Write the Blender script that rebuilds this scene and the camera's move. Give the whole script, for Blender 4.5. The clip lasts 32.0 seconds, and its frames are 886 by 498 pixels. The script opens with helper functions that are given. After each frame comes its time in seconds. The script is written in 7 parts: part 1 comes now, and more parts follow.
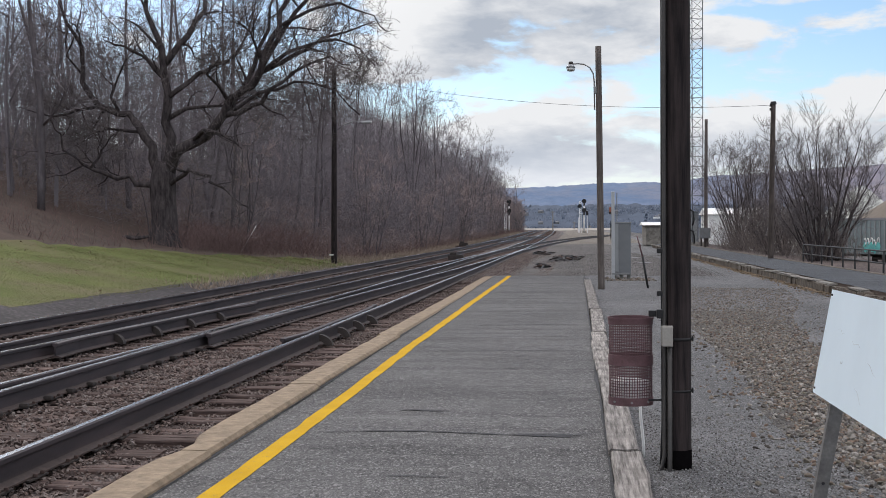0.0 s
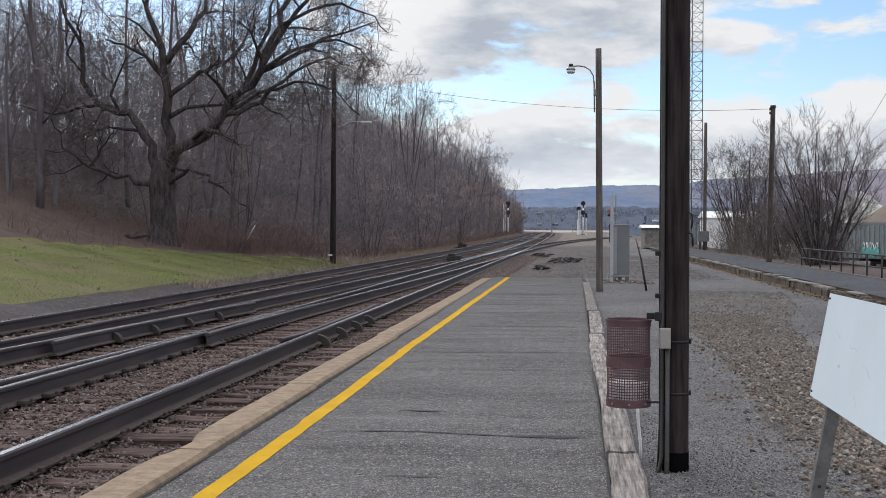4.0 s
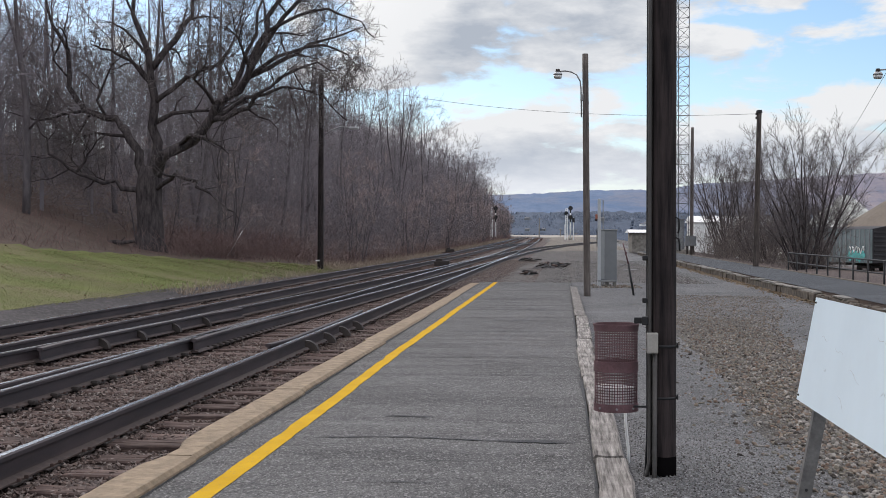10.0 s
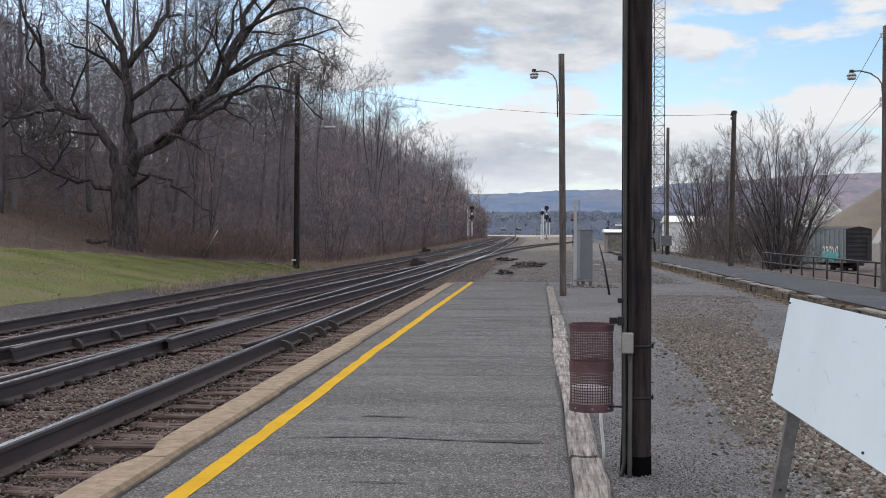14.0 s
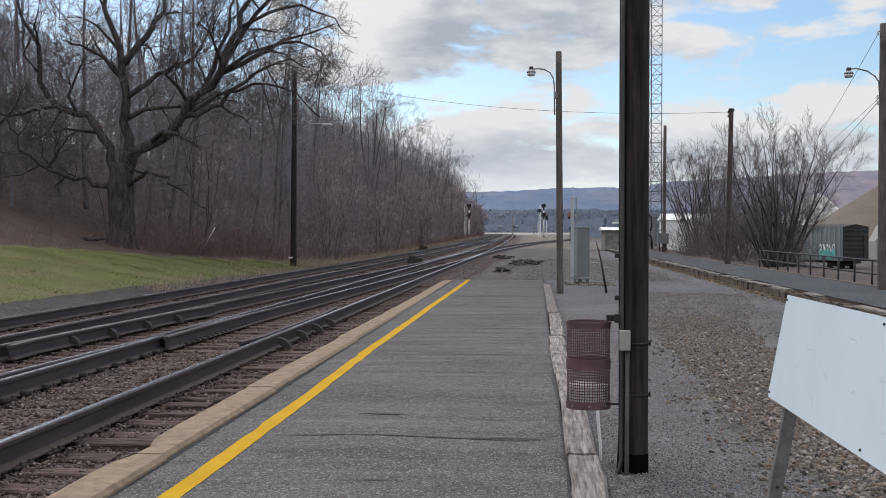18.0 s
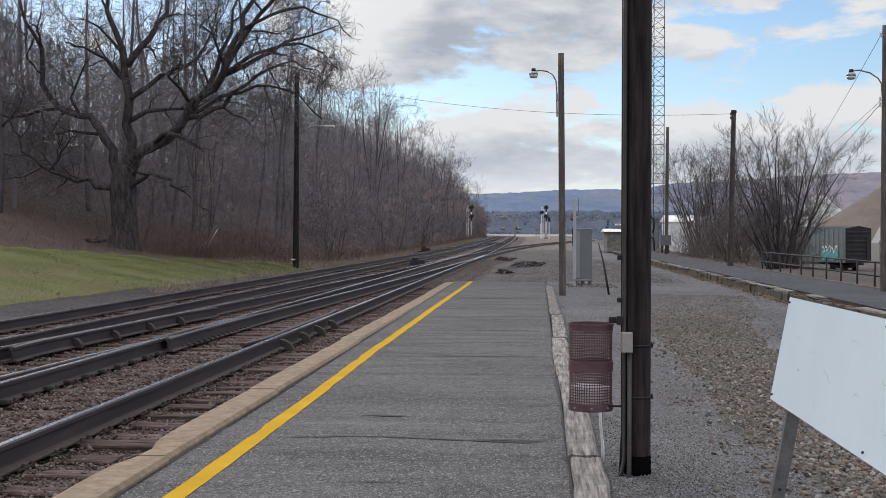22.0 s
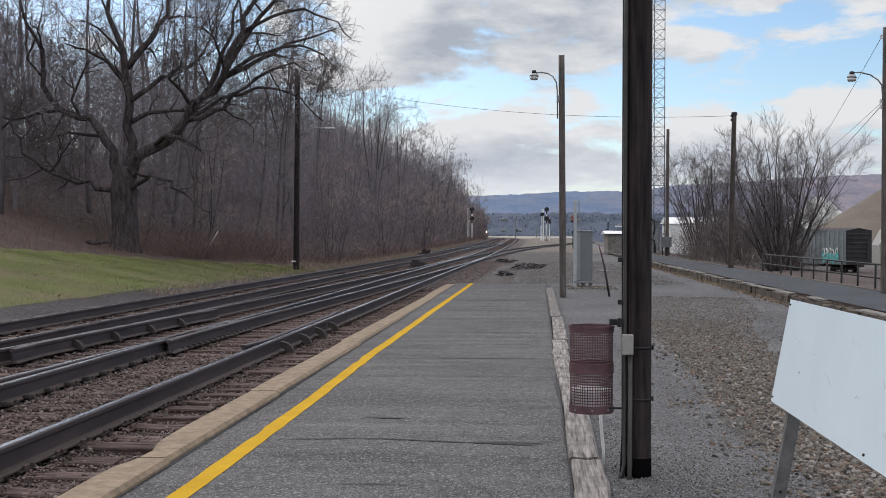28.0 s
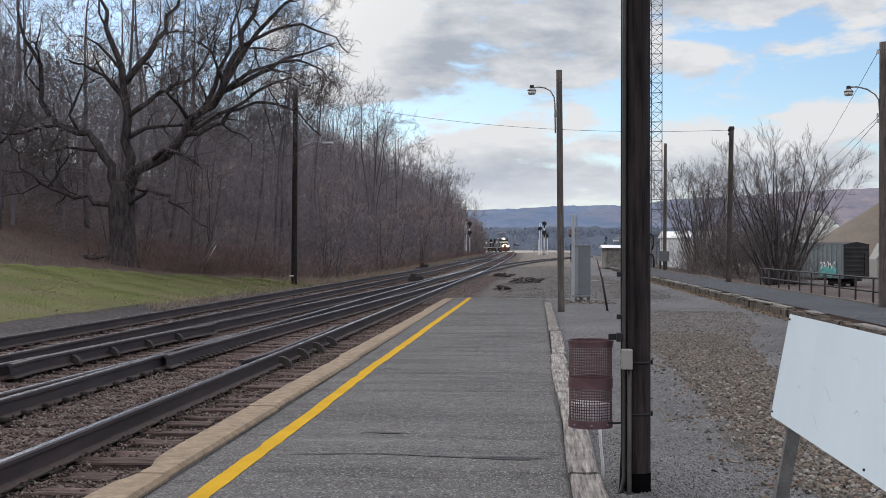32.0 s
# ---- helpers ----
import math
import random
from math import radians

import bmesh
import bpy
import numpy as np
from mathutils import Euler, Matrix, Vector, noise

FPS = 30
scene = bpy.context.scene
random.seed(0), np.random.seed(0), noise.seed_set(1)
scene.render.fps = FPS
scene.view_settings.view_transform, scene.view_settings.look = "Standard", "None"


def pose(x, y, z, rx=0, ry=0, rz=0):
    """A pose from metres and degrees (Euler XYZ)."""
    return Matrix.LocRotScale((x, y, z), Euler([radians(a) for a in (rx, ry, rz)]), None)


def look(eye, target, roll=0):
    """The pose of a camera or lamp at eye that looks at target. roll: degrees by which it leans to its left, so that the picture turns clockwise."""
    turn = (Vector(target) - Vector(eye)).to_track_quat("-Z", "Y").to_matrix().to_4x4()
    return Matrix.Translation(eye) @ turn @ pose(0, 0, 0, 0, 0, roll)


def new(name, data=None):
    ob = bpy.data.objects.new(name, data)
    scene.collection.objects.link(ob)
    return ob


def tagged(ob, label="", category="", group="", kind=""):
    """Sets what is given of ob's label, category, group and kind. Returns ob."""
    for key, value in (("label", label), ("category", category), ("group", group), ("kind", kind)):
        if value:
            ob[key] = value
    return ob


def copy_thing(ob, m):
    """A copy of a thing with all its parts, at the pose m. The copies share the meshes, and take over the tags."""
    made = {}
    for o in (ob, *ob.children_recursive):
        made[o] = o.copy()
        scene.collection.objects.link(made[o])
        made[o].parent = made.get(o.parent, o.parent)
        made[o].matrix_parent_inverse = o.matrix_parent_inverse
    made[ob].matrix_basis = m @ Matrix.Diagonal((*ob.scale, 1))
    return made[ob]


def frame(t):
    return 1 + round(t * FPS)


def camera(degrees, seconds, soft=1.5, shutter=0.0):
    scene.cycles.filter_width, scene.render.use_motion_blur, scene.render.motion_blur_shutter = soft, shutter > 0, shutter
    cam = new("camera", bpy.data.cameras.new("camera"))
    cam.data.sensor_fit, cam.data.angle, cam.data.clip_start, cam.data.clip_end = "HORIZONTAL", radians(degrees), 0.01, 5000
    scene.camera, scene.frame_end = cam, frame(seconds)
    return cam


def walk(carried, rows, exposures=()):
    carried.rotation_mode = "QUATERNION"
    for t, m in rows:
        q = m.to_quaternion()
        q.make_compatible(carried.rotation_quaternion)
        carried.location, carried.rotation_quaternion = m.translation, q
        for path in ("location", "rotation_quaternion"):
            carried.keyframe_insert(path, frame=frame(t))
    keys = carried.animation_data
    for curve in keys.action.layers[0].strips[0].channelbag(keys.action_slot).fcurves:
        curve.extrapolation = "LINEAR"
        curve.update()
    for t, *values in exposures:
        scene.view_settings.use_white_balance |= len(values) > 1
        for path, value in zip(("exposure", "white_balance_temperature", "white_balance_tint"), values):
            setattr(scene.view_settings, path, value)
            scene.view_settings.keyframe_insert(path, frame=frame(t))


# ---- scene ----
cam = camera(40.0, 32.0, soft=0.5)
# seconds, eye x y z, yaw to the left, pitch up, roll
PATH = [
    (0, -0.0038, 0.0001, 1.3709, 6.262, -0.953, -0.314),
    (0.5, -0.0013, -0.0039, 1.3699, 6.265, -0.817, -0.386),
    (1, -0.0007, -0.001, 1.3695, 6.276, -0.695, -0.122),
    (1.5, 0.0007, 0.0027, 1.3682, 6.259, -0.662, 0.208),
    (2, -0.0006, 0.0093, 1.3678, 6.385, -0.827, 0.245),
    (2.5, -0.0005, 0.0045, 1.3694, 6.508, -1.075, 0.316),
    (3, -0.0019, -0.0007, 1.3692, 6.356, -1.043, 0.325),
    (3.5, -0.0038, -0.0081, 1.3692, 6.229, -0.972, 0.099),
    (5.5, -0.0033, -0.0089, 1.3686, 6.059, -0.746, 0.36),
    (6, -0.003, -0.0077, 1.3698, 5.97, -0.741, 0.198),
    (6.5, -0.0032, -0.0078, 1.3685, 5.981, -0.75, 0.114),
    (7, -0.0034, -0.0084, 1.3702, 5.989, -0.731, -0.007),
    (7.5, -0.0016, -0.0109, 1.3694, 5.946, -0.714, 0.028),
    (8, -0.0021, -0.0098, 1.3726, 5.91, -0.711, 0.136),
    (8.5, -0.0038, -0.0047, 1.3722, 5.947, -0.712, 0.126),
    (9, -0.0033, -0.0061, 1.3711, 5.965, -0.771, 0.249),
    (9.5, -0.0024, -0.0118, 1.3695, 5.798, -0.722, 0.074),
    (10, -0.0031, -0.0138, 1.3697, 5.618, -0.657, 0.006),
    (10.5, -0.0039, -0.0143, 1.372, 5.462, -0.613, 0.094),
    (11, -0.0029, -0.0109, 1.3709, 5.389, -0.569, 0.082),
    (11.5, -0.0015, -0.0088, 1.371, 5.208, -0.561, 0.046),
    (12, -0.0012, -0.0095, 1.3706, 5.081, -0.53, -0.046),
    (12.5, 0.0002, -0.0121, 1.3709, 4.857, -0.528, -0.115),
    (13, -0, -0.0108, 1.3712, 4.684, -0.557, -0.038),
    (13.5, -0.0001, -0.0047, 1.3699, 4.553, -0.63, 0.184),
    (14, -0.0005, -0.0037, 1.3724, 4.505, -0.679, 0.073),
    (14.5, -0.0011, 0.0021, 1.3712, 4.434, -0.635, 0.043),
    (16.5, -0.0006, 0.0016, 1.3683, 4.429, -0.771, -0.003),
    (17, -0.0008, 0.0022, 1.3701, 4.409, -0.778, 0.014),
    (17.5, 0.0008, 0.0026, 1.3711, 4.383, -0.771, -0.004),
    (18, -0.0004, 0.0031, 1.3697, 4.368, -0.785, 0.095),
    (18.5, 0.0009, -0.001, 1.3715, 4.388, -0.771, -0.134),
    (19, 0, 0, 1.37, 4.38, -0.771, -0),
    (19.5, 0.0003, -0.0005, 1.3704, 4.38, -0.746, -0.011),
    (20, -0.0002, -0.0008, 1.3722, 4.345, -0.763, 0.024),
    (20.5, -0.0007, 0.0009, 1.3698, 4.34, -0.741, 0.108),
    (21, -0.0026, 0.0032, 1.3717, 4.366, -0.739, 0.167),
    (21.5, -0.0029, 0.0028, 1.3719, 4.421, -0.726, 0.088),
    (22, 0.0005, 0.0046, 1.3711, 4.482, -0.703, 0.095),
    (22.5, 0.0013, 0.0038, 1.3701, 4.464, -0.689, 0.004),
    (23, 0.0003, 0.0053, 1.3718, 4.476, -0.663, 0.138),
    (23.5, 0.0007, 0.0078, 1.3714, 4.472, -0.658, 0.066),
    (24, -0.0001, 0.0097, 1.3706, 4.441, -0.66, 0.121),
    (24.5, -0.0009, 0.0101, 1.3703, 4.455, -0.641, 0.188),
    (25, 0.0009, 0.0074, 1.3713, 4.481, -0.603, 0.153),
    (25.5, -0.0007, 0.0051, 1.3716, 4.484, -0.62, 0.12),
    (27.5, -0.0008, 0.0033, 1.3722, 4.465, -0.644, 0.081),
    (28, -0.0005, 0.0038, 1.3721, 4.503, -0.614, 0.11),
    (28.5, 0.0003, 0.0076, 1.3716, 4.557, -0.586, 0.097),
    (29, -0, 0.0093, 1.3711, 4.592, -0.555, 0.105),
    (29.5, -0.0029, 0.0128, 1.3729, 4.684, -0.527, 0.233),
    (30, -0.0056, 0.0168, 1.3727, 4.821, -0.524, 0.187),
    (30.5, -0.0068, 0.0114, 1.3731, 4.841, -0.566, 0.204),
    (31, -0.0062, 0.0043, 1.376, 4.806, -0.369, -0.118),
    (31.5, -0.0067, -0, 1.3738, 4.608, -0.132, -0.217),
    (32, -0.0076, -0.0041, 1.3755, 4.397, 0.058, 0.053),
]


def cam_pose(x, y, z, yaw, pitch, roll):
    return pose(x, y, z, 0, 0, yaw) @ pose(0, 0, 0, 90 + pitch, 0, 0) @ pose(0, 0, 0, 0, 0, roll)


walk(cam, [(r[0], cam_pose(*r[1:])) for r in PATH], exposures=[(0, 0.06), (14, 0.06), (17, -0.06), (32, -0.06)])

# ---- world, sun ----
scene.view_settings.exposure = 0.0
SUN_EL, SUN_AZ = radians(30), radians(-38)      # azimuth from +y, to the right positive

world = bpy.data.worlds.new("world")
scene.world = world
world.use_nodes = True
wn, wl = world.node_tree.nodes, world.node_tree.links
wn.clear()


def wnode(kind, **kw):
    n = wn.new(kind)
    for k, v in kw.items():
        n.inputs[k].default_value = v
    return n


def wmath(op, a, b=None, c=None, clamp=False):
    n = wn.new("ShaderNodeMath")
    n.operation, n.use_clamp = op, clamp
    for i, v in enumerate((a, b, c)):
        if v is None:
            continue
        if isinstance(v, (int, float)):
            n.inputs[i].default_value = v
        else:
            wl.new(v, n.inputs[i])
    return n.outputs[0]


def wmix(fac, a, b):
    n = wn.new("ShaderNodeMix")
    n.data_type = "RGBA"
    for sock, v in ((n.inputs["Factor"], fac), (n.inputs["A"], a), (n.inputs["B"], b)):
        if isinstance(v, tuple):
            sock.default_value = v
        elif isinstance(v, (int, float)):
            sock.default_value = v
        else:
            wl.new(v, sock)
    return n.outputs["Result"]


def wramp(v, a, b):
    n = wn.new("ShaderNodeMapRange")
    n.interpolation_type = "SMOOTHSTEP"
    n.inputs["From Min"].default_value, n.inputs["From Max"].default_value = a, b
    wl.new(v, n.inputs["Value"])
    return n.outputs["Result"]


def wnoise(vec, scale, detail, rough=0.55, dist=0.0):
    n = wnode("ShaderNodeTexNoise", Scale=scale, Detail=detail, Roughness=rough, Distortion=dist)
    wl.new(vec, n.inputs["Vector"])
    return n.outputs[0]


def wvec(x, y, z=0.0):
    c = wn.new("ShaderNodeCombineXYZ")
    for i, v in enumerate((x, y, z)):
        if isinstance(v, (int, float)):
            c.inputs[i].default_value = v
        else:
            wl.new(v, c.inputs[i])
    return c.outputs[0]


def bell(v, mid, half):
    """A soft bump of height 1 about mid."""
    d = wmath("DIVIDE", wmath("SUBTRACT", v, mid), half)
    return wmath("MAXIMUM", wmath("SUBTRACT", 1.0, wmath("MULTIPLY", d, d)), 0.0)


def build_sky():
    tc = wn.new("ShaderNodeTexCoord")
    sep = wn.new("ShaderNodeSeparateXYZ")
    wl.new(tc.outputs["Generated"], sep.inputs[0])
    x, y, z = sep.outputs
    sky = wn.new("ShaderNodeTexSky")
    sky.sky_type, sky.sun_disc = "NISHITA", False
    sky.sun_elevation, sky.sun_rotation = SUN_EL, SUN_AZ
    sky.air_density, sky.dust_density, sky.ozone_density = 1.0, 0.4, 2.0
    blue = wmix(1.0, sky.outputs[0], (0.118, 0.126, 0.136, 1))
    wn[-1].blend_type = "MULTIPLY"
    az, el = wmath("ARCTAN2", x, y), wmath("ARCSINE", z)
    # banks of broken cloud over a clear ground: azimuth, height, half widths, weight
    low = wvec(wmath("MULTIPLY", az, 5.0), wmath("MULTIPLY", el, 13.0), SKY_SEED)
    above = wvec(wmath("MULTIPLY_ADD", az, 5.0, -0.10), wmath("MULTIPLY_ADD", el, 13.0, 0.24), SKY_SEED)
    n1, n2 = wnoise(low, 2.6, 9.0, 0.56, 0.25), wnoise(above, 2.6, 5.0, 0.5, 0.25)
    bias = wmath("MULTIPLY_ADD", wramp(wmath("ABSOLUTE", az), 0.45, 0.8), 0.12, -0.10)
    for a0, e0, ha, he, wt in CLOUDS:
        bias = wmath("MULTIPLY_ADD", wmath("MULTIPLY", bell(az, a0, ha), bell(el, e0, he)), wt, bias)
    dens = wmath("ADD", n1, bias)
    cover = wramp(dens, 0.445, 0.60)
    puff = wnoise(low, 7.0, 8.0, 0.62, 0.2)
    lit = wmath("MULTIPLY_ADD", wmath("SUBTRACT", n2, n1), 2.0, 0.16)
    thick = wmath("ADD", wmath("MULTIPLY", wramp(dens, 0.52, 0.92), 0.55), wmath("MULTIPLY_ADD", puff, 1.1, -0.55))
    # bright veil round the hidden sun
    sd = (math.cos(SUN_EL) * math.sin(SUN_AZ), math.cos(SUN_EL) * math.cos(SUN_AZ), math.sin(SUN_EL))
    dot = wn.new("ShaderNodeVectorMath")
    dot.operation = "DOT_PRODUCT"
    dot.inputs[1].default_value = sd
    wl.new(tc.outputs["Generated"], dot.inputs[0])
    base_shade = wmath("MULTIPLY_ADD", wmath("MULTIPLY", bell(az, -0.055, 0.15), bell(el, 0.150, 0.045)), 0.50, wmath("ADD", lit, thick))
    base_shade = wmath("MULTIPLY_ADD", wmath("MULTIPLY", bell(az, -0.165, 0.085), bell(el, 0.190, 0.06)), -1.4, base_shade)
    # the low bank: bright tops over blue-grey bases
    base_shade = wmath("MULTIPLY_ADD", bell(el, 0.098, 0.024), -0.45, base_shade)
    base_shade = wmath("MULTIPLY_ADD", bell(el, 0.062, 0.020), 0.30, base_shade)
    shade = wmath("MULTIPLY", wmath("MINIMUM", base_shade, 1.0, clamp=True), wmath("MULTIPLY_ADD", wramp(dot.outputs["Value"], 0.82, 0.97), -0.6, 1.0))
    body = wmix(shade, (0.82, 0.83, 0.85, 1), (0.43, 0.475, 0.55, 1))
    near = wramp(dot.outputs["Value"], 0.80, 1.0)
    body2 = wmix(wmath("MULTIPLY", near, 0.85), body, (1.7, 1.68, 1.62, 1))
    sky_mix = wmix(cover, blue, body2)
    haze = wramp(el, 0.095, 0.015)
    low_sky = wmix(wmath("MULTIPLY", haze, 0.75), sky_mix, (0.74, 0.78, 0.86, 1))
    # overhead the layer is closed and bright
    out = wmix(wramp(el, 0.22, 0.6), low_sky, (1.30, 1.285, 1.37, 1))
    bg = wn.new("ShaderNodeBackground")
    wl.new(out, bg.inputs[0])
    bg.inputs[1].default_value = 1.0
    wo = wn.new("ShaderNodeOutputWorld")
    wl.new(bg.outputs[0], wo.inputs[0])


SKY_SEED = 4.2
CLOUDS = (
    (-0.050, 0.176, 0.20, 0.062, 0.34), (-0.041, 0.072, 0.19, 0.036, 0.26), (0.215, 0.082, 0.13, 0.046, 0.28),
    (0.183, 0.200, 0.18, 0.030, 0.26), (0.160, 0.154, 0.070, 0.018, 0.13), (0.05, 0.040, 0.6, 0.03, 0.15),
)
build_sky()

sun_data = bpy.data.lights.new("sun", "SUN")
sun_data.energy, sun_data.angle, sun_data.color = 1.0, radians(20), (1.0, 0.97, 0.92)
sun = new("sun", sun_data)
sun.matrix_world = look((0, 0, 60), (-60 * math.sin(SUN_AZ), -60 * math.cos(SUN_AZ), 60 - 60 * math.tan(SUN_EL)))

# ---- materials ----


class Mat:
    """A small node builder for one material."""

    def __init__(self, name, rough=0.8, metal=0.0, spec=0.3):
        self.m = bpy.data.materials.new(name)
        self.m.use_nodes = True
        self.n, self.l = self.m.node_tree.nodes, self.m.node_tree.links
        self.b = self.n["Principled BSDF"]
        self.b.inputs["Roughness"].default_value = rough
        self.b.inputs["Metallic"].default_value = metal
        self.b.inputs["Specular IOR Level"].default_value = spec
        self.tc = self.n.new("ShaderNodeTexCoord").outputs["Object"]

    def geo(self):
        return self.n.new("ShaderNodeNewGeometry").outputs["Position"]

    def noise(self, scale, detail=4.0, rough=0.55, vec=None, stretch=None):
        t = self.n.new("ShaderNodeTexNoise")
        t.inputs["Scale"].default_value, t.inputs["Detail"].default_value = scale, detail
        t.inputs["Roughness"].default_value = rough
        v = vec or self.tc
        if stretch:
            mp = self.n.new("ShaderNodeMapping")
            mp.inputs["Scale"].default_value = stretch
            self.l.new(v, mp.inputs[0])
            v = mp.outputs[0]
        self.l.new(v, t.inputs["Vector"])
        return t.outputs["Fac"]

    def drawn(self, v, sy):
        """Coordinates for coarse grain laid out along the line."""
        mp = self.n.new("ShaderNodeMapping")
        mp.inputs["Scale"].default_value = (1, sy, 1)
        self.l.new(v, mp.inputs[0])
        return mp.outputs[0]

    def voronoi(self, scale, vec=None, out="Distance", feature="F1"):
        t = self.n.new("ShaderNodeTexVoronoi")
        t.feature = feature
        t.inputs["Scale"].default_value = scale
        self.l.new(vec or self.tc, t.inputs["Vector"])
        return t.outputs[out]

    def ramp(self, v, a, b, lo=0.0, hi=1.0):
        r = self.n.new("ShaderNodeMapRange")
        for k, x in (("From Min", a), ("From Max", b), ("To Min", lo), ("To Max", hi)):
            r.inputs[k].default_value = x
        self.l.new(v, r.inputs["Value"])
        return r.outputs["Result"]

    def mix(self, fac, a, b, blend="MIX"):
        n = self.n.new("ShaderNodeMix")
        n.data_type, n.blend_type = "RGBA", blend
        for s, v in ((n.inputs["Factor"], fac), (n.inputs["A"], a), (n.inputs["B"], b)):
            if isinstance(v, (tuple, list)):
                s.default_value = (*v[:3], 1)
            elif isinstance(v, (int, float)):
                s.default_value = v
            else:
                self.l.new(v, s)
        return n.outputs["Result"]

    def grey(self, v):
        c = self.n.new("ShaderNodeCombineColor")
        for i in range(3):
            self.l.new(v, c.inputs[i])
        return c.outputs[0]

    def rnd(self):
        return self.n.new("ShaderNodeObjectInfo").outputs["Random"]

    def island(self):
        return self.n.new("ShaderNodeNewGeometry").outputs["Random Per Island"]

    def color(self, c):
        if isinstance(c, (tuple, list)):
            self.b.inputs["Base Color"].default_value = (*c[:3], 1)
        else:
            self.l.new(c, self.b.inputs["Base Color"])
        return self

    def rough(self, v):
        self.l.new(v, self.b.inputs["Roughness"])
        return self

    def bump(self, v, dist=0.01, strength=0.6):
        b = self.n.new("ShaderNodeBump")
        b.inputs["Distance"].default_value, b.inputs["Strength"].default_value = dist, strength
        self.l.new(v, b.inputs["Height"])
        self.l.new(b.outputs[0], self.b.inputs["Normal"])
        return self


def simple(name, c, vary=0.25, scale=8.0, rough=0.7, metal=0.0, spec=0.3, bump=0.0, stretch=None, fine=90.0):
    """Base colour with stains at one scale and grain at another."""
    a = Mat(name, rough, metal, spec)
    lo, hi = [x * (1 - vary) for x in c], [min(1, x * (1 + vary)) for x in c]
    col = a.mix(a.ramp(a.noise(scale, 5, 0.6, stretch=stretch), 0.3, 0.7), lo, hi)
    g = a.noise(fine, 3, 0.6, stretch=stretch)
    col = a.mix(0.35 * min(1, vary * 2.5), col, a.grey(a.ramp(g, 0.25, 0.75, 0.15, 0.85)), "OVERLAY")
    a.color(col)
    if bump:
        a.bump(g, bump)
    return a.m


def mat_asphalt(name="asphalt", k=1.0, tint=(1.03, 1.0, 0.985)):
    a = Mat(name, 0.92, 0, 0.2)
    p = a.geo()
    big = a.noise(0.55, 4, 0.6, p, (1.0, 0.8, 1))
    band = a.noise(1.1, 4, 0.55, p, (0.28, 1.9, 1))

    def c(v):
        return tuple(v * k * q for q in tint)
    col = a.mix(a.ramp(big, 0.3, 0.7), c(0.070), c(0.136))
    col = a.mix(a.ramp(band, 0.48, 0.62, 0, 0.85), col, c(0.052))
    col = a.mix(a.ramp(a.noise(2.4, 5, 0.6, p, (0.22, 1.5, 1)), 0.54, 0.70, 0, 0.6), col, c(0.175))
    col = a.mix(a.ramp(a.noise(7, 5, 0.7, p), 0.35, 0.7, 0.0, 0.45), col, c(0.17))
    q = a.drawn(p, 0.55)
    for scale, lo, hi in ((70, 0.87, 0.55), (150, 0.72, 0.62)):
        sp = a.n.new("ShaderNodeSeparateColor")
        a.l.new(a.voronoi(scale, q, "Color"), sp.inputs[0])
        col = a.mix(a.ramp(sp.outputs[0], lo, 0.97, 0, hi), col, c(0.32))
        col = a.mix(a.ramp(sp.outputs[1], lo - 0.1, 0.97, 0, hi), col, c(0.025))
    a.color(col)
    a.bump(a.mix(0.35, a.grey(a.voronoi(70, p)), a.grey(a.noise(22, 5, 0.6, p))), 0.012, 0.9)
    return a.m


def mat_gravel(name="gravel_fines", base=(0.168, 0.167, 0.168), scale=105):
    a = Mat(name, 0.92, 0, 0.2)
    p = a.geo()
    big = a.noise(0.35, 5, 0.6, p)
    mid = a.noise(3.0, 5, 0.65, p)
    lo = tuple(c * 0.62 for c in base)
    hi = tuple(min(1, c * 1.25) for c in base)
    col = a.mix(a.ramp(big, 0.32, 0.68), lo, hi)
    col = a.mix(a.ramp(mid, 0.45, 0.75, 0, 0.5), col, tuple(c * 0.5 for c in base))
    vc = a.voronoi(scale, a.drawn(p, 0.6), "Color")
    sp = a.n.new("ShaderNodeSeparateColor")
    a.l.new(vc, sp.inputs[0])
    col = a.mix(a.ramp(sp.outputs[0], 0.6, 0.98, 0, 0.8), col, tuple(min(1, c * 2.0) for c in base))
    col = a.mix(a.ramp(sp.outputs[1], 0.6, 0.98, 0, 0.7), col, (0.04, 0.038, 0.037))
    a.color(col)
    a.bump(a.voronoi(scale, p), 0.018, 0.9)
    return a.m


def mat_ground():
    """Soil, cinders and dead leaves, turning to lawn, litter under the trees, and fields far off."""
    a = Mat("ground_soil", 0.95, 0, 0.1)
    p = a.geo()
    big, mid, fine = a.noise(0.12, 5, 0.6, p), a.noise(1.4, 5, 0.65, p), a.noise(14, 4, 0.65, p)
    litter = a.mix(a.ramp(mid, 0.3, 0.7), (0.070, 0.056, 0.050), (0.122, 0.094, 0.080))
    litter = a.mix(a.ramp(fine, 0.5, 0.8, 0, 0.6), litter, (0.15, 0.105, 0.072))
    litter = a.mix(a.ramp(big, 0.45, 0.7, 0, 0.55), litter, (0.105, 0.066, 0.056))
    a.color(litter)
    a.bump(fine, 0.05, 0.8)
    return a.m


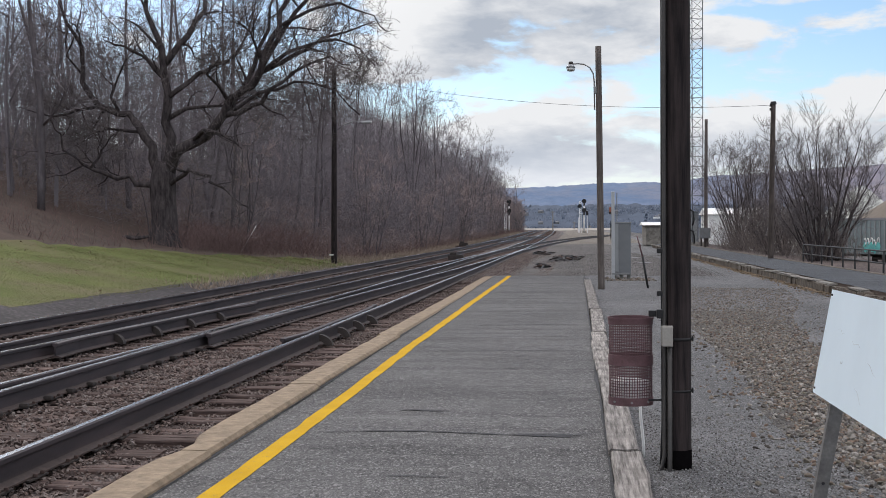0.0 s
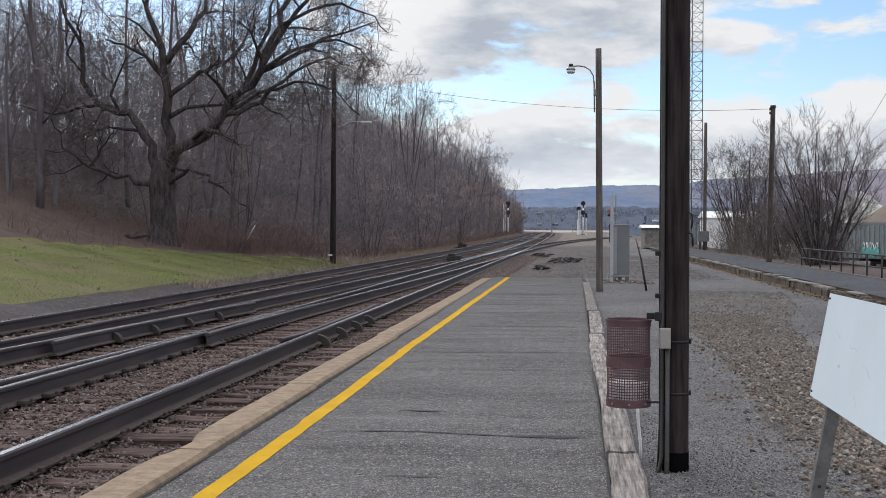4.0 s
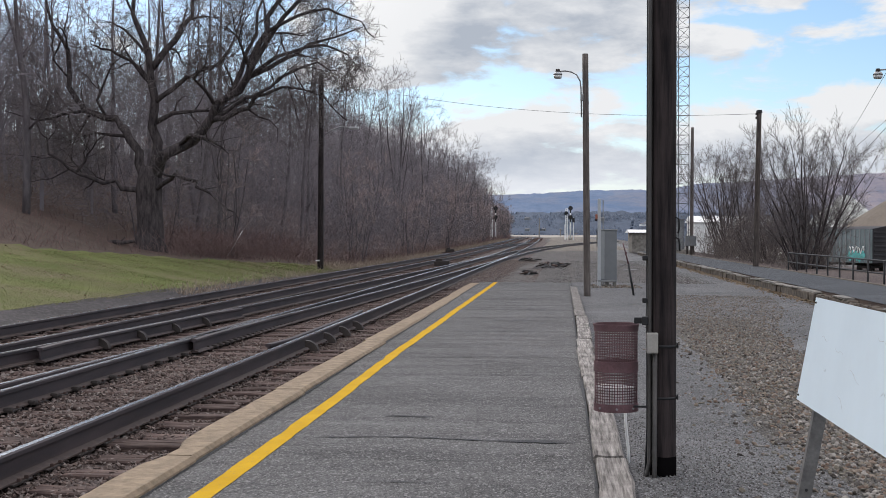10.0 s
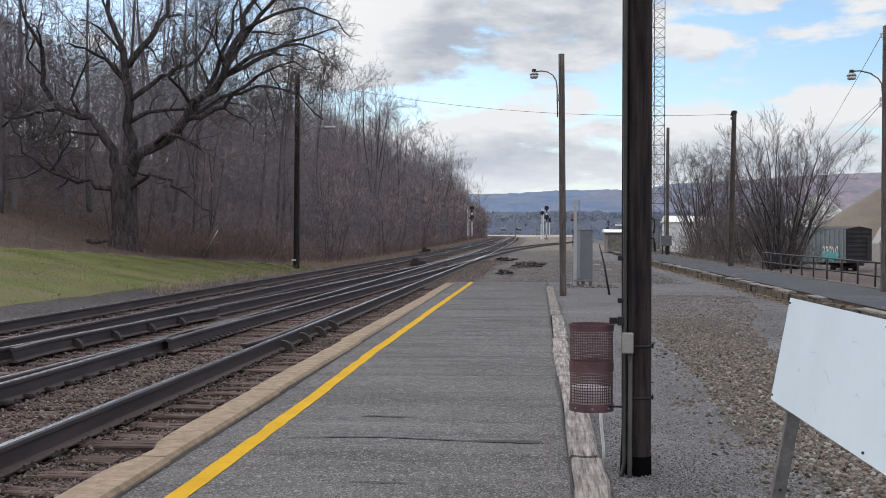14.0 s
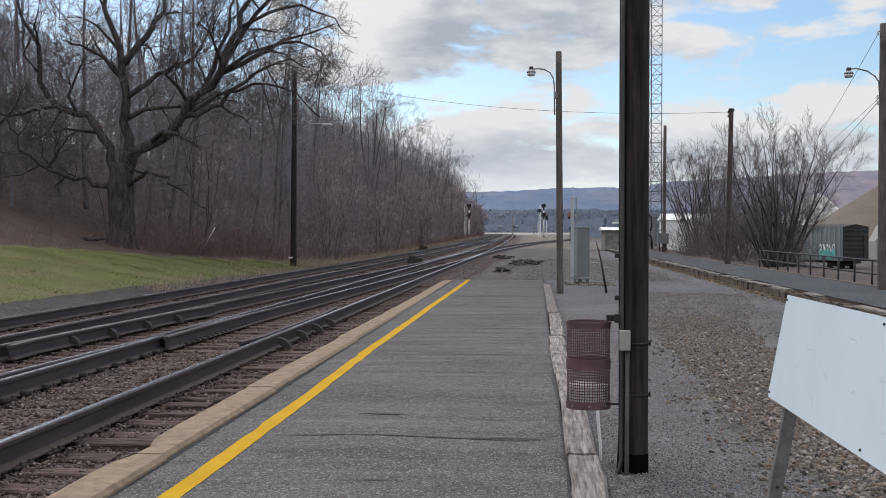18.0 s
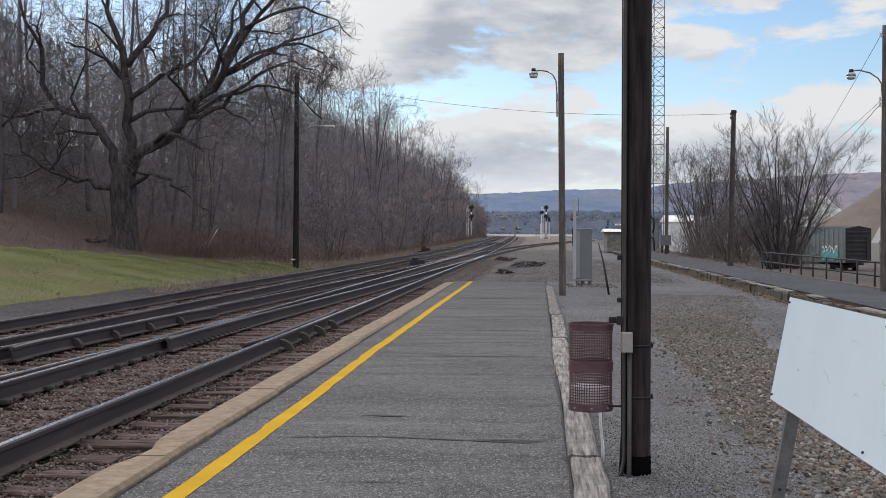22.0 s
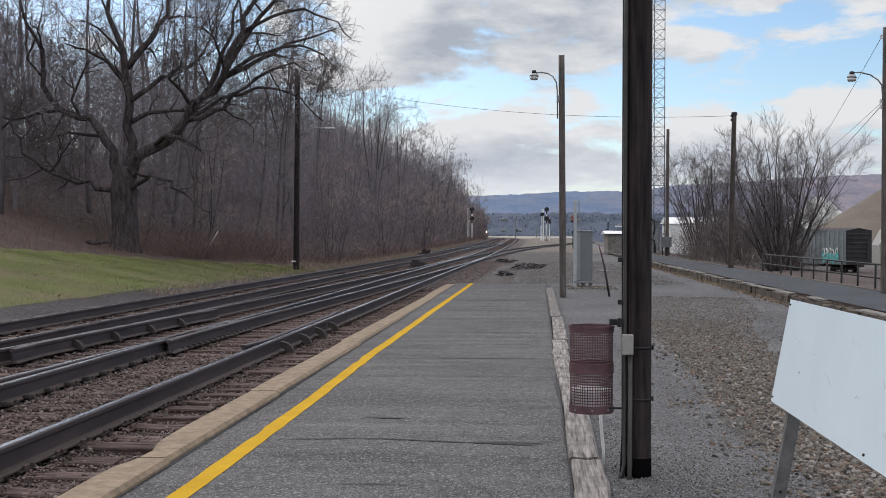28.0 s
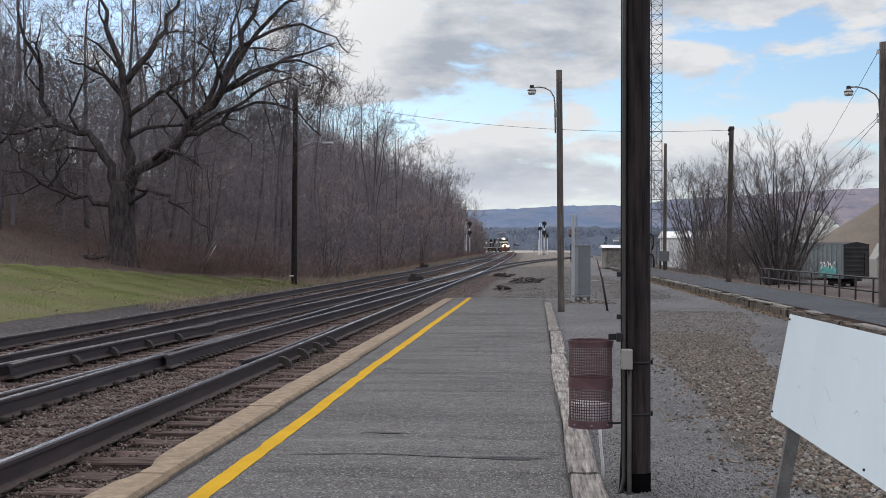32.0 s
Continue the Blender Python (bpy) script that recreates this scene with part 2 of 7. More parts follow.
def mat_grass():
    a = Mat("lawn", 0.95, 0, 0.1)
    p = a.geo()
    mid, fine = a.noise(0.5, 5, 0.65, p), a.noise(9, 5, 0.7, p)
    col = a.mix(a.ramp(mid, 0.35, 0.68), (0.105, 0.122, 0.043), (0.168, 0.178, 0.070))
    col = a.mix(a.ramp(fine, 0.35, 0.75, 0.0, 0.55), col, (0.085, 0.110, 0.026))
    col = a.mix(a.ramp(a.noise(0.22, 4, 0.6, p), 0.46, 0.62, 0, 0.75), col, (0.150, 0.125, 0.078))
    a.color(col)
    a.bump(fine, 0.04, 0.9)
    return a.m


def mat_leaflike(name, dark, light, rough=0.9):
    """For joined small pieces: one tone for each island."""
    a = Mat(name, rough, 0, 0.15)
    col = a.mix(a.ramp(a.island(), 0, 1), dark, light)
    col = a.mix(0.3, col, a.grey(a.ramp(a.noise(60, 3), 0.3, 0.7, 0.2, 0.8)), "OVERLAY")
    a.color(col)
    return a.m


def mat_stone_bits(name, tones, rough=0.9):
    a = Mat(name, rough, 0, 0.2)
    r = a.n.new("ShaderNodeValToRGB")
    r.color_ramp.interpolation = "CONSTANT"
    els = r.color_ramp.elements
    while len(els) < len(tones):
        els.new(0.5)
    for i, c in enumerate(tones):
        els[i].position, els[i].color = i / len(tones), (*c, 1)
    a.l.new(a.island(), r.inputs[0])
    col = a.mix(a.ramp(a.noise(45, 4), 0.3, 0.7, 0, 0.5), r.outputs[0], (0.10, 0.085, 0.072))
    a.color(col)
    a.bump(a.noise(120, 3), 0.004)
    return a.m


def mat_wood(name, dark, light, along="z", rough=0.85, scale=6.0, vary_obj=True, bump=0.006):
    a = Mat(name, rough, 0, 0.2)
    st = {"x": (0.08, 1, 1), "y": (1, 0.042, 1), "z": (1, 1, 0.06)}[along]
    g1 = a.noise(scale * 7, 6, 0.65, None, st)
    g2 = a.noise(scale * 0.6, 4, 0.6)
    col = a.mix(a.ramp(g1, 0.35, 0.66), dark, light)
    col = a.mix(a.ramp(g2, 0.4, 0.75, 0, 0.55), col, tuple(c * 0.45 for c in dark))
    if vary_obj:
        col = a.mix(0.45, col, a.grey(a.ramp(a.rnd(), 0, 1, 0.2, 0.8)), "OVERLAY")
    a.color(col)
    a.bump(g1, bump, 0.8)
    return a.m


def mat_bark(name, dark, light, scale=7.0):
    a = Mat(name, 0.95, 0, 0.1)
    g = a.noise(scale, 6, 0.7, None, (1, 1, 0.25))
    col = a.mix(a.ramp(g, 0.35, 0.68), dark, light)
    a.color(col)
    a.bump(g, 0.05, 0.9)
    return a.m


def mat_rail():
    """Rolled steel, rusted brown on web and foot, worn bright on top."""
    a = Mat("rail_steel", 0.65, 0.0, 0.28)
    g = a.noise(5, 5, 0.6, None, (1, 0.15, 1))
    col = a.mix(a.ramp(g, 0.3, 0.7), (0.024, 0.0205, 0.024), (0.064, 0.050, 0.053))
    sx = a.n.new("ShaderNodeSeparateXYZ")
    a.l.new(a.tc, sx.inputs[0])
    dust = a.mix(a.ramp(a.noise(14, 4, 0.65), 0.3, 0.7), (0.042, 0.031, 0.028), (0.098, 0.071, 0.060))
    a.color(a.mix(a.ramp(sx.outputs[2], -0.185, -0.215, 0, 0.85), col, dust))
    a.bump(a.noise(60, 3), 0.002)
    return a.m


def mat_shine():
    a = Mat("rail_running_face", 0.24, 1.0, 0.5)
    a.color(a.mix(a.ramp(a.noise(6, 4, 0.6, None, (1, 0.05, 1)), 0.35, 0.65), (0.46, 0.465, 0.48), (0.72, 0.725, 0.74)))
    return a.m


def mat_yellow():
    a = Mat("yellow_paint", 0.9, 0, 0.12)
    p = a.geo()
    w = a.noise(26, 6, 0.7, p)
    col = a.mix(a.ramp(a.noise(2.5, 4, 0.6, p), 0.3, 0.7), (0.46, 0.268, 0.008), (0.57, 0.342, 0.014))
    col = a.mix(a.ramp(w, 0.58, 0.70, 0, 0.8), col, (0.16, 0.15, 0.13))
    a.color(col)
    a.bump(a.voronoi(95, p), 0.004)
    return a.m


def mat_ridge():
    """Blue woods, distance haze painted into the colour; bare brown slopes to the east."""
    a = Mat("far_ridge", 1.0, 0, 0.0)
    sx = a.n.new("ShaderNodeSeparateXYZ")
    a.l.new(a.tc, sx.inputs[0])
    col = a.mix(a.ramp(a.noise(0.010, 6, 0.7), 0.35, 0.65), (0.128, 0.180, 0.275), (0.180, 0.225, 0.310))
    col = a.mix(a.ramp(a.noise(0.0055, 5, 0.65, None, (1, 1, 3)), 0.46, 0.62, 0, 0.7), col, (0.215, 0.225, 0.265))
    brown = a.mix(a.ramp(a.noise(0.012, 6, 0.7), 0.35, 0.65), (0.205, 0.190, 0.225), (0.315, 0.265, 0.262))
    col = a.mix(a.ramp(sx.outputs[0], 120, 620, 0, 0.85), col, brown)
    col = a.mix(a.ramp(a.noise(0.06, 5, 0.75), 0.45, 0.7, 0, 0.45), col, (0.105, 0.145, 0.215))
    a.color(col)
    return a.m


def glow(name, c, power):
    a = Mat(name)
    a.b.inputs["Emission Color"].default_value = (*c, 1)
    a.b.inputs["Emission Strength"].default_value = power
    a.color(c)
    return a.m


M = dict(
    asphalt=mat_asphalt("asphalt", 0.93), path_asphalt=mat_asphalt("path_asphalt", 0.62, (0.92, 0.98, 1.08)), fines=mat_gravel(), cinder=mat_gravel("ballast_fines", (0.108, 0.084, 0.077), 55),
    shoulder=mat_gravel("shoulder_gravel", (0.052, 0.046, 0.047), 24),
    yard=mat_gravel("yard_cinders", (0.120, 0.110, 0.104), 70),
    drybank=mat_gravel("dry_bank_gravel", (0.180, 0.158, 0.132), 40),
    drift=mat_gravel("stony_drift_soil", (0.112, 0.103, 0.091), 60),
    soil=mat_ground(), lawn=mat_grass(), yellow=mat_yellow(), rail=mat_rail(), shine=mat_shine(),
    concrete=simple("kerb_concrete", (0.240, 0.182, 0.124), 0.34, 11.0, 0.9, bump=0.004, fine=170),
    stonekerb=simple("kerb_stone", (0.115, 0.095, 0.077), 0.5, 4.0, 0.92, bump=0.01),
    stonecap=simple("kerb_cap", (0.20, 0.187, 0.166), 0.45, 5.0, 0.92, bump=0.006),
    tie=mat_wood("creosoted_wood", (0.045, 0.031, 0.029), (0.178, 0.127, 0.110), "x", 0.95, 5.0),
    board=mat_wood("weathered_timber", (0.085, 0.075, 0.068), (0.40, 0.368, 0.338), "y", 0.9, 7.0, True, 0.012),
    pole=mat_wood("dark_pole_wood", (0.010, 0.008, 0.009), (0.052, 0.040, 0.039), "z", 0.85, 5.0, False),
    greypole=mat_wood("grey_pole_wood", (0.078, 0.067, 0.062), (0.175, 0.150, 0.136), "z", 0.85, 5.0, False),
    bark=mat_bark("dark_bark", (0.030, 0.026, 0.027), (0.105, 0.089, 0.089)),
    twig=simple("twig_bark", (0.125, 0.108, 0.107), 0.3, 2.0, 0.95),
    wood_twig=simple("woodland_twig", (0.225, 0.200, 0.212), 0.3, 0.6, 0.95),
    wood_bark=mat_bark("woodland_bark", (0.082, 0.072, 0.077), (0.165, 0.147, 0.154), 4.0),
    # aerial haze over the far woods, put in as pale blue-grey
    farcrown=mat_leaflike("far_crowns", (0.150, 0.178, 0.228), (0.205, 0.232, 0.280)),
    wood_leaf=mat_leaflike("hillside_bark", (0.145, 0.130, 0.140), (0.228, 0.205, 0.217)),
    bramble=mat_leaflike("bramble_canes", (0.105, 0.076, 0.071), (0.215, 0.145, 0.132)),
    redbrush=mat_leaflike("red_brush_stems", (0.138, 0.094, 0.088), (0.225, 0.154, 0.144)),
    brush=mat_leaflike("dry_brush", (0.17, 0.130, 0.122), (0.36, 0.275, 0.250)),
    scrub=mat_leaflike("scrub_stems", (0.090, 0.077, 0.073), (0.205, 0.174, 0.160)),
    drygrass=mat_leaflike("dry_grass", (0.20, 0.158, 0.122), (0.36, 0.292, 0.226)),
    blade=mat_leaflike("grass_blades", (0.105, 0.118, 0.046), (0.180, 0.178, 0.080)),
    leaf=mat_leaflike("dead_leaves", (0.12, 0.090, 0.062), (0.26, 0.190, 0.125)),
    ballast=mat_stone_bits("ballast_stone", [(0.160, 0.122, 0.110), (0.112, 0.084, 0.077), (0.20, 0.160, 0.146), (0.150, 0.106, 0.092), (0.25, 0.212, 0.194), (0.086, 0.064, 0.060)]),
    rubble=mat_stone_bits("river_stone", [(0.20, 0.188, 0.168), (0.18, 0.160, 0.128), (0.115, 0.104, 0.095), (0.26, 0.243, 0.222), (0.20, 0.150, 0.116), (0.128, 0.114, 0.104), (0.25, 0.204, 0.162), (0.185, 0.128, 0.096), (0.36, 0.335, 0.300), (0.062, 0.055, 0.050)]),
    pebble=mat_stone_bits("pebbles", [(0.20, 0.198, 0.200), (0.155, 0.153, 0.154), (0.27, 0.266, 0.262), (0.125, 0.122, 0.121), (0.185, 0.178, 0.170)]),
    grit=mat_stone_bits("grit", [(0.22, 0.218, 0.218), (0.085, 0.083, 0.083), (0.34, 0.335, 0.33), (0.15, 0.147, 0.145), (0.06, 0.058, 0.058), (0.26, 0.25, 0.24)]),
    rust=simple("rusty_maroon_paint", (0.120, 0.066, 0.072), 0.3, 9.0, 0.7, bump=0.002),
    plastic=simple("white_bag", (0.75, 0.75, 0.74), 0.08, 6.0, 0.5),
    conduit=simple("grey_conduit", (0.070, 0.066, 0.063), 0.25, 5.0, 0.55, 0.2),
    brownpole=mat_wood("brown_pole_wood", (0.042, 0.035, 0.032), (0.125, 0.103, 0.092), "z", 0.85, 5.0, False),
    towersteel=simple("weathered_tower_steel", (0.13, 0.135, 0.145), 0.25, 2.0, 0.6, 0.2),
    boxgrey=simple("grey_box_paint", (0.30, 0.285, 0.26), 0.15, 6.0, 0.6),
    black=simple("black_metal", (0.018, 0.018, 0.019), 0.3, 5.0, 0.6),
    darkiron=simple("dark_iron", (0.040, 0.033, 0.030), 0.35, 6.0, 0.75, bump=0.003),
    signface=simple("white_sign_paint", (0.71, 0.815, 0.885), 0.03, 3.0, 0.35, spec=0.5, fine=30),
    postgrey=simple("weathered_post_steel", (0.135, 0.130, 0.126), 0.3, 14.0, 0.7, 0.1),
    galv=simple("galvanised_steel", (0.24, 0.24, 0.24), 0.2, 9.0, 0.5, 0.3),
    alu=simple("dull_aluminium", (0.42, 0.43, 0.44), 0.1, 4.0, 0.45, 0.4),
    silver=simple("silver_paint", (0.82, 0.82, 0.82), 0.1, 2.0, 0.6),
    cabinet=simple("grey_cabinet", (0.245, 0.255, 0.258), 0.1, 3.0, 0.5),
    cabside=simple("grey_cabinet_side", (0.160, 0.168, 0.174), 0.1, 3.0, 0.5),
    white=simple("white_paint", (0.78, 0.78, 0.76), 0.06, 2.0, 0.6),
    redpaint=simple("red_paint", (0.30, 0.12, 0.085), 0.15, 6.0, 0.6),
    tan=simple("tan_dome_cover", (0.165, 0.138, 0.112), 0.16, 0.25, 0.9, fine=3),
    tanwall=simple("tan_wall", (0.36, 0.29, 0.20), 0.1, 0.6, 0.85),
    palegreen=simple("pale_tarpaulin", (0.46, 0.47, 0.43), 0.45, 0.7, 0.7, fine=5),
    roof=simple("grey_roof", (0.16, 0.165, 0.18), 0.2, 1.0, 0.8),
    boxcar=simple("pale_boxcar_side", (0.17, 0.21, 0.215), 0.2, 0.9, 0.7),
    boxdark=simple("black_boxcar_end", (0.030, 0.028, 0.030), 0.3, 1.0, 0.7),
    teal=simple("teal_spray_paint", (0.13, 0.46, 0.44), 0.3, 2.0, 0.6),
    locoblack=simple("black_loco_paint", (0.022, 0.022, 0.024), 0.25, 1.0, 0.4),
    locored=simple("dark_red_pilot", (0.095, 0.045, 0.032), 0.2, 2.0, 0.5),
    glass=simple("dark_glass", (0.02, 0.022, 0.025), 0.1, 2.0, 0.1, spec=0.6),
    wire=simple("black_cable", (0.085, 0.085, 0.09), 0.1, 3.0, 0.7),
    lampglass=simple("lamp_glass", (0.55, 0.56, 0.55), 0.08, 5.0, 0.3, spec=0.5),
    headlight=glow("headlight", (1.0, 0.74, 0.40), 60.0),
    scuff=simple("grey_scuff", (0.52, 0.54, 0.56), 0.1, 20.0, 0.7),
    yard_twig=simple("yard_tree_bark", (0.125, 0.110, 0.110), 0.3, 2.0, 0.95),
    # lighter, browner copy of the woodland twig: sunlight put into the colour
    edge_twig=simple("edge_twig", (0.275, 0.222, 0.208), 0.3, 0.6, 0.95),
    tar=simple("tar_filling", (0.046, 0.046, 0.048), 0.35, 14.0, 0.85, bump=0.006),
    pitch=simple("tarred_pole_foot", (0.004, 0.0037, 0.004), 0.2, 9.0, 1.0, spec=0.0),
    # valley side: distance haze is mixed into this blue base colour
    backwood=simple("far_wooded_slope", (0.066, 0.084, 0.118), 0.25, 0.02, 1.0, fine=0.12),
    ridge=mat_ridge(), puddle=simple("puddle_water", (0.11, 0.105, 0.10), 0.25, 2.0, 0.5, spec=0.3),
    fartan=simple("far_bank", (0.34, 0.305, 0.265), 0.12, 0.05, 1.0, fine=0.5),
    # the blue here stands for haze in front of the evergreens
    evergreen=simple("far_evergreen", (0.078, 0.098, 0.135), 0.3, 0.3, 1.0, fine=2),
)

# ---- mesh helpers ----


def mesh_ob(name, verts, faces, mat, parent=None, label="", smooth=False):
    me = bpy.data.meshes.new(name)
    me.from_pydata(verts if isinstance(verts, list) else verts.tolist(), [], faces if isinstance(faces, list) else faces.tolist())
    me.update()
    me.materials.append(mat)
    if smooth:
        me.polygons.foreach_set("use_smooth", [True] * len(me.polygons))
    ob = new(name, me)
    if parent:
        ob.parent = parent
    if label:
        ob["label"] = label
    return ob


def part(name, bm, material, parent=None, label="", smooth=False):
    me = bpy.data.meshes.new(name)
    bm.to_mesh(me)
    bm.free()
    me.materials.append(material)
    if smooth:
        me.polygons.foreach_set("use_smooth", [True] * len(me.polygons))
    ob = new(name, me)
    if parent:
        ob.parent = parent
    if label:
        ob["label"] = label
    return ob


def share(name, src, m, parent=None):
    """Another object on the mesh of src."""
    ob = new(name, src.data)
    ob.parent = parent
    ob.matrix_basis = m
    return ob


def base(name, x, y, z, label, category, group="", kind="", rz=0.0):
    ob = new(name)
    ob.empty_display_size = 0.1
    ob.matrix_basis = pose(x, y, z, 0, 0, rz)
    return tagged(ob, label, category, group, kind)


def bm_box(sx, sy, sz, at=(0, 0, 0), bevel=0.0, bm=None, rot=None, taper=1.0):
    """A box centred on at; taper narrows its top."""
    b = bmesh.new()
    bmesh.ops.create_cube(b, size=1.0)
    for v in b.verts:
        k = taper if v.co.z > 0 else 1.0
        v.co = Vector((v.co.x * sx * k, v.co.y * sy * k, v.co.z * sz))
    if bevel:
        bmesh.ops.bevel(b, geom=list(b.edges), offset=bevel, segments=2, affect="EDGES", profile=0.6)
    m = Matrix.Translation(at) @ (rot or Matrix())
    b.transform(m)
    if bm is None:
        return b
    me = bpy.data.meshes.new("tmp")
    b.to_mesh(me)
    b.free()
    bm.from_mesh(me)
    bpy.data.meshes.remove(me)
    return bm


def bm_cyl(r0, r1, h, at=(0, 0, 0), sides=16, rot=None, bm=None, bevel=0.0):
    """A cylinder or cone from at upwards."""
    b = bmesh.new()
    bmesh.ops.create_cone(b, cap_ends=True, segments=sides, radius1=r0, radius2=r1, depth=h)
    bmesh.ops.translate(b, verts=b.verts, vec=(0, 0, h / 2))
    if bevel:
        ring = [e for e in b.edges if abs(e.verts[0].co.z - e.verts[1].co.z) < 1e-6]
        bmesh.ops.bevel(b, geom=ring, offset=bevel, segments=2, affect="EDGES")
    b.transform(Matrix.Translation(at) @ (rot or Matrix()))
    if bm is None:
        return b
    me = bpy.data.meshes.new("tmp")
    b.to_mesh(me)
    b.free()
    bm.from_mesh(me)
    bpy.data.meshes.remove(me)
    return bm


class Tubes:
    """Collects tapered tubes and makes one mesh of them."""

    def __init__(self):
        self.v, self.f, self.n = [], [], 0

    def add(self, pts, radii, sides=5):
        pts = [Vector(p) for p in pts]
        k = len(pts)
        rings = []
        for i, p in enumerate(pts):
            d = (pts[min(i + 1, k - 1)] - pts[max(i - 1, 0)])
            if d.length < 1e-9:
                d = Vector((0, 0, 1))
            d.normalize()
            ref = Vector((1, 0, 0)) if abs(d.x) < 0.8 else Vector((0, 1, 0))
            a = d.cross(ref).normalized()
            b = d.cross(a)
            for s in range(sides):
                w = 2 * math.pi * s / sides
                self.v.append(tuple(p + (a * math.cos(w) + b * math.sin(w)) * radii[i]))
            rings.append(self.n)
            self.n += sides
        for r0, r1 in zip(rings, rings[1:]):
            for s in range(sides):
                t = (s + 1) % sides
                self.f.append((r0 + s, r0 + t, r1 + t, r1 + s))
        self.f.append(tuple(range(rings[-1], rings[-1] + sides)))
        self.f.append(tuple(range(rings[0] + sides - 1, rings[0] - 1, -1)))
        return self

    def sprig(self, pts, r):
        """A thin twig: three sides, closed to a point."""
        a, m, t = pts[0], pts[len(pts) // 2], pts[-1]
        d = (t - a).normalized()
        s = d.cross(Vector((0.3, 0.8, 0.5))).normalized()
        o = d.cross(s)
        for c, k in ((a, r), (m, r * 0.75)):
            for q in ((1, 0), (-0.5, 0.866), (-0.5, -0.866)):
                self.v.append(tuple(c + (s * q[0] + o * q[1]) * k))
        self.v.append(tuple(t))
        n = self.n
        self.f += [(n, n + 1, n + 4, n + 3), (n + 1, n + 2, n + 5, n + 4), (n + 2, n, n + 3, n + 5), (n + 3, n + 4, n + 6), (n + 4, n + 5, n + 6), (n + 5, n + 3, n + 6)]
        self.n += 7

    def make(self, name, mat, parent=None, label="", smooth=True):
        return mesh_ob(name, self.v, self.f, mat, parent, label, smooth)


def tube(name, pts, r, mat, parent=None, label="", sides=8):
    return Tubes().add(pts, [r] * len(pts) if isinstance(r, (int, float)) else r, sides).make(name, mat, parent, label)


def scatter_mesh(name, pos, size, mat, shape, rng, squash=0.6, label="", category="", tilt=0.5):
    """Many small copies of one low shape as one mesh."""
    vs, fs = shape
    n = len(pos)
    a = rng.uniform(0, 2 * np.pi, n)
    tx, ty = rng.normal(0, tilt, n), rng.normal(0, tilt, n)
    sc = np.stack([size * rng.uniform(0.7, 1.3, n), size * rng.uniform(0.6, 1.1, n), size * squash * rng.uniform(0.6, 1.2, n)], 1)
    p = vs[None] * sc[:, None] * (1 + rng.uniform(-0.22, 0.22, (n, len(vs), 1)))
    c, s = np.cos(tx)[:, None], np.sin(tx)[:, None]
    p = np.stack([p[..., 0], c * p[..., 1] - s * p[..., 2], s * p[..., 1] + c * p[..., 2]], -1)
    c, s = np.cos(ty)[:, None], np.sin(ty)[:, None]
    p = np.stack([c * p[..., 0] + s * p[..., 2], p[..., 1], c * p[..., 2] - s * p[..., 0]], -1)
    c, s = np.cos(a)[:, None], np.sin(a)[:, None]
    p = np.stack([c * p[..., 0] - s * p[..., 1], s * p[..., 0] + c * p[..., 1], p[..., 2]], -1) + pos[:, None]
    f = fs[None] + (np.arange(n) * len(vs))[:, None, None]
    ob = mesh_ob(name, p.reshape(-1, 3), f.reshape(-1, fs.shape[1]), mat)
    return tagged(ob, label, category, kind="stuff")


def ico():
    b = bmesh.new()
    bmesh.ops.create_icosphere(b, subdivisions=1, radius=0.5)
    v = np.array([tuple(x.co) for x in b.verts])
    f = np.array([[x.index for x in y.verts] for y in b.faces])
    b.free()
    return v, f


def octa():
    v = np.array([(0.5, 0, 0), (-0.5, 0, 0), (0, 0.5, 0), (0, -0.5, 0), (0, 0, 0.5), (0, 0, -0.5)], float)
    f = np.array([(0, 2, 4), (2, 1, 4), (1, 3, 4), (3, 0, 4), (2, 0, 5), (1, 2, 5), (3, 1, 5), (0, 3, 5)])
    return v, f


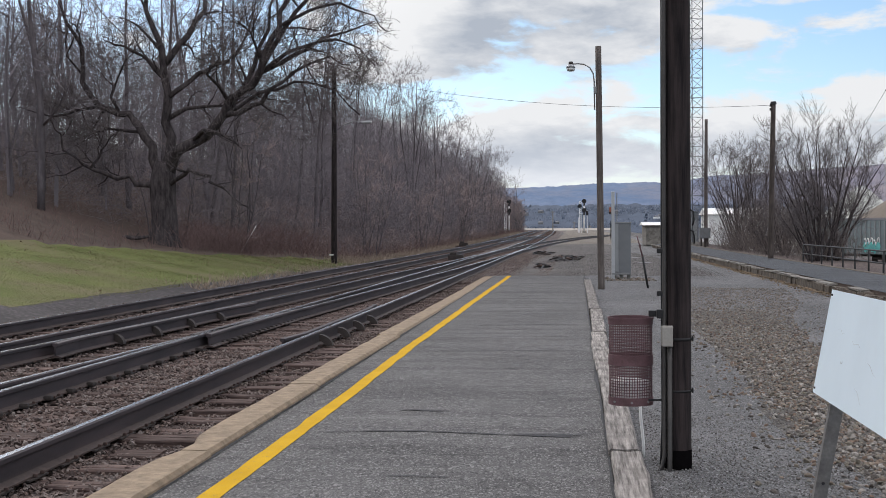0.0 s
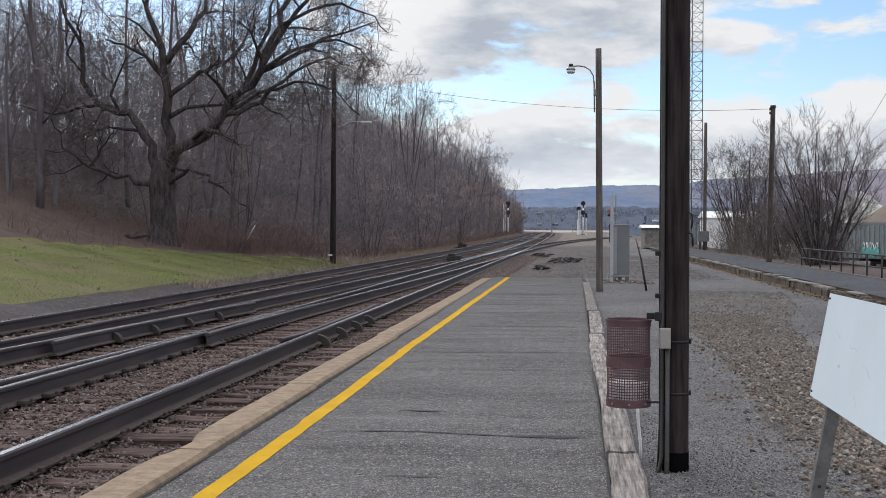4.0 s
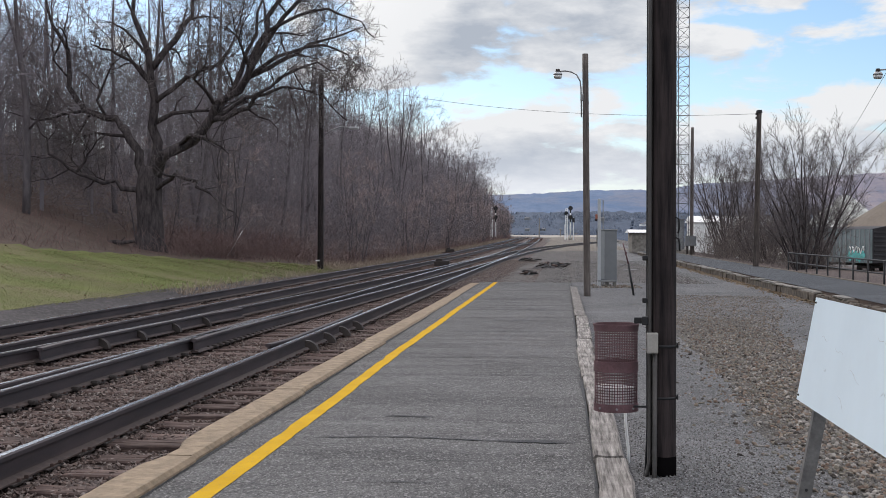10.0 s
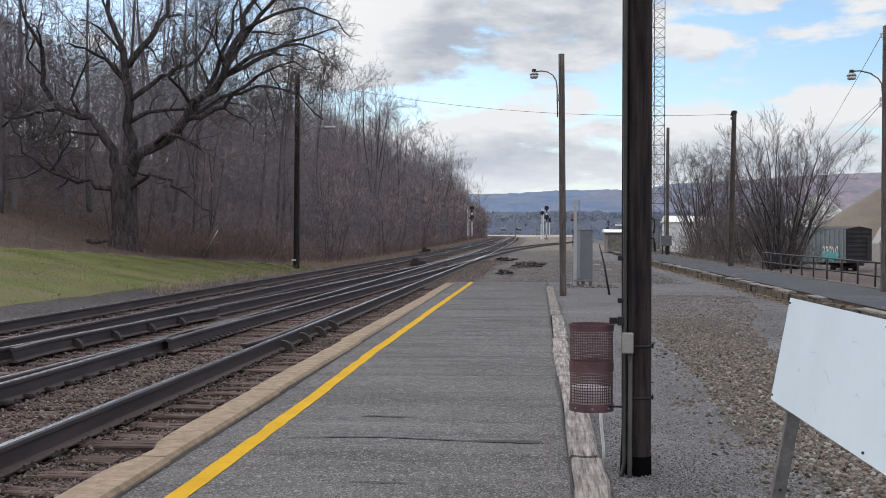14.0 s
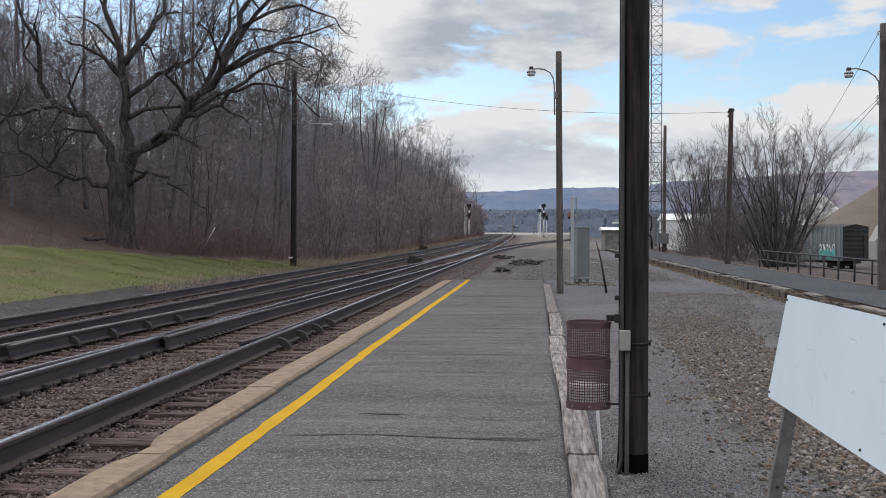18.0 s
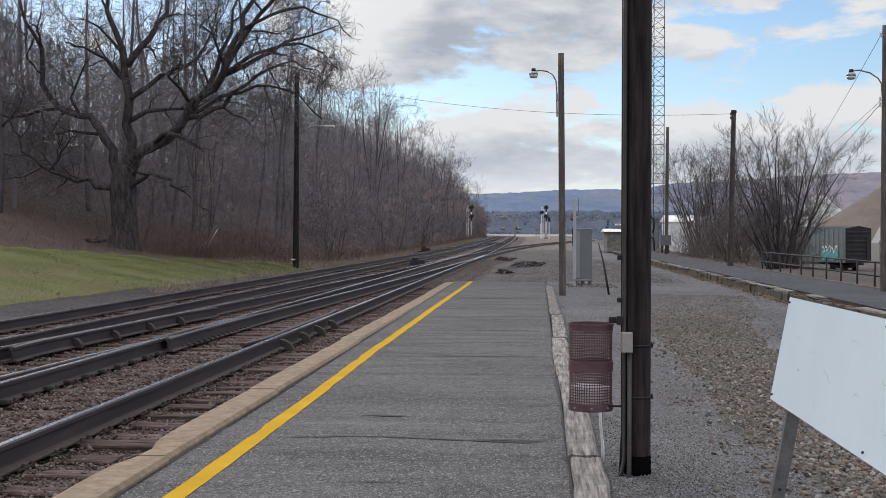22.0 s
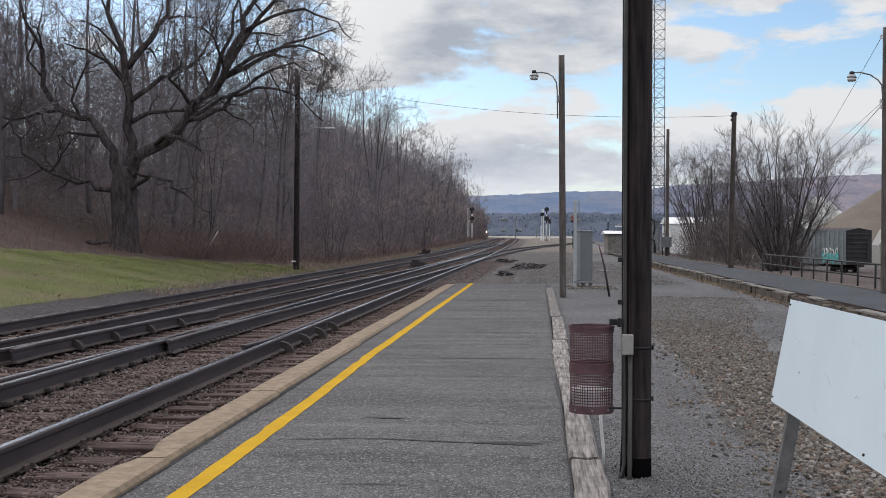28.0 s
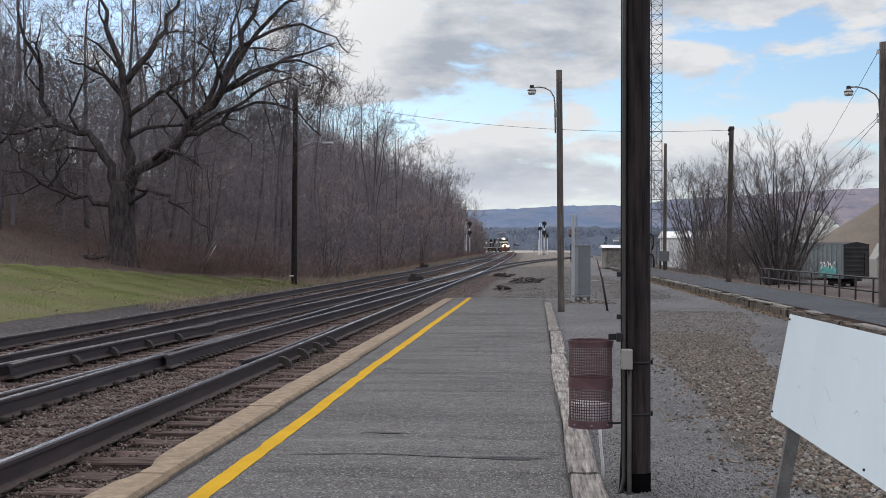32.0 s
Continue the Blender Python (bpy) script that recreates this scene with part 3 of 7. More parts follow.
def spikes(name, root, vec, width, mat, rng, label="", category="", bend=0.25, simple_tip=False):
    """Many thin bent stems as one mesh: two joints, three sides."""
    n = len(root)
    if simple_tip:
        side = np.cross(vec, rng.normal(size=(n, 3)))
        side /= np.linalg.norm(side, axis=1, keepdims=True) + 1e-9
        oth = np.cross(vec, side)
        oth /= np.linalg.norm(oth, axis=1, keepdims=True) + 1e-9
        v = np.stack([root + (side * math.cos(a) + oth * math.sin(a)) * width[:, None] for a in (0, 2.094, 4.189)] + [root + vec], 1)
        f = np.array([(0, 1, 3), (1, 2, 3), (2, 0, 3)])
        faces = (f[None] + (np.arange(n) * 4)[:, None, None]).reshape(-1, 3)
        return tagged(mesh_ob(name, v.reshape(-1, 3), faces, mat), label, category, kind="stuff")
    side = np.cross(vec, rng.normal(size=(n, 3)))
    side /= np.linalg.norm(side, axis=1, keepdims=True) + 1e-9
    oth = np.cross(vec, side)
    oth /= np.linalg.norm(oth, axis=1, keepdims=True) + 1e-9
    w = width[:, None]
    mid = root + vec * 0.55 + side * (np.linalg.norm(vec, axis=1, keepdims=True) * rng.uniform(-bend, bend, (n, 1)) * 0.4)
    tip = root + vec + side * (np.linalg.norm(vec, axis=1, keepdims=True) * rng.uniform(-bend, bend, (n, 1)))
    v = []
    for c, k in ((root, 1.0), (mid, 0.7)):
        for ang in (0, 2.094, 4.189):
            v.append(c + (side * math.cos(ang) + oth * math.sin(ang)) * w * k)
    v.append(tip)
    v = np.stack(v, 1)
    f = np.array([(0, 1, 4), (0, 4, 3), (1, 2, 5), (1, 5, 4), (2, 0, 3), (2, 3, 5), (3, 4, 6), (4, 5, 6), (5, 3, 6)])
    faces = (f[None] + (np.arange(n) * 7)[:, None, None]).reshape(-1, 3)
    return tagged(mesh_ob(name, v.reshape(-1, 3), faces, mat), label, category, kind="stuff")


# ---- lie of the land ----
RAIL_Z = -0.05


def grade(y):
    """How far the line climbs above its level at the platform."""
    return float(np.interp(y, [90, 164, 252, 400, 700], [0, 0.33, 0.72, 0.90, 0.95]))


def sweep_line():
    """The line's sideways drift, from a slight and then a tight curve to the left."""
    ys, xs, head, x, y = [], [], 0.0, 0.0, 110.0
    while y < 760 and head < 1.2:
        ys.append(y)
        xs.append(x)
        k = 1 / 9000 if y < 240 else (0.0 if y < 355 else 1 / 375)
        head += k * 2.0
        x -= math.sin(head) * 2.0
        y += math.cos(head) * 2.0
    return np.array(ys), np.array(xs)


SW_Y, SW_X = sweep_line()


def drift(y):
    return float(np.interp(y, SW_Y, SW_X)) if y > 110 else 0.0


def hill(x, y):
    """Rise of the wooded slope west of the line."""
    d = -x - 10.9 + drift(y)
    if d <= 0:
        return 0.0
    s = 0.18 * min(d, 7.0) + 0.40 * max(0.0, d - 7.0)
    return 42.0 * s / (42.0 + s)


def ground_z(x, y):
    g = grade(y)
    if x < -10.4 + drift(y):
        return -0.36 + g + hill(x, y) + 0.05 * noise.noise((x * 0.5, y * 0.5, 0))
    if y > 37 and -3.4 + drift(y) < x < -1.8 + drift(y):
        return -0.236 + g
    if x < -2.9 + drift(y) * 0.5 or (y > 37 and x < -1.8 + drift(y)):
        return -0.305 + g
    if x < 0.25 and y < 36.2:
        return -0.3
    t = min(1.0, max(0.0, (x - 0.4) / 5.0))
    z = -0.035 - 0.05 * t + g * 0.8
    if y > 36.2 and x < 0.4:
        t2 = min(1.0, max(0.0, (x + 2.0) / 2.0))
        z = (-0.25 + 0.15 * t2) + g * 0.95
    if y > 60:
        z -= 0.10 * min(1.0, (y - 60) / 12) * min(1.0, max(0.0, (5.2 - x) / 2))
    if x > 12.5:
        z -= min(2.4, (x - 12.5) * 0.30)
    if y > 470:
        z -= min(14.0, (y - 470) * 0.04)
    if 0.3 < x < 2.6 and y < 11:
        z += 0.05 * math.exp(-((x - 0.72) / 0.55) ** 2 - ((y - 6.8) / 1.6) ** 2)
    return z + 0.012 * noise.noise((x * 0.9, y * 0.9, 3))


def off_line(x, y, margin=0.0):
    """Ground left bare beside the line where it curves out of the woods."""
    return (y > 253) & (x > -0.0415 * y - margin)


def lines(a, b, step, grow=1.0):
    out = [a]
    while out[-1] < b:
        out.append(out[-1] + step)
        step *= grow
    return out


def stony(x, y):
    """Where the drift of coarser stones lies on the gravel."""
    a = float(np.interp(y, [4, 7.5, 9.2, 11, 13.5, 19.7, 26, 36], [1.66, 1.57, 1.46, 1.58, 1.60, 1.72, 2.25, 3.0]))
    return a < x < a + float(np.interp(y, [4, 9, 13, 18, 24, 36], [0.85, 0.9, 1.1, 1.3, 1.6, 1.6]))


def build_ground():
    xs = sorted(set([-2500, -1500, -900, -500, -300, -200, -150] + lines(-120, -24, 4.0) + lines(-22, -13, 0.5) + lines(-12.6, -10.6, 0.3) + [-10.4, -9.6, -6, -3.2, -2.9, -2.3, 0.2, 0.25]
                    + lines(0.4, 4.4, 0.2) + lines(4.8, 9.0, 0.4) + [11, 14, 18, 25, 40, 70, 120, 200, 350, 600, 1000, 1600, 2500]))
    ys = sorted(set([-600, -300, -100, -40, -15] + lines(-6, 4, 0.9) + lines(4.4, 36, 0.45) + [36.2, 36.4] + lines(37, 80, 1.5) + lines(82, 480, 6.0) + [520, 600, 700, 850, 1100, 1500, 2200, 3200]))
    v = [(x, y, ground_z(x, y)) for y in ys for x in xs]
    nx = len(xs)
    f = [(j * nx + i, j * nx + i + 1, (j + 1) * nx + i + 1, (j + 1) * nx + i) for j in range(len(ys) - 1) for i in range(nx - 1)]
    ob = mesh_ob("ground", v, f, M["soil"], smooth=True)
    for m in ("cinder", "fines", "lawn", "shoulder", "yard", "drybank", "drift"):
        ob.data.materials.append(M[m])
    for p in ob.data.polygons:
        c = p.center
        d = drift(c.y)
        if 112 < c.y < 470 and -1.6 + d < c.x < 6.2:
            p.material_index = 6
        elif 4.4 < c.y < 21 and stony(c.x, c.y):
            p.material_index = 7
        elif c.x > -9.6 + d and c.x < -2.2 + d:
            p.material_index = 1
        elif c.x >= -2.2 + d and c.x < 60 and c.y < 470:
            p.material_index = 1 if c.x > 7.8 and c.y < 140 else 5 if (c.y > 36.5 and c.x < 5.0 - 0.02 * c.y) or c.x > 7.6 else 2
        elif c.x > lawn_near(c.y) + d and c.x <= -9.6 + d:
            p.material_index = 4
        elif c.x > lawn_edge(c.y) and c.x <= lawn_near(c.y):
            p.material_index = 3
    return tagged(ob, "gravel, cinders, lawn and leaf litter round the railway", "ground", kind="structure")


def lawn_edge(y):
    return float(np.interp(y, [0, 38, 44, 48, 54, 60, 66], [-19.0, -18.6, -17.0, -15.3, -13.8, -12.0, -10.4]))


def lawn_near(y):
    return float(np.interp(y, [20, 40, 60], [-11.95, -11.45, -10.9]))


build_ground()


def platform():
    top = base("platform", 0, 0, 0, "low railway platform of old patched grey asphalt", "platform", kind="structure")
    v, f = [], []
    xs, ys = lines(-2.4, 0.19, 0.17), lines(-6, 35.2, 0.35)
    for y in ys:
        for x in xs:
            v.append((min(x, 0.19), min(y, 35.2), 0.004 * noise.noise((x * 0.6, y * 0.45, 9)) - 0.002))
    nx = len(xs)
    for j in range(len(ys) - 1):
        for i in range(nx - 1):
            f.append((j * nx + i, j * nx + i + 1, (j + 1) * nx + i + 1, (j + 1) * nx + i))
    mesh_ob("surface", v, f, M["asphalt"], top, smooth=True)
    part("slab", bm_box(2.56, 41.0, 0.3, (-1.095, 14.65, -0.17)), M["asphalt"], top)
    # yellow warning line, edges a little uneven
    v, f = [], []
    for i, y in enumerate(lines(-6, 35.0, 0.2)):
        w = 0.059 + 0.015 * noise.noise((y * 2.6, 1, 1))
        x = -1.875 + float(np.interp(y, [6, 14, 22, 33], [0, -0.045, -0.03, 0])) + 0.012 * noise.noise((y * 0.25, 5, 5)) + 0.014 * noise.noise((y * 1.4, 6, 2)) - 0.0022 * max(0, y - 10)
        v += [(x - w, y, 0.0015 + 0.004 * noise.noise(((x - w) * 0.6, y * 0.45, 9))), (x + w + 0.006 * noise.noise((y * 5, 2, 2)), y, 0.0015 + 0.004 * noise.noise(((x + w) * 0.6, y * 0.45, 9)))]
        if i:
            f.append((2 * i - 2, 2 * i - 1, 2 * i + 1, 2 * i))
    mesh_ob("warning_line", v, f, M["yellow"], top, "worn yellow painted safety line")
    v, f = [], []
    for i, y in enumerate(lines(-6, 34.0, 0.15)):
        x = -2.196 - 0.0058 * (y - 8)
        w = 0.006 + 0.010 * abs(noise.noise((y * 1.9, 4, 4))) + 0.012 * max(0, noise.noise((y * 0.4, 9, 4)))
        v += [(x - 0.03, y, 0.0042), (x + w, y, 0.0042)]
        if i:
            f.append((2 * i - 2, 2 * i - 1, 2 * i + 1, 2 * i))
    mesh_ob("kerb_joint", v, f, M["tar"], top, "dark dirty joint beside the kerb")
    v, f = [], []
    for i, y in enumerate(lines(-6, 34.0, 0.12)):
        w = 0.012 + 0.022 * abs(noise.noise((y * 1.3, 8, 1))) + 0.03 * max(0, noise.noise((y * 0.5, 2, 7)))
        v += [(0.189 - w, y, 0.0046), (0.190, y, 0.0046)]
        if i:
            f.append((2 * i - 2, 2 * i - 1, 2 * i + 1, 2 * i))
    mesh_ob("edging_joint", v, f, M["tar"], top, "dark crumbled joint beside the timber")

    def crack(y, x0, x1, w, slope=0.0):
        v, f = [], []
        n = int((x1 - x0) / 0.05)
        for i in range(n + 1):
            x = x0 + (x1 - x0) * i / n
            yy = y + slope * (x - x0) + 0.10 * noise.noise((x * 1.3, y, 2)) + 0.03 * noise.noise((x * 7, y, 5))
            ww = w * (0.55 + 0.6 * abs(noise.noise((x * 4, y, 8)))) * min(1, 4 * i / n + 0.2, 4 * (1 - i / n) + 0.2)
            zz = 0.0035 + 0.004 * noise.noise((x * 0.6, yy * 0.45, 9))
            v += [(x, yy - ww, zz), (x, yy + ww, zz)]
            if i:
                f.append((2 * i - 2, 2 * i, 2 * i + 1, 2 * i - 1))
        mesh_ob("crack", v, f, M["tar"], top, "dark crack in the asphalt")
    for y, x0, x1, w, sl in ((8.10, -1.78, 0.16, 0.021, 0.02), (12.1, -1.0, 0.17, 0.012, 0.0), (13.5, -1.75, 0.17, 0.02, 0.1), (15.4, -1.2, 0.1, 0.02, 0.0), (17.2, -1.7, 0.15, 0.03, 0.1),
                             (19.5, -1.5, 0.15, 0.03, 0.0), (22.3, -1.7, 0.17, 0.04, 0.1), (26.0, -1.8, 0.17, 0.045, 0.0), (30.0, -1.8, 0.17, 0.05, 0.0), (7.05, -0.2, 0.16, 0.008, 0.3), (10.2, -1.1, -0.1, 0.008, 0.15)):
        crack(y, x0, x1, w, sl)
    for y, x0, x1, w, sl in ((8.10, -0.44, -0.02, 0.034, -0.10), (8.16, -0.36, 0.05, 0.022, -0.16), (8.02, -0.20, 0.12, 0.016, 0.05), (6.62, -1.1, -0.7, 0.014, 0.05), (9.1, -1.35, -0.95, 0.03, 0.0)):
        crack(y, x0, x1, w, sl)
    return top


platform()


def turnout(y):
    """How far the branching rails lie off the near track."""
    if y >= 85:
        return 0.0
    return 1.5 * ((85 - y) / 68) ** 1.74


NEAR, FAR = (-3.60, -5.095), (-7.22, -8.715)


def rail_bar(name, path, parent, mat=None, head=0.073, h=0.185, label="", tz=0.0):
    """A flat-bottomed rail along a list of (x, y), with a bright running face laid on its head."""
    prof = [(-0.076, 0), (0.076, 0), (0.076, 0.012), (0.012, 0.032), (0.009, h - 0.046), (head / 2, h - 0.034), (head / 2, h - 0.006), (head / 2 - 0.010, h),
            (-head / 2 + 0.010, h), (-head / 2, h - 0.006), (-head / 2, h - 0.034), (-0.009, h - 0.046), (-0.012, 0.032), (-0.076, 0.012)]
    v, f, n = [], [], len(prof)
    for i, (x, y) in enumerate(path):
        z0 = RAIL_Z + grade(y) - h + tz
        v += [(x + a, y, z0 + b) for a, b in prof]
        if i:
            o = (i - 1) * n
            f += [(o + k, o + (k + 1) % n, o + n + (k + 1) % n, o + n + k) for k in range(n)]
    f += [tuple(range(n - 1, -1, -1)), tuple(range((len(path) - 1) * n, len(path) * n))]
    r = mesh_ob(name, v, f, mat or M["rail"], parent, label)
    return r


def shine_strip(path, parent, w=0.024, off=0.0):
    v, f = [], []
    for i, (x, y) in enumerate(path):
        z = RAIL_Z + grade(y) + 0.0035
        v += [(x - w + off, y, z), (x + w + off, y, z), (x + w + off, y, z - 0.003), (x - w + off, y, z - 0.003)]
        if i:
            o = 4 * i - 4
            f += [(o, o + 1, o + 5, o + 4), (o + 1, o + 2, o + 6, o + 5), (o + 3, o, o + 4, o + 7)]
    return mesh_ob("running_face", v, f, M["shine"], parent, "bright worn running face")


def along(x0, y0, y1, fn=None):
    ys = [y for y in lines(y0, min(y1, 100), 2.0)] if y0 < 100 else [y0]
    if y1 > 100:
        ys += lines(ys[-1] + 5, y1, 5.0)
    return [(x0 + drift(y) + (fn(y) if fn else 0.0), y) for y in ys]


def tie_mesh(rng, length=2.6):
    """A split and weathered sleeper: uneven ends, a few long checks along the top."""
    bm = bmesh.new()
    n = 13
    rows = []
    for i in range(n + 1):
        x = -length / 2 + length * i / n
        if i in (0, n):
            x += rng.uniform(-0.05, 0.05)
        w0, w1 = 0.11 + rng.uniform(-0.012, 0.008), 0.11 + rng.uniform(-0.012, 0.008)
        zt = rng.uniform(-0.010, 0.003)
        ch = rng.uniform(0.004, 0.022)
        c = rng.uniform(-0.03, 0.03)
        rows.append([bm.verts.new(p) for p in ((x, -w0, -0.17), (x, -w0, zt - 0.012), (x, -w0 + 0.014, zt), (x, c - 0.008, zt + rng.uniform(-0.004, 0.002)), (x, c, zt - ch), (x, c + 0.008, zt + rng.uniform(-0.004, 0.002)), (x, w1 - 0.014, zt), (x, w1, zt - 0.012), (x, w1, -0.17))])
    for p, q in zip(rows, rows[1:]):
        for i in range(8):
            bm.faces.new((p[i], p[i + 1], q[i + 1], q[i]))
    bm.faces.new(rows[0][::-1])
    bm.faces.new(rows[-1])
    bmesh.ops.recalc_face_normals(bm, faces=bm.faces)
    return bm


TIE_TOP = RAIL_Z - 0.185 - 0.014


def tracks():
    rng = random.Random(4)
    near = base("near_track", 0, 0, 0, "railway track with worn rails on weathered wooden sleepers", "railway track")
    far = base("far_track", 0, 0, 0, "darker second railway track with wooden sleepers", "railway track")
    cross = base("turnout", 0, 0, 0, "branching turnout rails with frog and guard rails", "railway switch")
    side = base("siding_track", 0, 0, 0, "siding track curving away beyond the platform", "railway track")
    for tr, xs in ((near, NEAR), (far, FAR)):
        for x in xs:
            p = along(x, -12, 560)
            r = rail_bar("rail", p, tr)
            shine_strip(p, r, (0.032 if x == NEAR[1] else 0.026) if tr is near else 0.018, -0.003)
    # branching rails
    for x, y0 in ((NEAR[1], -12), (NEAR[0], -12)):
        ys = lines(y0, 84, 2.0)
        p = [(x - turnout(y) - 0.04 * min(1, max(0, (y - 60) / 20)), y) for y in ys]
        r = rail_bar("closure_rail", p, cross)
        shine_strip(p, r, 0.027, -0.003)
    # guard rails: bent ends, held by braces
    def guard(xf, y0, y1, sign):
        p = [(xf(y) + sign * (0.10 + 0.07 * max(0, (y0 + 0.9 - y) / 0.7, (y - y1 + 1.2) / 1.2)), y) for y in lines(y0, y1, 0.4)]
        g = rail_bar("guard_rail", p, cross, tz=0.012)
        return p, g
    guard(lambda y: NEAR[0], 15.4, 22.5, -1)
    guard(lambda y: NEAR[1] - turnout(y), 14.6, 22.6, 1)
    brace = bmesh.new()
    rows = []
    for i in range(9):
        a = math.pi * 0.5 * i / 8
        row = []
        for rr in (1.0, 0.42):
            for yy in (-0.05, 0.05):
                row.append(brace.verts.new((0.04 + 0.18 * rr * math.sin(a), yy, 0.004 + 0.150 * rr * math.cos(a))))
        rows.append(row)
    for p, q in zip(rows, rows[1:]):
        for a, c in ((0, 1), (1, 3), (3, 2), (2, 0)):
            brace.faces.new((p[a], p[c], q[c], q[a]))
    brace.faces.new((rows[0][0], rows[0][2], rows[0][3], rows[0][1]))
    brace.faces.new((rows[-1][0], rows[-1][1], rows[-1][3], rows[-1][2]))
    bmesh.ops.recalc_face_normals(brace, faces=brace.faces)
    first = part("rail_brace", brace, M["darkiron"], cross, "curved iron rail brace")
    spots = [(NEAR[0], y, 1) for y in (16.5, 17.8, 19.05, 20.3)]
    spots += [(NEAR[1] - turnout(y), y, 1) for y in (16.6, 18.0, 19.5, 21.0)]
    for i, (x, y, s) in enumerate(spots):
        m = pose(x + 0.03, y, RAIL_Z - 0.185)
        if i == 0:
            first.matrix_basis = m
        else:
            share("rail_brace", first, m, cross)
    # frog where the branch crosses, with its filler blocks and wing rails
    fy = 17.0
    fr = bmesh.new()
    for y0, y1, w0, w1 in ((fy - 0.2, fy + 3.4, 0.02, 0.20),):
        vs = [fr.verts.new(p) for p in ((NEAR[1] - w0 / 2, y0, RAIL_Z - 0.17), (NEAR[1] + w0 / 2, y0, RAIL_Z - 0.17), (NEAR[1] + w1 / 2, y1, RAIL_Z - 0.17), (NEAR[1] - w1 / 2, y1, RAIL_Z - 0.17),
                                         (NEAR[1] - w0 / 2, y0, RAIL_Z - 0.022), (NEAR[1] + w0 / 2, y0, RAIL_Z - 0.022), (NEAR[1] + w1 / 2, y1, RAIL_Z - 0.022), (NEAR[1] - w1 / 2, y1, RAIL_Z - 0.022))]
        for q in ((0, 1, 5, 4), (1, 2, 6, 5), (2, 3, 7, 6), (3, 0, 4, 7), (4, 5, 6, 7)):
            fr.faces.new([vs[k] for k in q])
    part("frog", fr, M["shine"], cross, "bright worn cast frog")
    for sgn, y0, y1 in ((1, fy - 0.9, fy + 4.2), (-1, fy - 0.9, fy + 3.0)):
        p = [(NEAR[1] + sgn * (0.09 + 0.05 * abs(y - fy) / 3) - (turnout(y) - 1.5 if sgn < 0 else 0) * 0.5, y) for y in lines(y0, y1, 0.5)]
        w = rail_bar("wing_rail", p, cross, tz=0.004)
        shine_strip(p, w, 0.02)
    # bolt heads and clips along the wing rail
    clip = part("rail_clip", bm_box(0.085, 0.075, 0.05, (0, 0, 0.025), 0.02), M["darkiron"], cross)
    clip.matrix_basis = pose(NEAR[1] + 0.10, 9.0, TIE_TOP + 0.01)
    for k in range(46):
        y = 9.0 + (k + 1) * 0.515 if k < 15 else 16.9 + (k - 15) * 0.27
        share("rail_clip", clip, pose(NEAR[1] + (0.10 if k < 15 else 0.16), y, TIE_TOP + 0.01, 0, 0, 12 * math.sin(k)), cross)
    # siding that leaves to the east
    def sid(y):
        return max(0.0, y - 66) ** 2 / (2 * 690)
    for x in NEAR:
        p = [(x + sid(y) + 0.03, y) for y in lines(66, 196, 3.0)]
        r = rail_bar("rail", p, side)
        shine_strip(p, r, 0.02)
    # a second crossover farther on
    for k in (0, 1):
        p = []
        for y in lines(112, 182, 3.5):
            u = min(1.0, max(0.0, (y - 114) / 66))
            p.append((FAR[k] + (NEAR[k] - FAR[k]) * u * u * (3 - 2 * u) + drift(y), y))
        r = rail_bar("closure_rail", p, cross, tz=0.003)
        shine_strip(p, r, 0.03)
    # sleepers: those nearest as pieces, the rest joined
    meshes = []
    for i in range(6):
        t = part("sleeper", tie_mesh(rng, 2.6 if i < 4 else 2.75), M["tie"], near)
        meshes.append(t)
    plate = part("tie_plate", bm_box(0.19, 0.29, 0.014, (0, 0, 0.007), 0.003), M["darkiron"], near)
    spike = part("rail_spike", bm_box(0.028, 0.022, 0.024, (0, 0, 0.020), 0.007), M["tie"], near)
    used = set()
    pitch = 0.515
    for tr, cx in ((near, (NEAR[0] + NEAR[1]) / 2), (far, (FAR[0] + FAR[1]) / 2)):
        count = 0
        y = 3.0 if tr is near else 12.0
        lim = 95 if tr is near else 90
        while y < lim:
            yy = y + rng.uniform(-0.03, 0.03)
            m = pose(cx + rng.uniform(-0.11, 0.11), yy, TIE_TOP + rng.uniform(-0.030, 0.002), rng.uniform(-4.5, 4.5), rng.uniform(-0.4, 0.4), rng.choice((0, 180)) + rng.uniform(-2.4, 2.4))
            src = meshes[rng.randrange(6)]
            if src.name not in used and tr is near:
                src.matrix_basis = m
                used.add(src.name)
            else:
                share("sleeper", src, m, tr)
            if y < 34:
                for x in (NEAR if tr is near else FAR):
                    if "p" not in used:
                        plate.matrix_basis, spike.matrix_basis = pose(x, yy, TIE_TOP), pose(x + 0.088, yy + 0.07, TIE_TOP)
                        used.add("p")
                    else:
                        share("tie_plate", plate, pose(x, yy, TIE_TOP), tr)
                        if tr is near and y < 26:
                            for dx, dy in ((0.088, 0.07), (0.088, -0.06), (-0.088, 0.03)):
                                share("rail_spike", spike, pose(x + dx, yy + dy + rng.uniform(-0.015, 0.015), TIE_TOP + rng.uniform(0, 0.012)), tr)
            y += pitch
            count += 1
    for i, t in enumerate(meshes):
        if t.name not in used:
            t.matrix_basis = pose((NEAR[0] + NEAR[1]) / 2, -9.5 - i * pitch, TIE_TOP)
    back = random.Random(14)
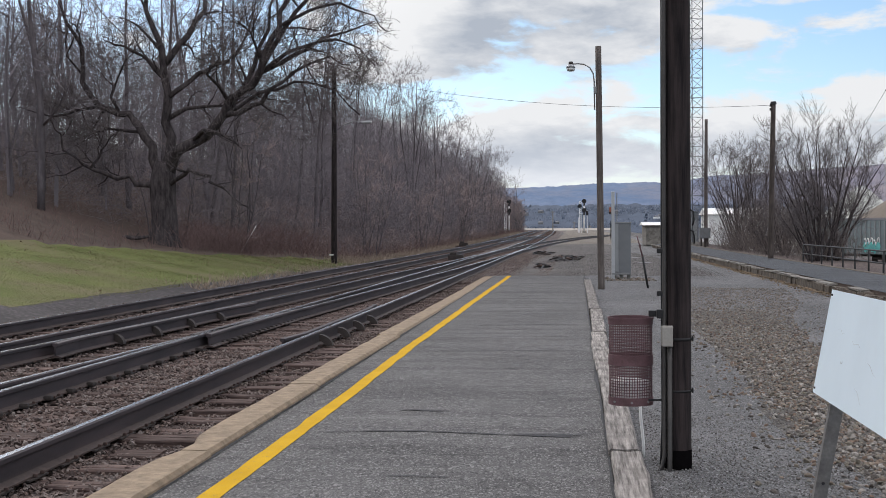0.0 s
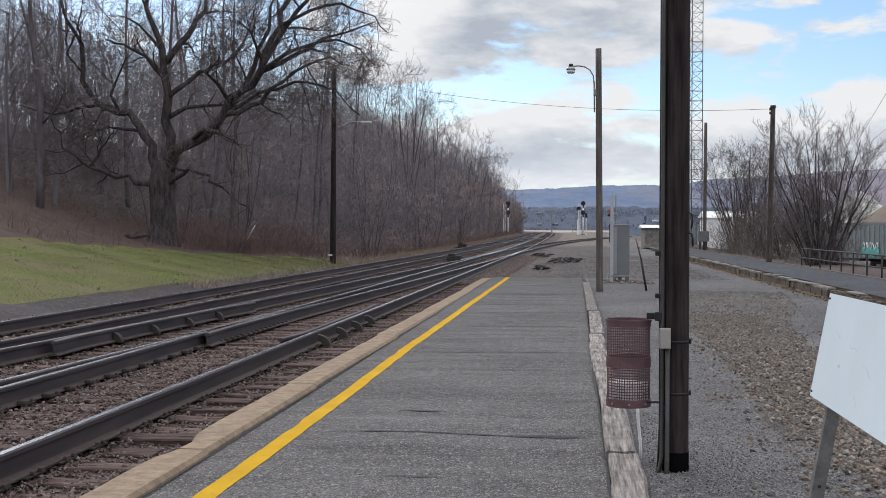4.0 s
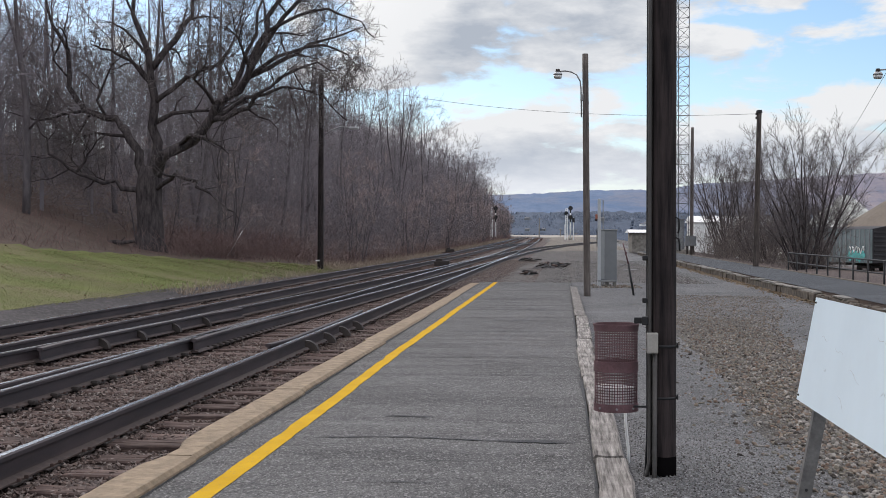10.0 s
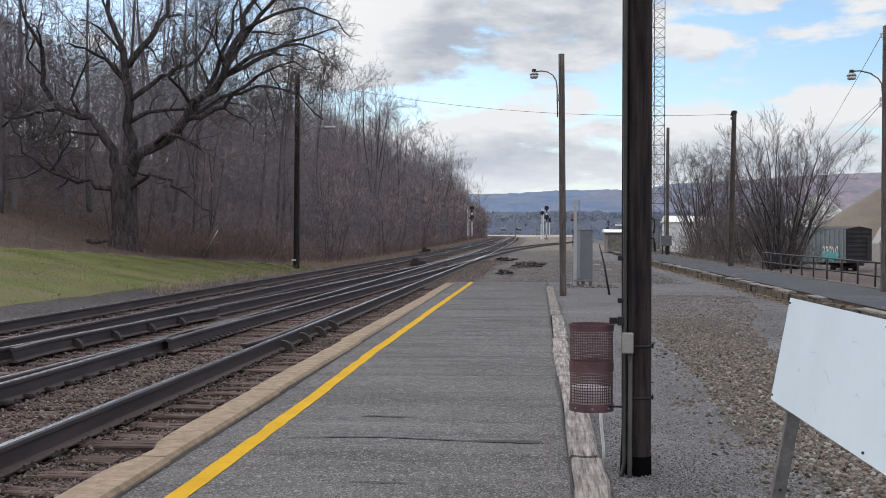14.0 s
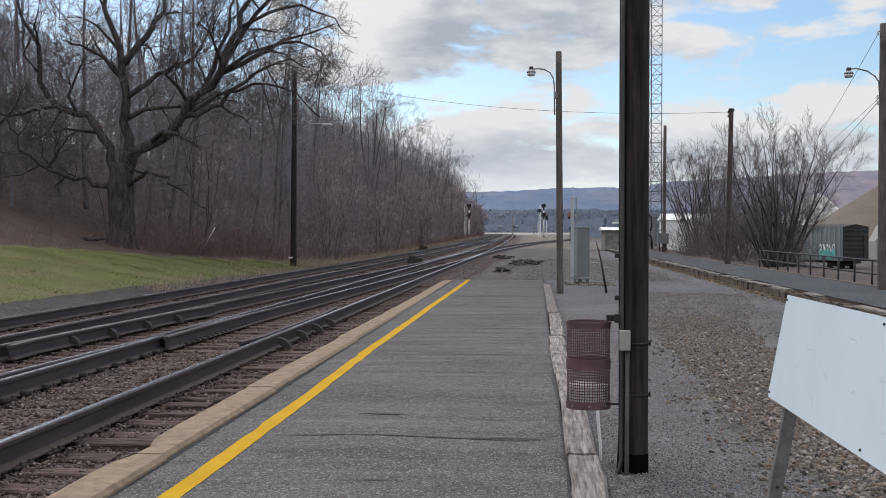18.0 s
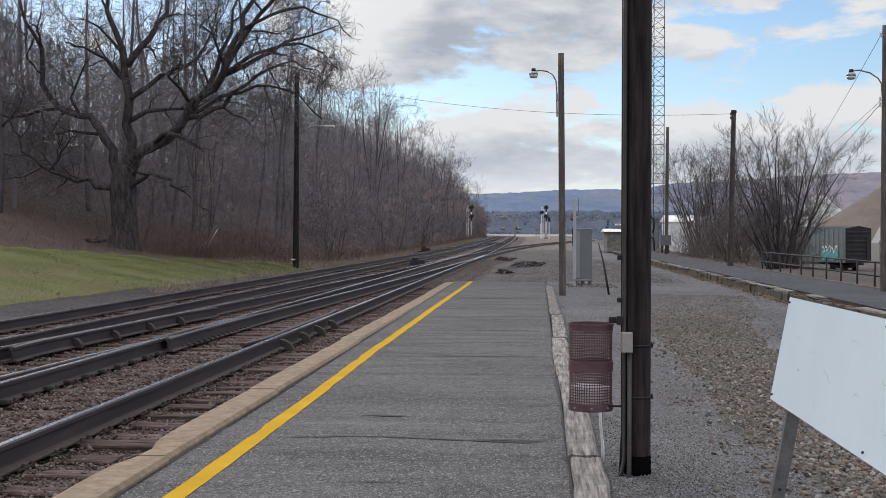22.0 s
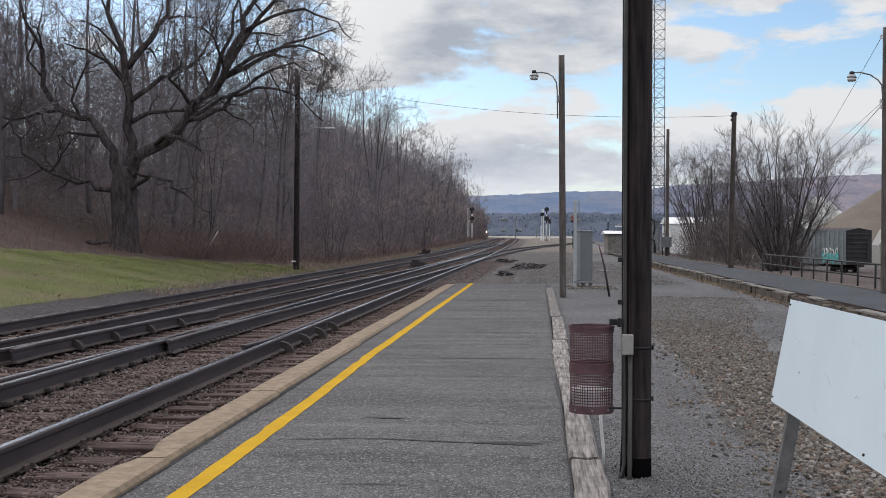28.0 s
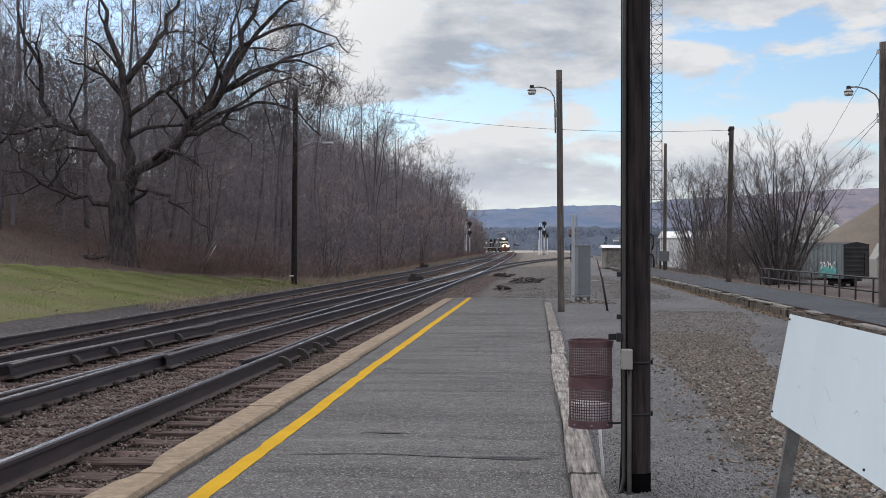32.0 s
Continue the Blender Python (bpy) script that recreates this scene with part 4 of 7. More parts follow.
    for tr, cx, y1 in ((near, (NEAR[0] + NEAR[1]) / 2, 2.5), (far, (FAR[0] + FAR[1]) / 2, 11.5)):
        for k in range(int((y1 + 9) / pitch)):
            share("sleeper", meshes[k % 6], pose(cx + back.uniform(-0.1, 0.1), y1 - k * pitch, TIE_TOP - 0.015, back.uniform(-3, 3), 0, back.uniform(-2, 2)), tr)
    # long turnout sleepers lie between the two tracks
    long_t = part("long_sleeper", tie_mesh(rng, 3.1), M["tie"], cross)
    long_t.matrix_basis = pose(-5.7, 9.3, TIE_TOP - 0.012)
    y = 9.3 + pitch
    while y < 70:
        e = turnout(y)
        cx = (NEAR[0] + NEAR[1]) / 2 - e
        share("long_sleeper", long_t, pose(cx + 0.15, y + rng.uniform(-0.03, 0.03), TIE_TOP - 0.014), cross)
        y += pitch
    far_t = [(cx + drift(y), y) for cx in (-4.35, -7.97) for y in lines(95, 330, pitch)]
    far_t += [(-4.35 + sid(y), y) for y in lines(78, 172, pitch)]
    pos = np.array([(x, y, TIE_TOP + grade(y) - 0.07) for x, y in far_t])
    v = np.array([(sx * 1.3, sy * 0.11, sz * 0.07) for sx in (-1, 1) for sy in (-1, 1) for sz in (-1, 1)])
    q = np.array([(0, 1, 3, 2), (4, 6, 7, 5), (0, 4, 5, 1), (2, 3, 7, 6), (1, 5, 7, 3)])
    tagged(mesh_ob("far_sleepers", (v[None] + pos[:, None]).reshape(-1, 3), (q[None] + (np.arange(len(pos)) * 8)[:, None, None]).reshape(-1, 4), M["tie"]),
           "distant rows of weathered wooden sleepers", "sleepers", kind="stuff")


tracks()


def kerbs():
    rng = random.Random(11)
    k = base("platform_kerb", 0, 0, 0, "worn tan concrete kerb along the platform edge", "kerb", kind="structure")
    y = -6.0
    ends = [-6, -2, 1.6, 4.7, 7.12, 10.3, 15.26, 17.8, 20.35, 24.4, 27.7, 31.0, 34.4]
    for a, b in zip(ends, ends[1:]):
        n = max(3, int((b - a) / 0.25))
        bm = bmesh.new()
        rows = []
        xo = -0.0058 * (0.5 * (a + b) - 8) + rng.uniform(-0.015, 0.015)
        for i in range(n + 1):
            yy = a + 0.012 + (b - a - 0.024) * i / n
            chip = 0.10 * math.exp(-((yy - 7.3) / 0.28) ** 2) + 0.02 * max(0, noise.noise((yy * 2.2, 7, 1)))
            l, r = -2.475 + xo + chip + 0.012 * noise.noise((yy * 1.7, 3, 3)), -2.205 + xo + 0.003 * noise.noise((yy * 2.1, 1, 6))
            zt = 0.042 - 0.03 * min(1, max(0, (yy - 12) / 16)) + 0.002 * noise.noise((yy, 2, 8))
            rows.append([bm.verts.new(p) for p in ((l, yy, -0.32), (l, yy, zt - 0.02), (l + 0.02, yy, zt), (r - 0.022, yy, zt), (r, yy, zt - 0.024), (r, yy, -0.05))])
        for p, q in zip(rows, rows[1:]):
            for i in range(5):
                bm.faces.new((p[i], q[i], q[i + 1], p[i + 1]))
        bm.faces.new(rows[0])
        bm.faces.new(rows[-1][::-1])
        part("kerb_stone", bm, M["concrete"], k)
    t = base("timber_edging", 0, 0, 0, "weathered split timber edging along the platform", "edging", kind="structure")
    ends = [3.6, 7.3, 9.45, 11.6, 14.6, 15.9, 20.4, 24.9, 31.9]
    for a, b in list(zip(ends, ends[1:])) + [(-0.9, 3.6), (-6.0, -0.9)]:
        n = max(3, int((b - a) / 0.3))
        bm = bmesh.new()
        rows = []
        xo, zo, yaw = rng.uniform(-0.016, 0.016), rng.uniform(-0.016, 0.014), rng.uniform(-0.008, 0.008)
        for i in range(n + 1):
            yy = a + 0.02 + (b - a - 0.04) * i / n
            l = 0.196 + xo + yaw * (yy - a) + 0.010 * noise.noise((yy * 2.3, 3, 4))
            w = 0.186 + 0.012 * noise.noise((yy * 1.9, 5, 2))
            zt = 0.036 + zo + 0.010 * noise.noise((yy * 1.4, 8, 2))
            rows.append([bm.verts.new(p) for p in ((l, yy, -0.2), (l, yy, zt - 0.012), (l + 0.014, yy, zt), (l + w * 0.5, yy, zt - 0.006), (l + w - 0.016, yy, zt), (l + w, yy, zt - 0.016), (l + w, yy, -0.2))])
        for p, q in zip(rows, rows[1:]):
            for i in range(6):
                bm.faces.new((p[i], q[i], q[i + 1], p[i + 1]))
        bm.faces.new(rows[0])
        bm.faces.new(rows[-1][::-1])
        part("timber", bm, M["board"], t)


kerbs()


def east_platform():
    p = base("east_platform", 0, 0, 0, "raised asphalt path with a broken stone kerb", "platform", kind="structure")
    rng = random.Random(5)
    v, f = [], []
    ys = lines(8, 92, 1.2)
    for j, y in enumerate(ys):
        sag = 0.02 * noise.noise((y * 0.2, 4, 4))
        for x in (5.66, 6.3, 7.0, 7.62):
            v.append((x, y, 0.15 + sag + grade(y)))
        if j:
            for i in range(3):
                o = (j - 1) * 4 + i
                f.append((o, o + 1, o + 5, o + 4))
    mesh_ob("surface", v, f, M["path_asphalt"], p, smooth=True)
    part("fill", bm_box(1.95, 84, 0.5, (6.65, 50, -0.11)), M["soil"], p)
    y = 8.0
    while y < 90:
        ln = rng.uniform(0.3, 0.75)
        b = bm_box(0.2, ln - 0.005, 0.3, (0, 0, 0), 0.018)
        for vv in b.verts:
            vv.co += Vector((rng.uniform(-0.02, 0.02), rng.uniform(-0.015, 0.015), rng.uniform(-0.02, 0.02)))
        st = part("face_stone", b, M["stonekerb"], p)
        st.matrix_basis = pose(5.575 + rng.uniform(-0.02, 0.02), y + ln / 2, -0.065 + rng.uniform(-0.015, 0.01) + grade(y), rng.uniform(-2, 2), rng.uniform(-3, 3), rng.uniform(-3, 3))
        y += ln
    y = 8.0
    while y < 90:
        ln = rng.uniform(0.9, 2.2)
        if rng.random() < 0.82:
            b = bm_box(0.2, ln - 0.03, 0.045, (0, 0, 0), 0.016)
            for vv in b.verts:
                vv.co += Vector((rng.uniform(-0.018, 0.018), rng.uniform(-0.02, 0.02), rng.uniform(-0.008, 0.008)))
            st = part("cap_stone", b, M["stonecap"], p)
            st.matrix_basis = pose(5.57 + rng.uniform(-0.02, 0.02), y + ln / 2, 0.108 + rng.uniform(-0.012, 0.012) + grade(y), rng.uniform(-0.8, 0.8), rng.uniform(-2, 2), rng.uniform(-1, 1))
        y += ln
    p2 = part("far_edging", bm_box(0.14, 84, 0.2, (7.69, 50, 0.075), 0.02), M["stonekerb"], p)


east_platform()


def lamp_head(parent, at, mat=None):
    """A gull-wing barn lamp: neck, hood and glass bowl."""
    x, y, z = at
    part("lamp_hood", bm_cyl(0.112, 0.072, 0.07, (x, y, z + 0.01), 16, None, None, 0.008), M["alu"], parent, "dull aluminium lamp hood", True)
    part("lamp_neck", bm_cyl(0.055, 0.045, 0.07, (x, y, z + 0.08), 12), M["darkiron"], parent, "dark photocell cap", True)
    part("lamp_bowl", bm_cyl(0.082, 0.104, 0.075, (x, y, z - 0.066), 16, None, None, 0.01), M["lampglass"], parent, "ribbed glass lamp bowl", True)


def pole_shaft(parent, h, r0, r1, mat, lean=(0, 0), sides=20):
    n = 14
    pts = [(lean[0] * i / n, lean[1] * i / n, -0.35 + (h + 0.35) * i / n) for i in range(n + 1)]
    rad = [(r0 + (r1 - r0) * i / n) * (1 + 0.012 * noise.noise((i * 1.7, r0 * 50, 2))) for i in range(n + 1)]
    return Tubes().add(pts, rad, sides).make("shaft", mat, parent)


def street_lamps():
    p = base("street_lamp", 0.56, 28.1, -0.03, "weathered grey wooden pole with a curved lamp arm", "lamp post", "platform lamps")
    pole_shaft(p, 5.55, 0.080, 0.068, M["greypole"], (-0.055, 0))
    arm = [(-0.14, 0, 4.1), (-0.15, 0, 4.75), (-0.17, 0, 4.93), (-0.25, 0, 5.07), (-0.37, 0, 5.14), (-0.52, 0, 5.165), (-0.68, 0, 5.15)]
    tube("arm", arm, 0.016, M["galv"], p, "curved metal lamp arm")
    lamp_head(p, (-0.68, 0, 5.06))
    part("junction_box", bm_box(0.07, 0.08, 0.16, (-0.13, -0.02, 4.55), 0.01), M["galv"], p)
    q = base("street_lamp", 7.50, 27.0, 0.14, "brown wooden pole with a curved lamp arm", "lamp post", "platform lamps")
    pole_shaft(q, 5.75, 0.125, 0.105, M["greypole"])
    arm = [(-0.10, 0, 4.20), (-0.12, 0, 4.50), (-0.2, 0, 4.62), (-0.36, 0, 4.73), (-0.58, 0, 4.79), (-0.76, 0, 4.78)]
    tube("arm", arm, 0.017, M["galv"], q, "curved metal lamp arm")
    lamp_head(q, (-0.76, 0, 4.66))
    for z in (4.0, 4.12, 5.5):
        part("insulator", bm_cyl(0.03, 0.02, 0.09, (-0.15, -0.02, z), 8), M["lampglass"], q)


street_lamps()


def near_pole():
    p = base("utility_pole", 0.565, 6.97, -0.03, "dark creosoted wooden pole with conduits and tarred foot", "utility pole")
    pole_shaft(p, 5.6, 0.0735, 0.066, M["pole"], (0.0, 0), 28)
    part("tarred_foot", bm_cyl(0.0752, 0.0750, 0.21, (0, 0, -0.06), 28), M["pitch"], p, "black tarred foot of the pole", True)
    for z, h in ((0.765, 0.022), (0.475, 0.018)):
        part("strap_band", bm_cyl(0.0748, 0.0748, h * 0.7, (0, 0, z), 28), M["black"], p, "", True)
        part("band_bolt", bm_box(0.010, 0.022, 0.030, (0.078, -0.02, z + 0.010), 0.004), M["black"], p)
    for z in (1.03, 1.27):
        part("cleat", bm_box(0.04, 0.035, 0.028, (-0.10, -0.02, z), 0.006), M["black"], p)
    tube("cable_hook", [(0.062, -0.045, 1.50), (0.082, -0.05, 1.49), (0.084, -0.05, 1.44), (0.076, -0.05, 1.41)], 0.005, M["black"], p, "bent black cable end")
    tube("cable_hook", [(0.062, -0.045, 1.385), (0.080, -0.05, 1.38), (0.086, -0.05, 1.35), (0.086, -0.05, 1.31)], 0.005, M["black"], p, "bent black cable end")
    # conduits down the side of the pole
    tube("conduit", [(-0.078, -0.035, 5.4), (-0.079, -0.035, 2.5), (-0.079, -0.035, 0.86), (-0.079, -0.036, 0.70), (-0.079, -0.038, 0.12), (-0.095, -0.05, 0.045), (-0.15, -0.07, 0.02)], 0.0125, M["conduit"], p, "brown-grey metal conduit")
    tube("conduit", [(-0.052, -0.072, 0.74), (-0.052, -0.073, 0.10), (-0.056, -0.10, 0.0)], 0.0135, M["conduit"], p, "grey metal conduit")
    tube("cable", [(-0.088, 0.0, 5.4), (-0.09, 0.0, 1.2), (-0.088, -0.01, 0.3), (-0.10, -0.02, 0.03)], 0.007, M["black"], p, "thin black cable")
    box = part("junction_box", bm_box(0.062, 0.05, 0.115, (-0.068, -0.092, 0.795), 0.006), M["boxgrey"], p, "grey electrical junction box")
    part("box_cover", bm_box(0.054, 0.006, 0.105, (-0.068, -0.119, 0.795), 0.002), M["boxgrey"], box)
    part("upper_bracket", bm_box(0.10, 0.03, 0.035, (-0.115, 0.0, 0.915), 0.004), M["black"], p, "black bracket that holds the basket")
    part("bracket_knob", bm_box(0.035, 0.045, 0.05, (-0.105, -0.03, 0.915), 0.006), M["black"], p)
    part("lower_bracket", bm_box(0.10, 0.012, 0.012, (-0.12, 0.0, 0.425), 0.002), M["black"], p)
    part("bracket_tie", bm_cyl(0.006, 0.006, 0.05, (-0.09, -0.03, 0.39), 8), M["black"], p)
    t = base("white_cable", 0.37, 7.35, -0.03, "thin white cable rising beside the timber edging", "cable")
    tube("cable", [(0.02, 0, 0), (0.02, 0.0, 0.12), (0.005, 0, 0.26), (0.0, 0.0, 0.40)], 0.009, M["white"], t)


near_pole()


def litter_basket():
    b = base("litter_basket", 0.303, 7.05, 0.362, "rusty maroon perforated metal litter basket on the pole", "litter bin")
    b.scale.z = 0.965
    r, h = 0.122, 0.515
    seg = 52

    def band(name, z0, z1, rr, th=0.006):
        bm = bmesh.new()
        rings = []
        for rad in (rr, rr + th):
            for z in (z0, z1):
                rings.append([bm.verts.new((rad * math.cos(2 * math.pi * i / 48), rad * math.sin(2 * math.pi * i / 48), z)) for i in range(48)])
        a, c, d, e = rings
        for i in range(48):
            j = (i + 1) % 48
            bm.faces.new((d[i], d[j], e[j], e[i]))
            bm.faces.new((a[j], a[i], c[i], c[j]))
            bm.faces.new((c[i], e[i], e[j], c[j]))
            bm.faces.new((a[j], d[j], d[i], a[i]))
        return part(name, bm, M["rust"], b)

    def lattice(name, z0, z1):
        """Punched sheet: square holes between upright and level strips."""
        rows = int((z1 - z0) / 0.0152)
        dz = (z1 - z0) / rows
        v, f = [], []
        for k in range(2 * rows + 1):
            z = z0 + (k // 2) * dz + (0.0052 if k % 2 else 0.0)
            for i in range(2 * seg):
                a = 2 * math.pi * ((i // 2) + (0.34 if i % 2 else 0.0)) / seg
                v.append((r * math.cos(a), r * math.sin(a), min(z, z1)))
        n = 2 * seg
        for k in range(2 * rows):
            for i in range(n):
                if k % 2 and i % 2:
                    continue
                j = (i + 1) % n
                f.append((k * n + i, k * n + j, (k + 1) * n + j, (k + 1) * n + i))
        ob = mesh_ob(name, v, f, M["rust"], b, "", True)
        s = ob.modifiers.new("thick", "SOLIDIFY")
        s.thickness, s.offset = 0.0015, 0
        return ob

    band("rim", 0.475, h, r)
    band("rim_lip", h - 0.012, h + 0.002, r + 0.004)
    band("middle_band", 0.235, 0.295, r)
    band("bottom_band", 0.0, 0.045, r)
    lattice("upper_mesh", 0.292, 0.478)
    lattice("lower_mesh", 0.042, 0.238)
    part("floor_plate", bm_cyl(r - 0.002, r - 0.002, 0.006, (0, 0, 0.012), 32), M["rust"], b)
    bag = bmesh.new()
    bmesh.ops.create_icosphere(bag, subdivisions=3, radius=0.16)
    for v in bag.verts:
        v.co += v.normal * 0.014 * noise.noise(v.co * 18)
        rr = math.hypot(v.co.x, v.co.y)
        if rr > 0.114:
            v.co.x, v.co.y = v.co.x * 0.114 / rr, v.co.y * 0.114 / rr
        v.co.z = max(-0.05, min(0.055, v.co.z * 0.6)) + 0.010 * noise.noise(v.co * 30)
    bag.transform(Matrix.Translation((0, 0, 0.085)))
    part("litter_bag", bag, M["plastic"], b, "crumpled white plastic bag inside", True)
    for a in (3.9, 4.71, 5.5):
        part("rivet", bm_cyl(0.007, 0.006, 0.006, ((r + 0.007) * math.cos(a), (r + 0.007) * math.sin(a), 0.022), 8, Matrix.Rotation(a, 4, "Z") @ Matrix.Rotation(math.pi / 2, 4, "Y")), M["galv"], b)


litter_basket()


def white_sign():
    """A blank panel on a leaning post, seen from the back, its face along the line."""
    s = base("sign_board", 0.735, 4.60, -0.04, "blank white sign panel on a leaning grey metal post", "sign")
    lean = math.radians(10.3)
    up = Vector((math.sin(lean), 0, math.cos(lean)))
    tl, bl = Vector(SIGN_TL), Vector(SIGN_BL)
    o = Vector((0.735, 4.60, -0.04))
    run = (Vector(SIGN_TR) - tl)
    bm = bmesh.new()
    nrm = run.cross(bl - tl).normalized()
    quad = [tl - o, tl - o + run, bl - o + Vector(SIGN_BR) - Vector(SIGN_BL), bl - o]
    fr = [bm.verts.new(p) for p in quad]
    bk = [bm.verts.new(p + nrm * 0.004) for p in quad]
    bm.faces.new(fr)
    bm.faces.new(bk[::-1])
    for i in range(4):
        j = (i + 1) % 4
        bm.faces.new((fr[j], fr[i], bk[i], bk[j]))
    bmesh.ops.recalc_face_normals(bm, faces=bm.faces)
    part("panel", bm, M["signface"], s, "blank white sheet-metal panel")
    for u, w in ((0.012, 0.05), (0.565, 0.05), (0.012, 0.95), (0.565, 0.95)):
        pt = (quad[0].lerp(quad[1], u)).lerp(quad[3].lerp(quad[2], u), w)
        bolt = bmesh.new()
        bmesh.ops.create_uvsphere(bolt, u_segments=8, v_segments=6, radius=0.0042)
        bolt.transform(Matrix.Translation(pt - nrm * 0.002))
        part("bolt", bolt, M["black"], s)
    rs = random.Random(6)
    for u, w, ln, sl in ((0.10, 0.34, 0.10, 0.2), (0.20, 0.40, 0.12, 0.25), (0.30, 0.52, 0.16, 0.5), (0.42, 0.20, 0.10, 0.4), (0.26, 0.75, 0.12, 0.9), (0.48, 0.60, 0.06, -0.1), (0.58, 0.42, 0.08, 0.3), (0.62, 0.74, 0.07, 0.5), (0.15, 0.62, 0.04, -0.2)):
        pts = []
        for k in range(6):
            uu, ww = u + ln * k / 5 / 2.3, w + ln * sl * k / 5 + 0.015 * math.sin(k * 1.3 + u * 30)
            pts.append((quad[0].lerp(quad[1], uu)).lerp(quad[3].lerp(quad[2], uu), ww) - nrm * 0.0004)
        tube("scratch", pts, [0.0003, 0.0006, 0.0008, 0.0007, 0.0005, 0.0002], M["scuff"], s, "thin grey scratch", 4)
    # channel post
    mid = (tl + bl) * 0.5 - o + run * 0.05 + nrm * 0.04 + Vector((0.026, 0, 0))
    top = mid + up * 0.16
    foot = top - up * (top.z / up.z)
    d = top - foot
    bm = bmesh.new()
    q = Vector((0, 0, 1)).rotation_difference(d.normalized()).to_matrix().to_4x4()
    for sx, sy, ox, oy in ((0.040, 0.006, 0, -0.016), (0.006, 0.034, -0.020, 0.0), (0.006, 0.034, 0.020, 0.0)):
        bm_box(sx, sy, d.length, (ox, oy, d.length / 2), 0.001, bm)
    bm.transform(Matrix.Translation(foot) @ q)
    part("post", bm, M["postgrey"], s, "weathered grey channel post")
    for z in (0.18, 0.34, 0.50):
        hole = foot + d * (z / d.length)
        part("bolt_hole", bm_cyl(0.006, 0.006, 0.003, tuple(hole + Vector((0, -0.020, 0))), 8, Matrix.Rotation(math.pi / 2, 4, "X")), M["black"], s)


SIGN_TL, SIGN_TR, SIGN_BR, SIGN_BL = (0.930, 4.60, 1.140), (0.920, 2.30, 1.152), (0.855, 2.30, 0.785), (0.860, 4.60, 0.762)
white_sign()


def yard_things():
    # relay cabinet with its masts, on legs
    c = base("relay_cabinet", 1.22, 33.8, -0.05, "tall grey relay cabinet on concrete feet", "cabinet")
    part("body", bm_box(0.46, 0.42, 1.36, (0.02, 0, 0.87), 0.012), M["cabside"], c)
    part("door", bm_box(0.13, 0.02, 1.30, (-0.15, -0.222, 0.87), 0.006), M["cabinet"], c, "pale cabinet door")
    part("roof_cap", bm_box(0.50, 0.46, 0.03, (0.02, 0, 1.565), 0.008), M["cabinet"], c)
    part("plinth", bm_box(0.52, 0.5, 0.05, (0.0, 0, 0.165), 0.008), M["galv"], c)
    for x in (-0.2, 0.0, 0.2):
        part("foot", bm_box(0.09, 0.3, 0.16, (x, 0, 0.07), 0.01), M["stonecap"], c)
    m = base("relay_mast", 0.99, 33.6, -0.05, "pale grey square post beside the relay cabinet", "post")
    part("post", bm_box(0.085, 0.085, 2.42, (0, 0, 1.2), 0.006), M["alu"], m)
    part("crossbar", bm_box(0.06, 0.05, 0.10, (-0.08, 0, 1.85), 0.008), M["black"], m)
    part("lens_box", bm_box(0.06, 0.07, 0.14, (-0.075, -0.02, 1.92), 0.01), M["redpaint"], m, "faded red box")
    part("side_strip", bm_box(0.02, 0.05, 0.5, (-0.06, 0, 1.35), 0.004), M["black"], m)
    m2 = base("relay_mast", 1.10, 33.7, -0.05, "thin grey rod beside the relay cabinet", "post")
    part("rod", bm_cyl(0.014, 0.012, 2.38, (0, 0, 0), 8), M["galv"], m2)
    # leaning stake
    s = base("leaning_stake", 1.67, 28.9, -0.05, "leaning black pipe marker with a faded red tip", "marker stake")
    tube("pipe", [(0, 0, -0.05), (-0.13, 0.1, 0.74)], 0.026, M["black"], s)
    tube("tip", [(-0.13, 0.1, 0.74), (-0.2, 0.15, 1.02), (-0.25, 0.2, 1.22)], [0.02, 0.016, 0.014], M["rust"], s, "faded red and rusty tip")
    part("tag", bm_box(0.05, 0.02, 0.05, (-0.19, 0.13, 1.0), 0.004), M["rust"], s)
    # slanting white stake by the great tree
    w = base("slanting_rod", -15.17, 54.0, ground_z(-15.17, 54.0) - 0.03, "thin pale rod leaning in the brush", "rod")
    tube("rod", [(0, 0, 0), (0.72, 0, 1.22)], 0.016, M["white"], w)


yard_things()


def puddles():
    for x, y, sx, sy in ((2.75, 50.0, 0.26, 0.55), (2.75, 58.0, 0.20, 0.55)):
        bm = bmesh.new()
        ring = []
        for k in range(36):
            a = 2 * math.pi * k / 36
            q = 1 + 0.45 * noise.noise((math.cos(a) * 1.6, math.sin(a) * 1.6, x))
            ring.append(bm.verts.new((sx * q * math.cos(a), sy * q * math.sin(a), 0)))
        bm.faces.new(ring)
        o = base("puddle", x, y, ground_z(x, y) + 0.022, "shallow puddle reflecting the pale sky", "puddle", "puddles")
        part("water", bm, M["puddle"], o)


puddles()


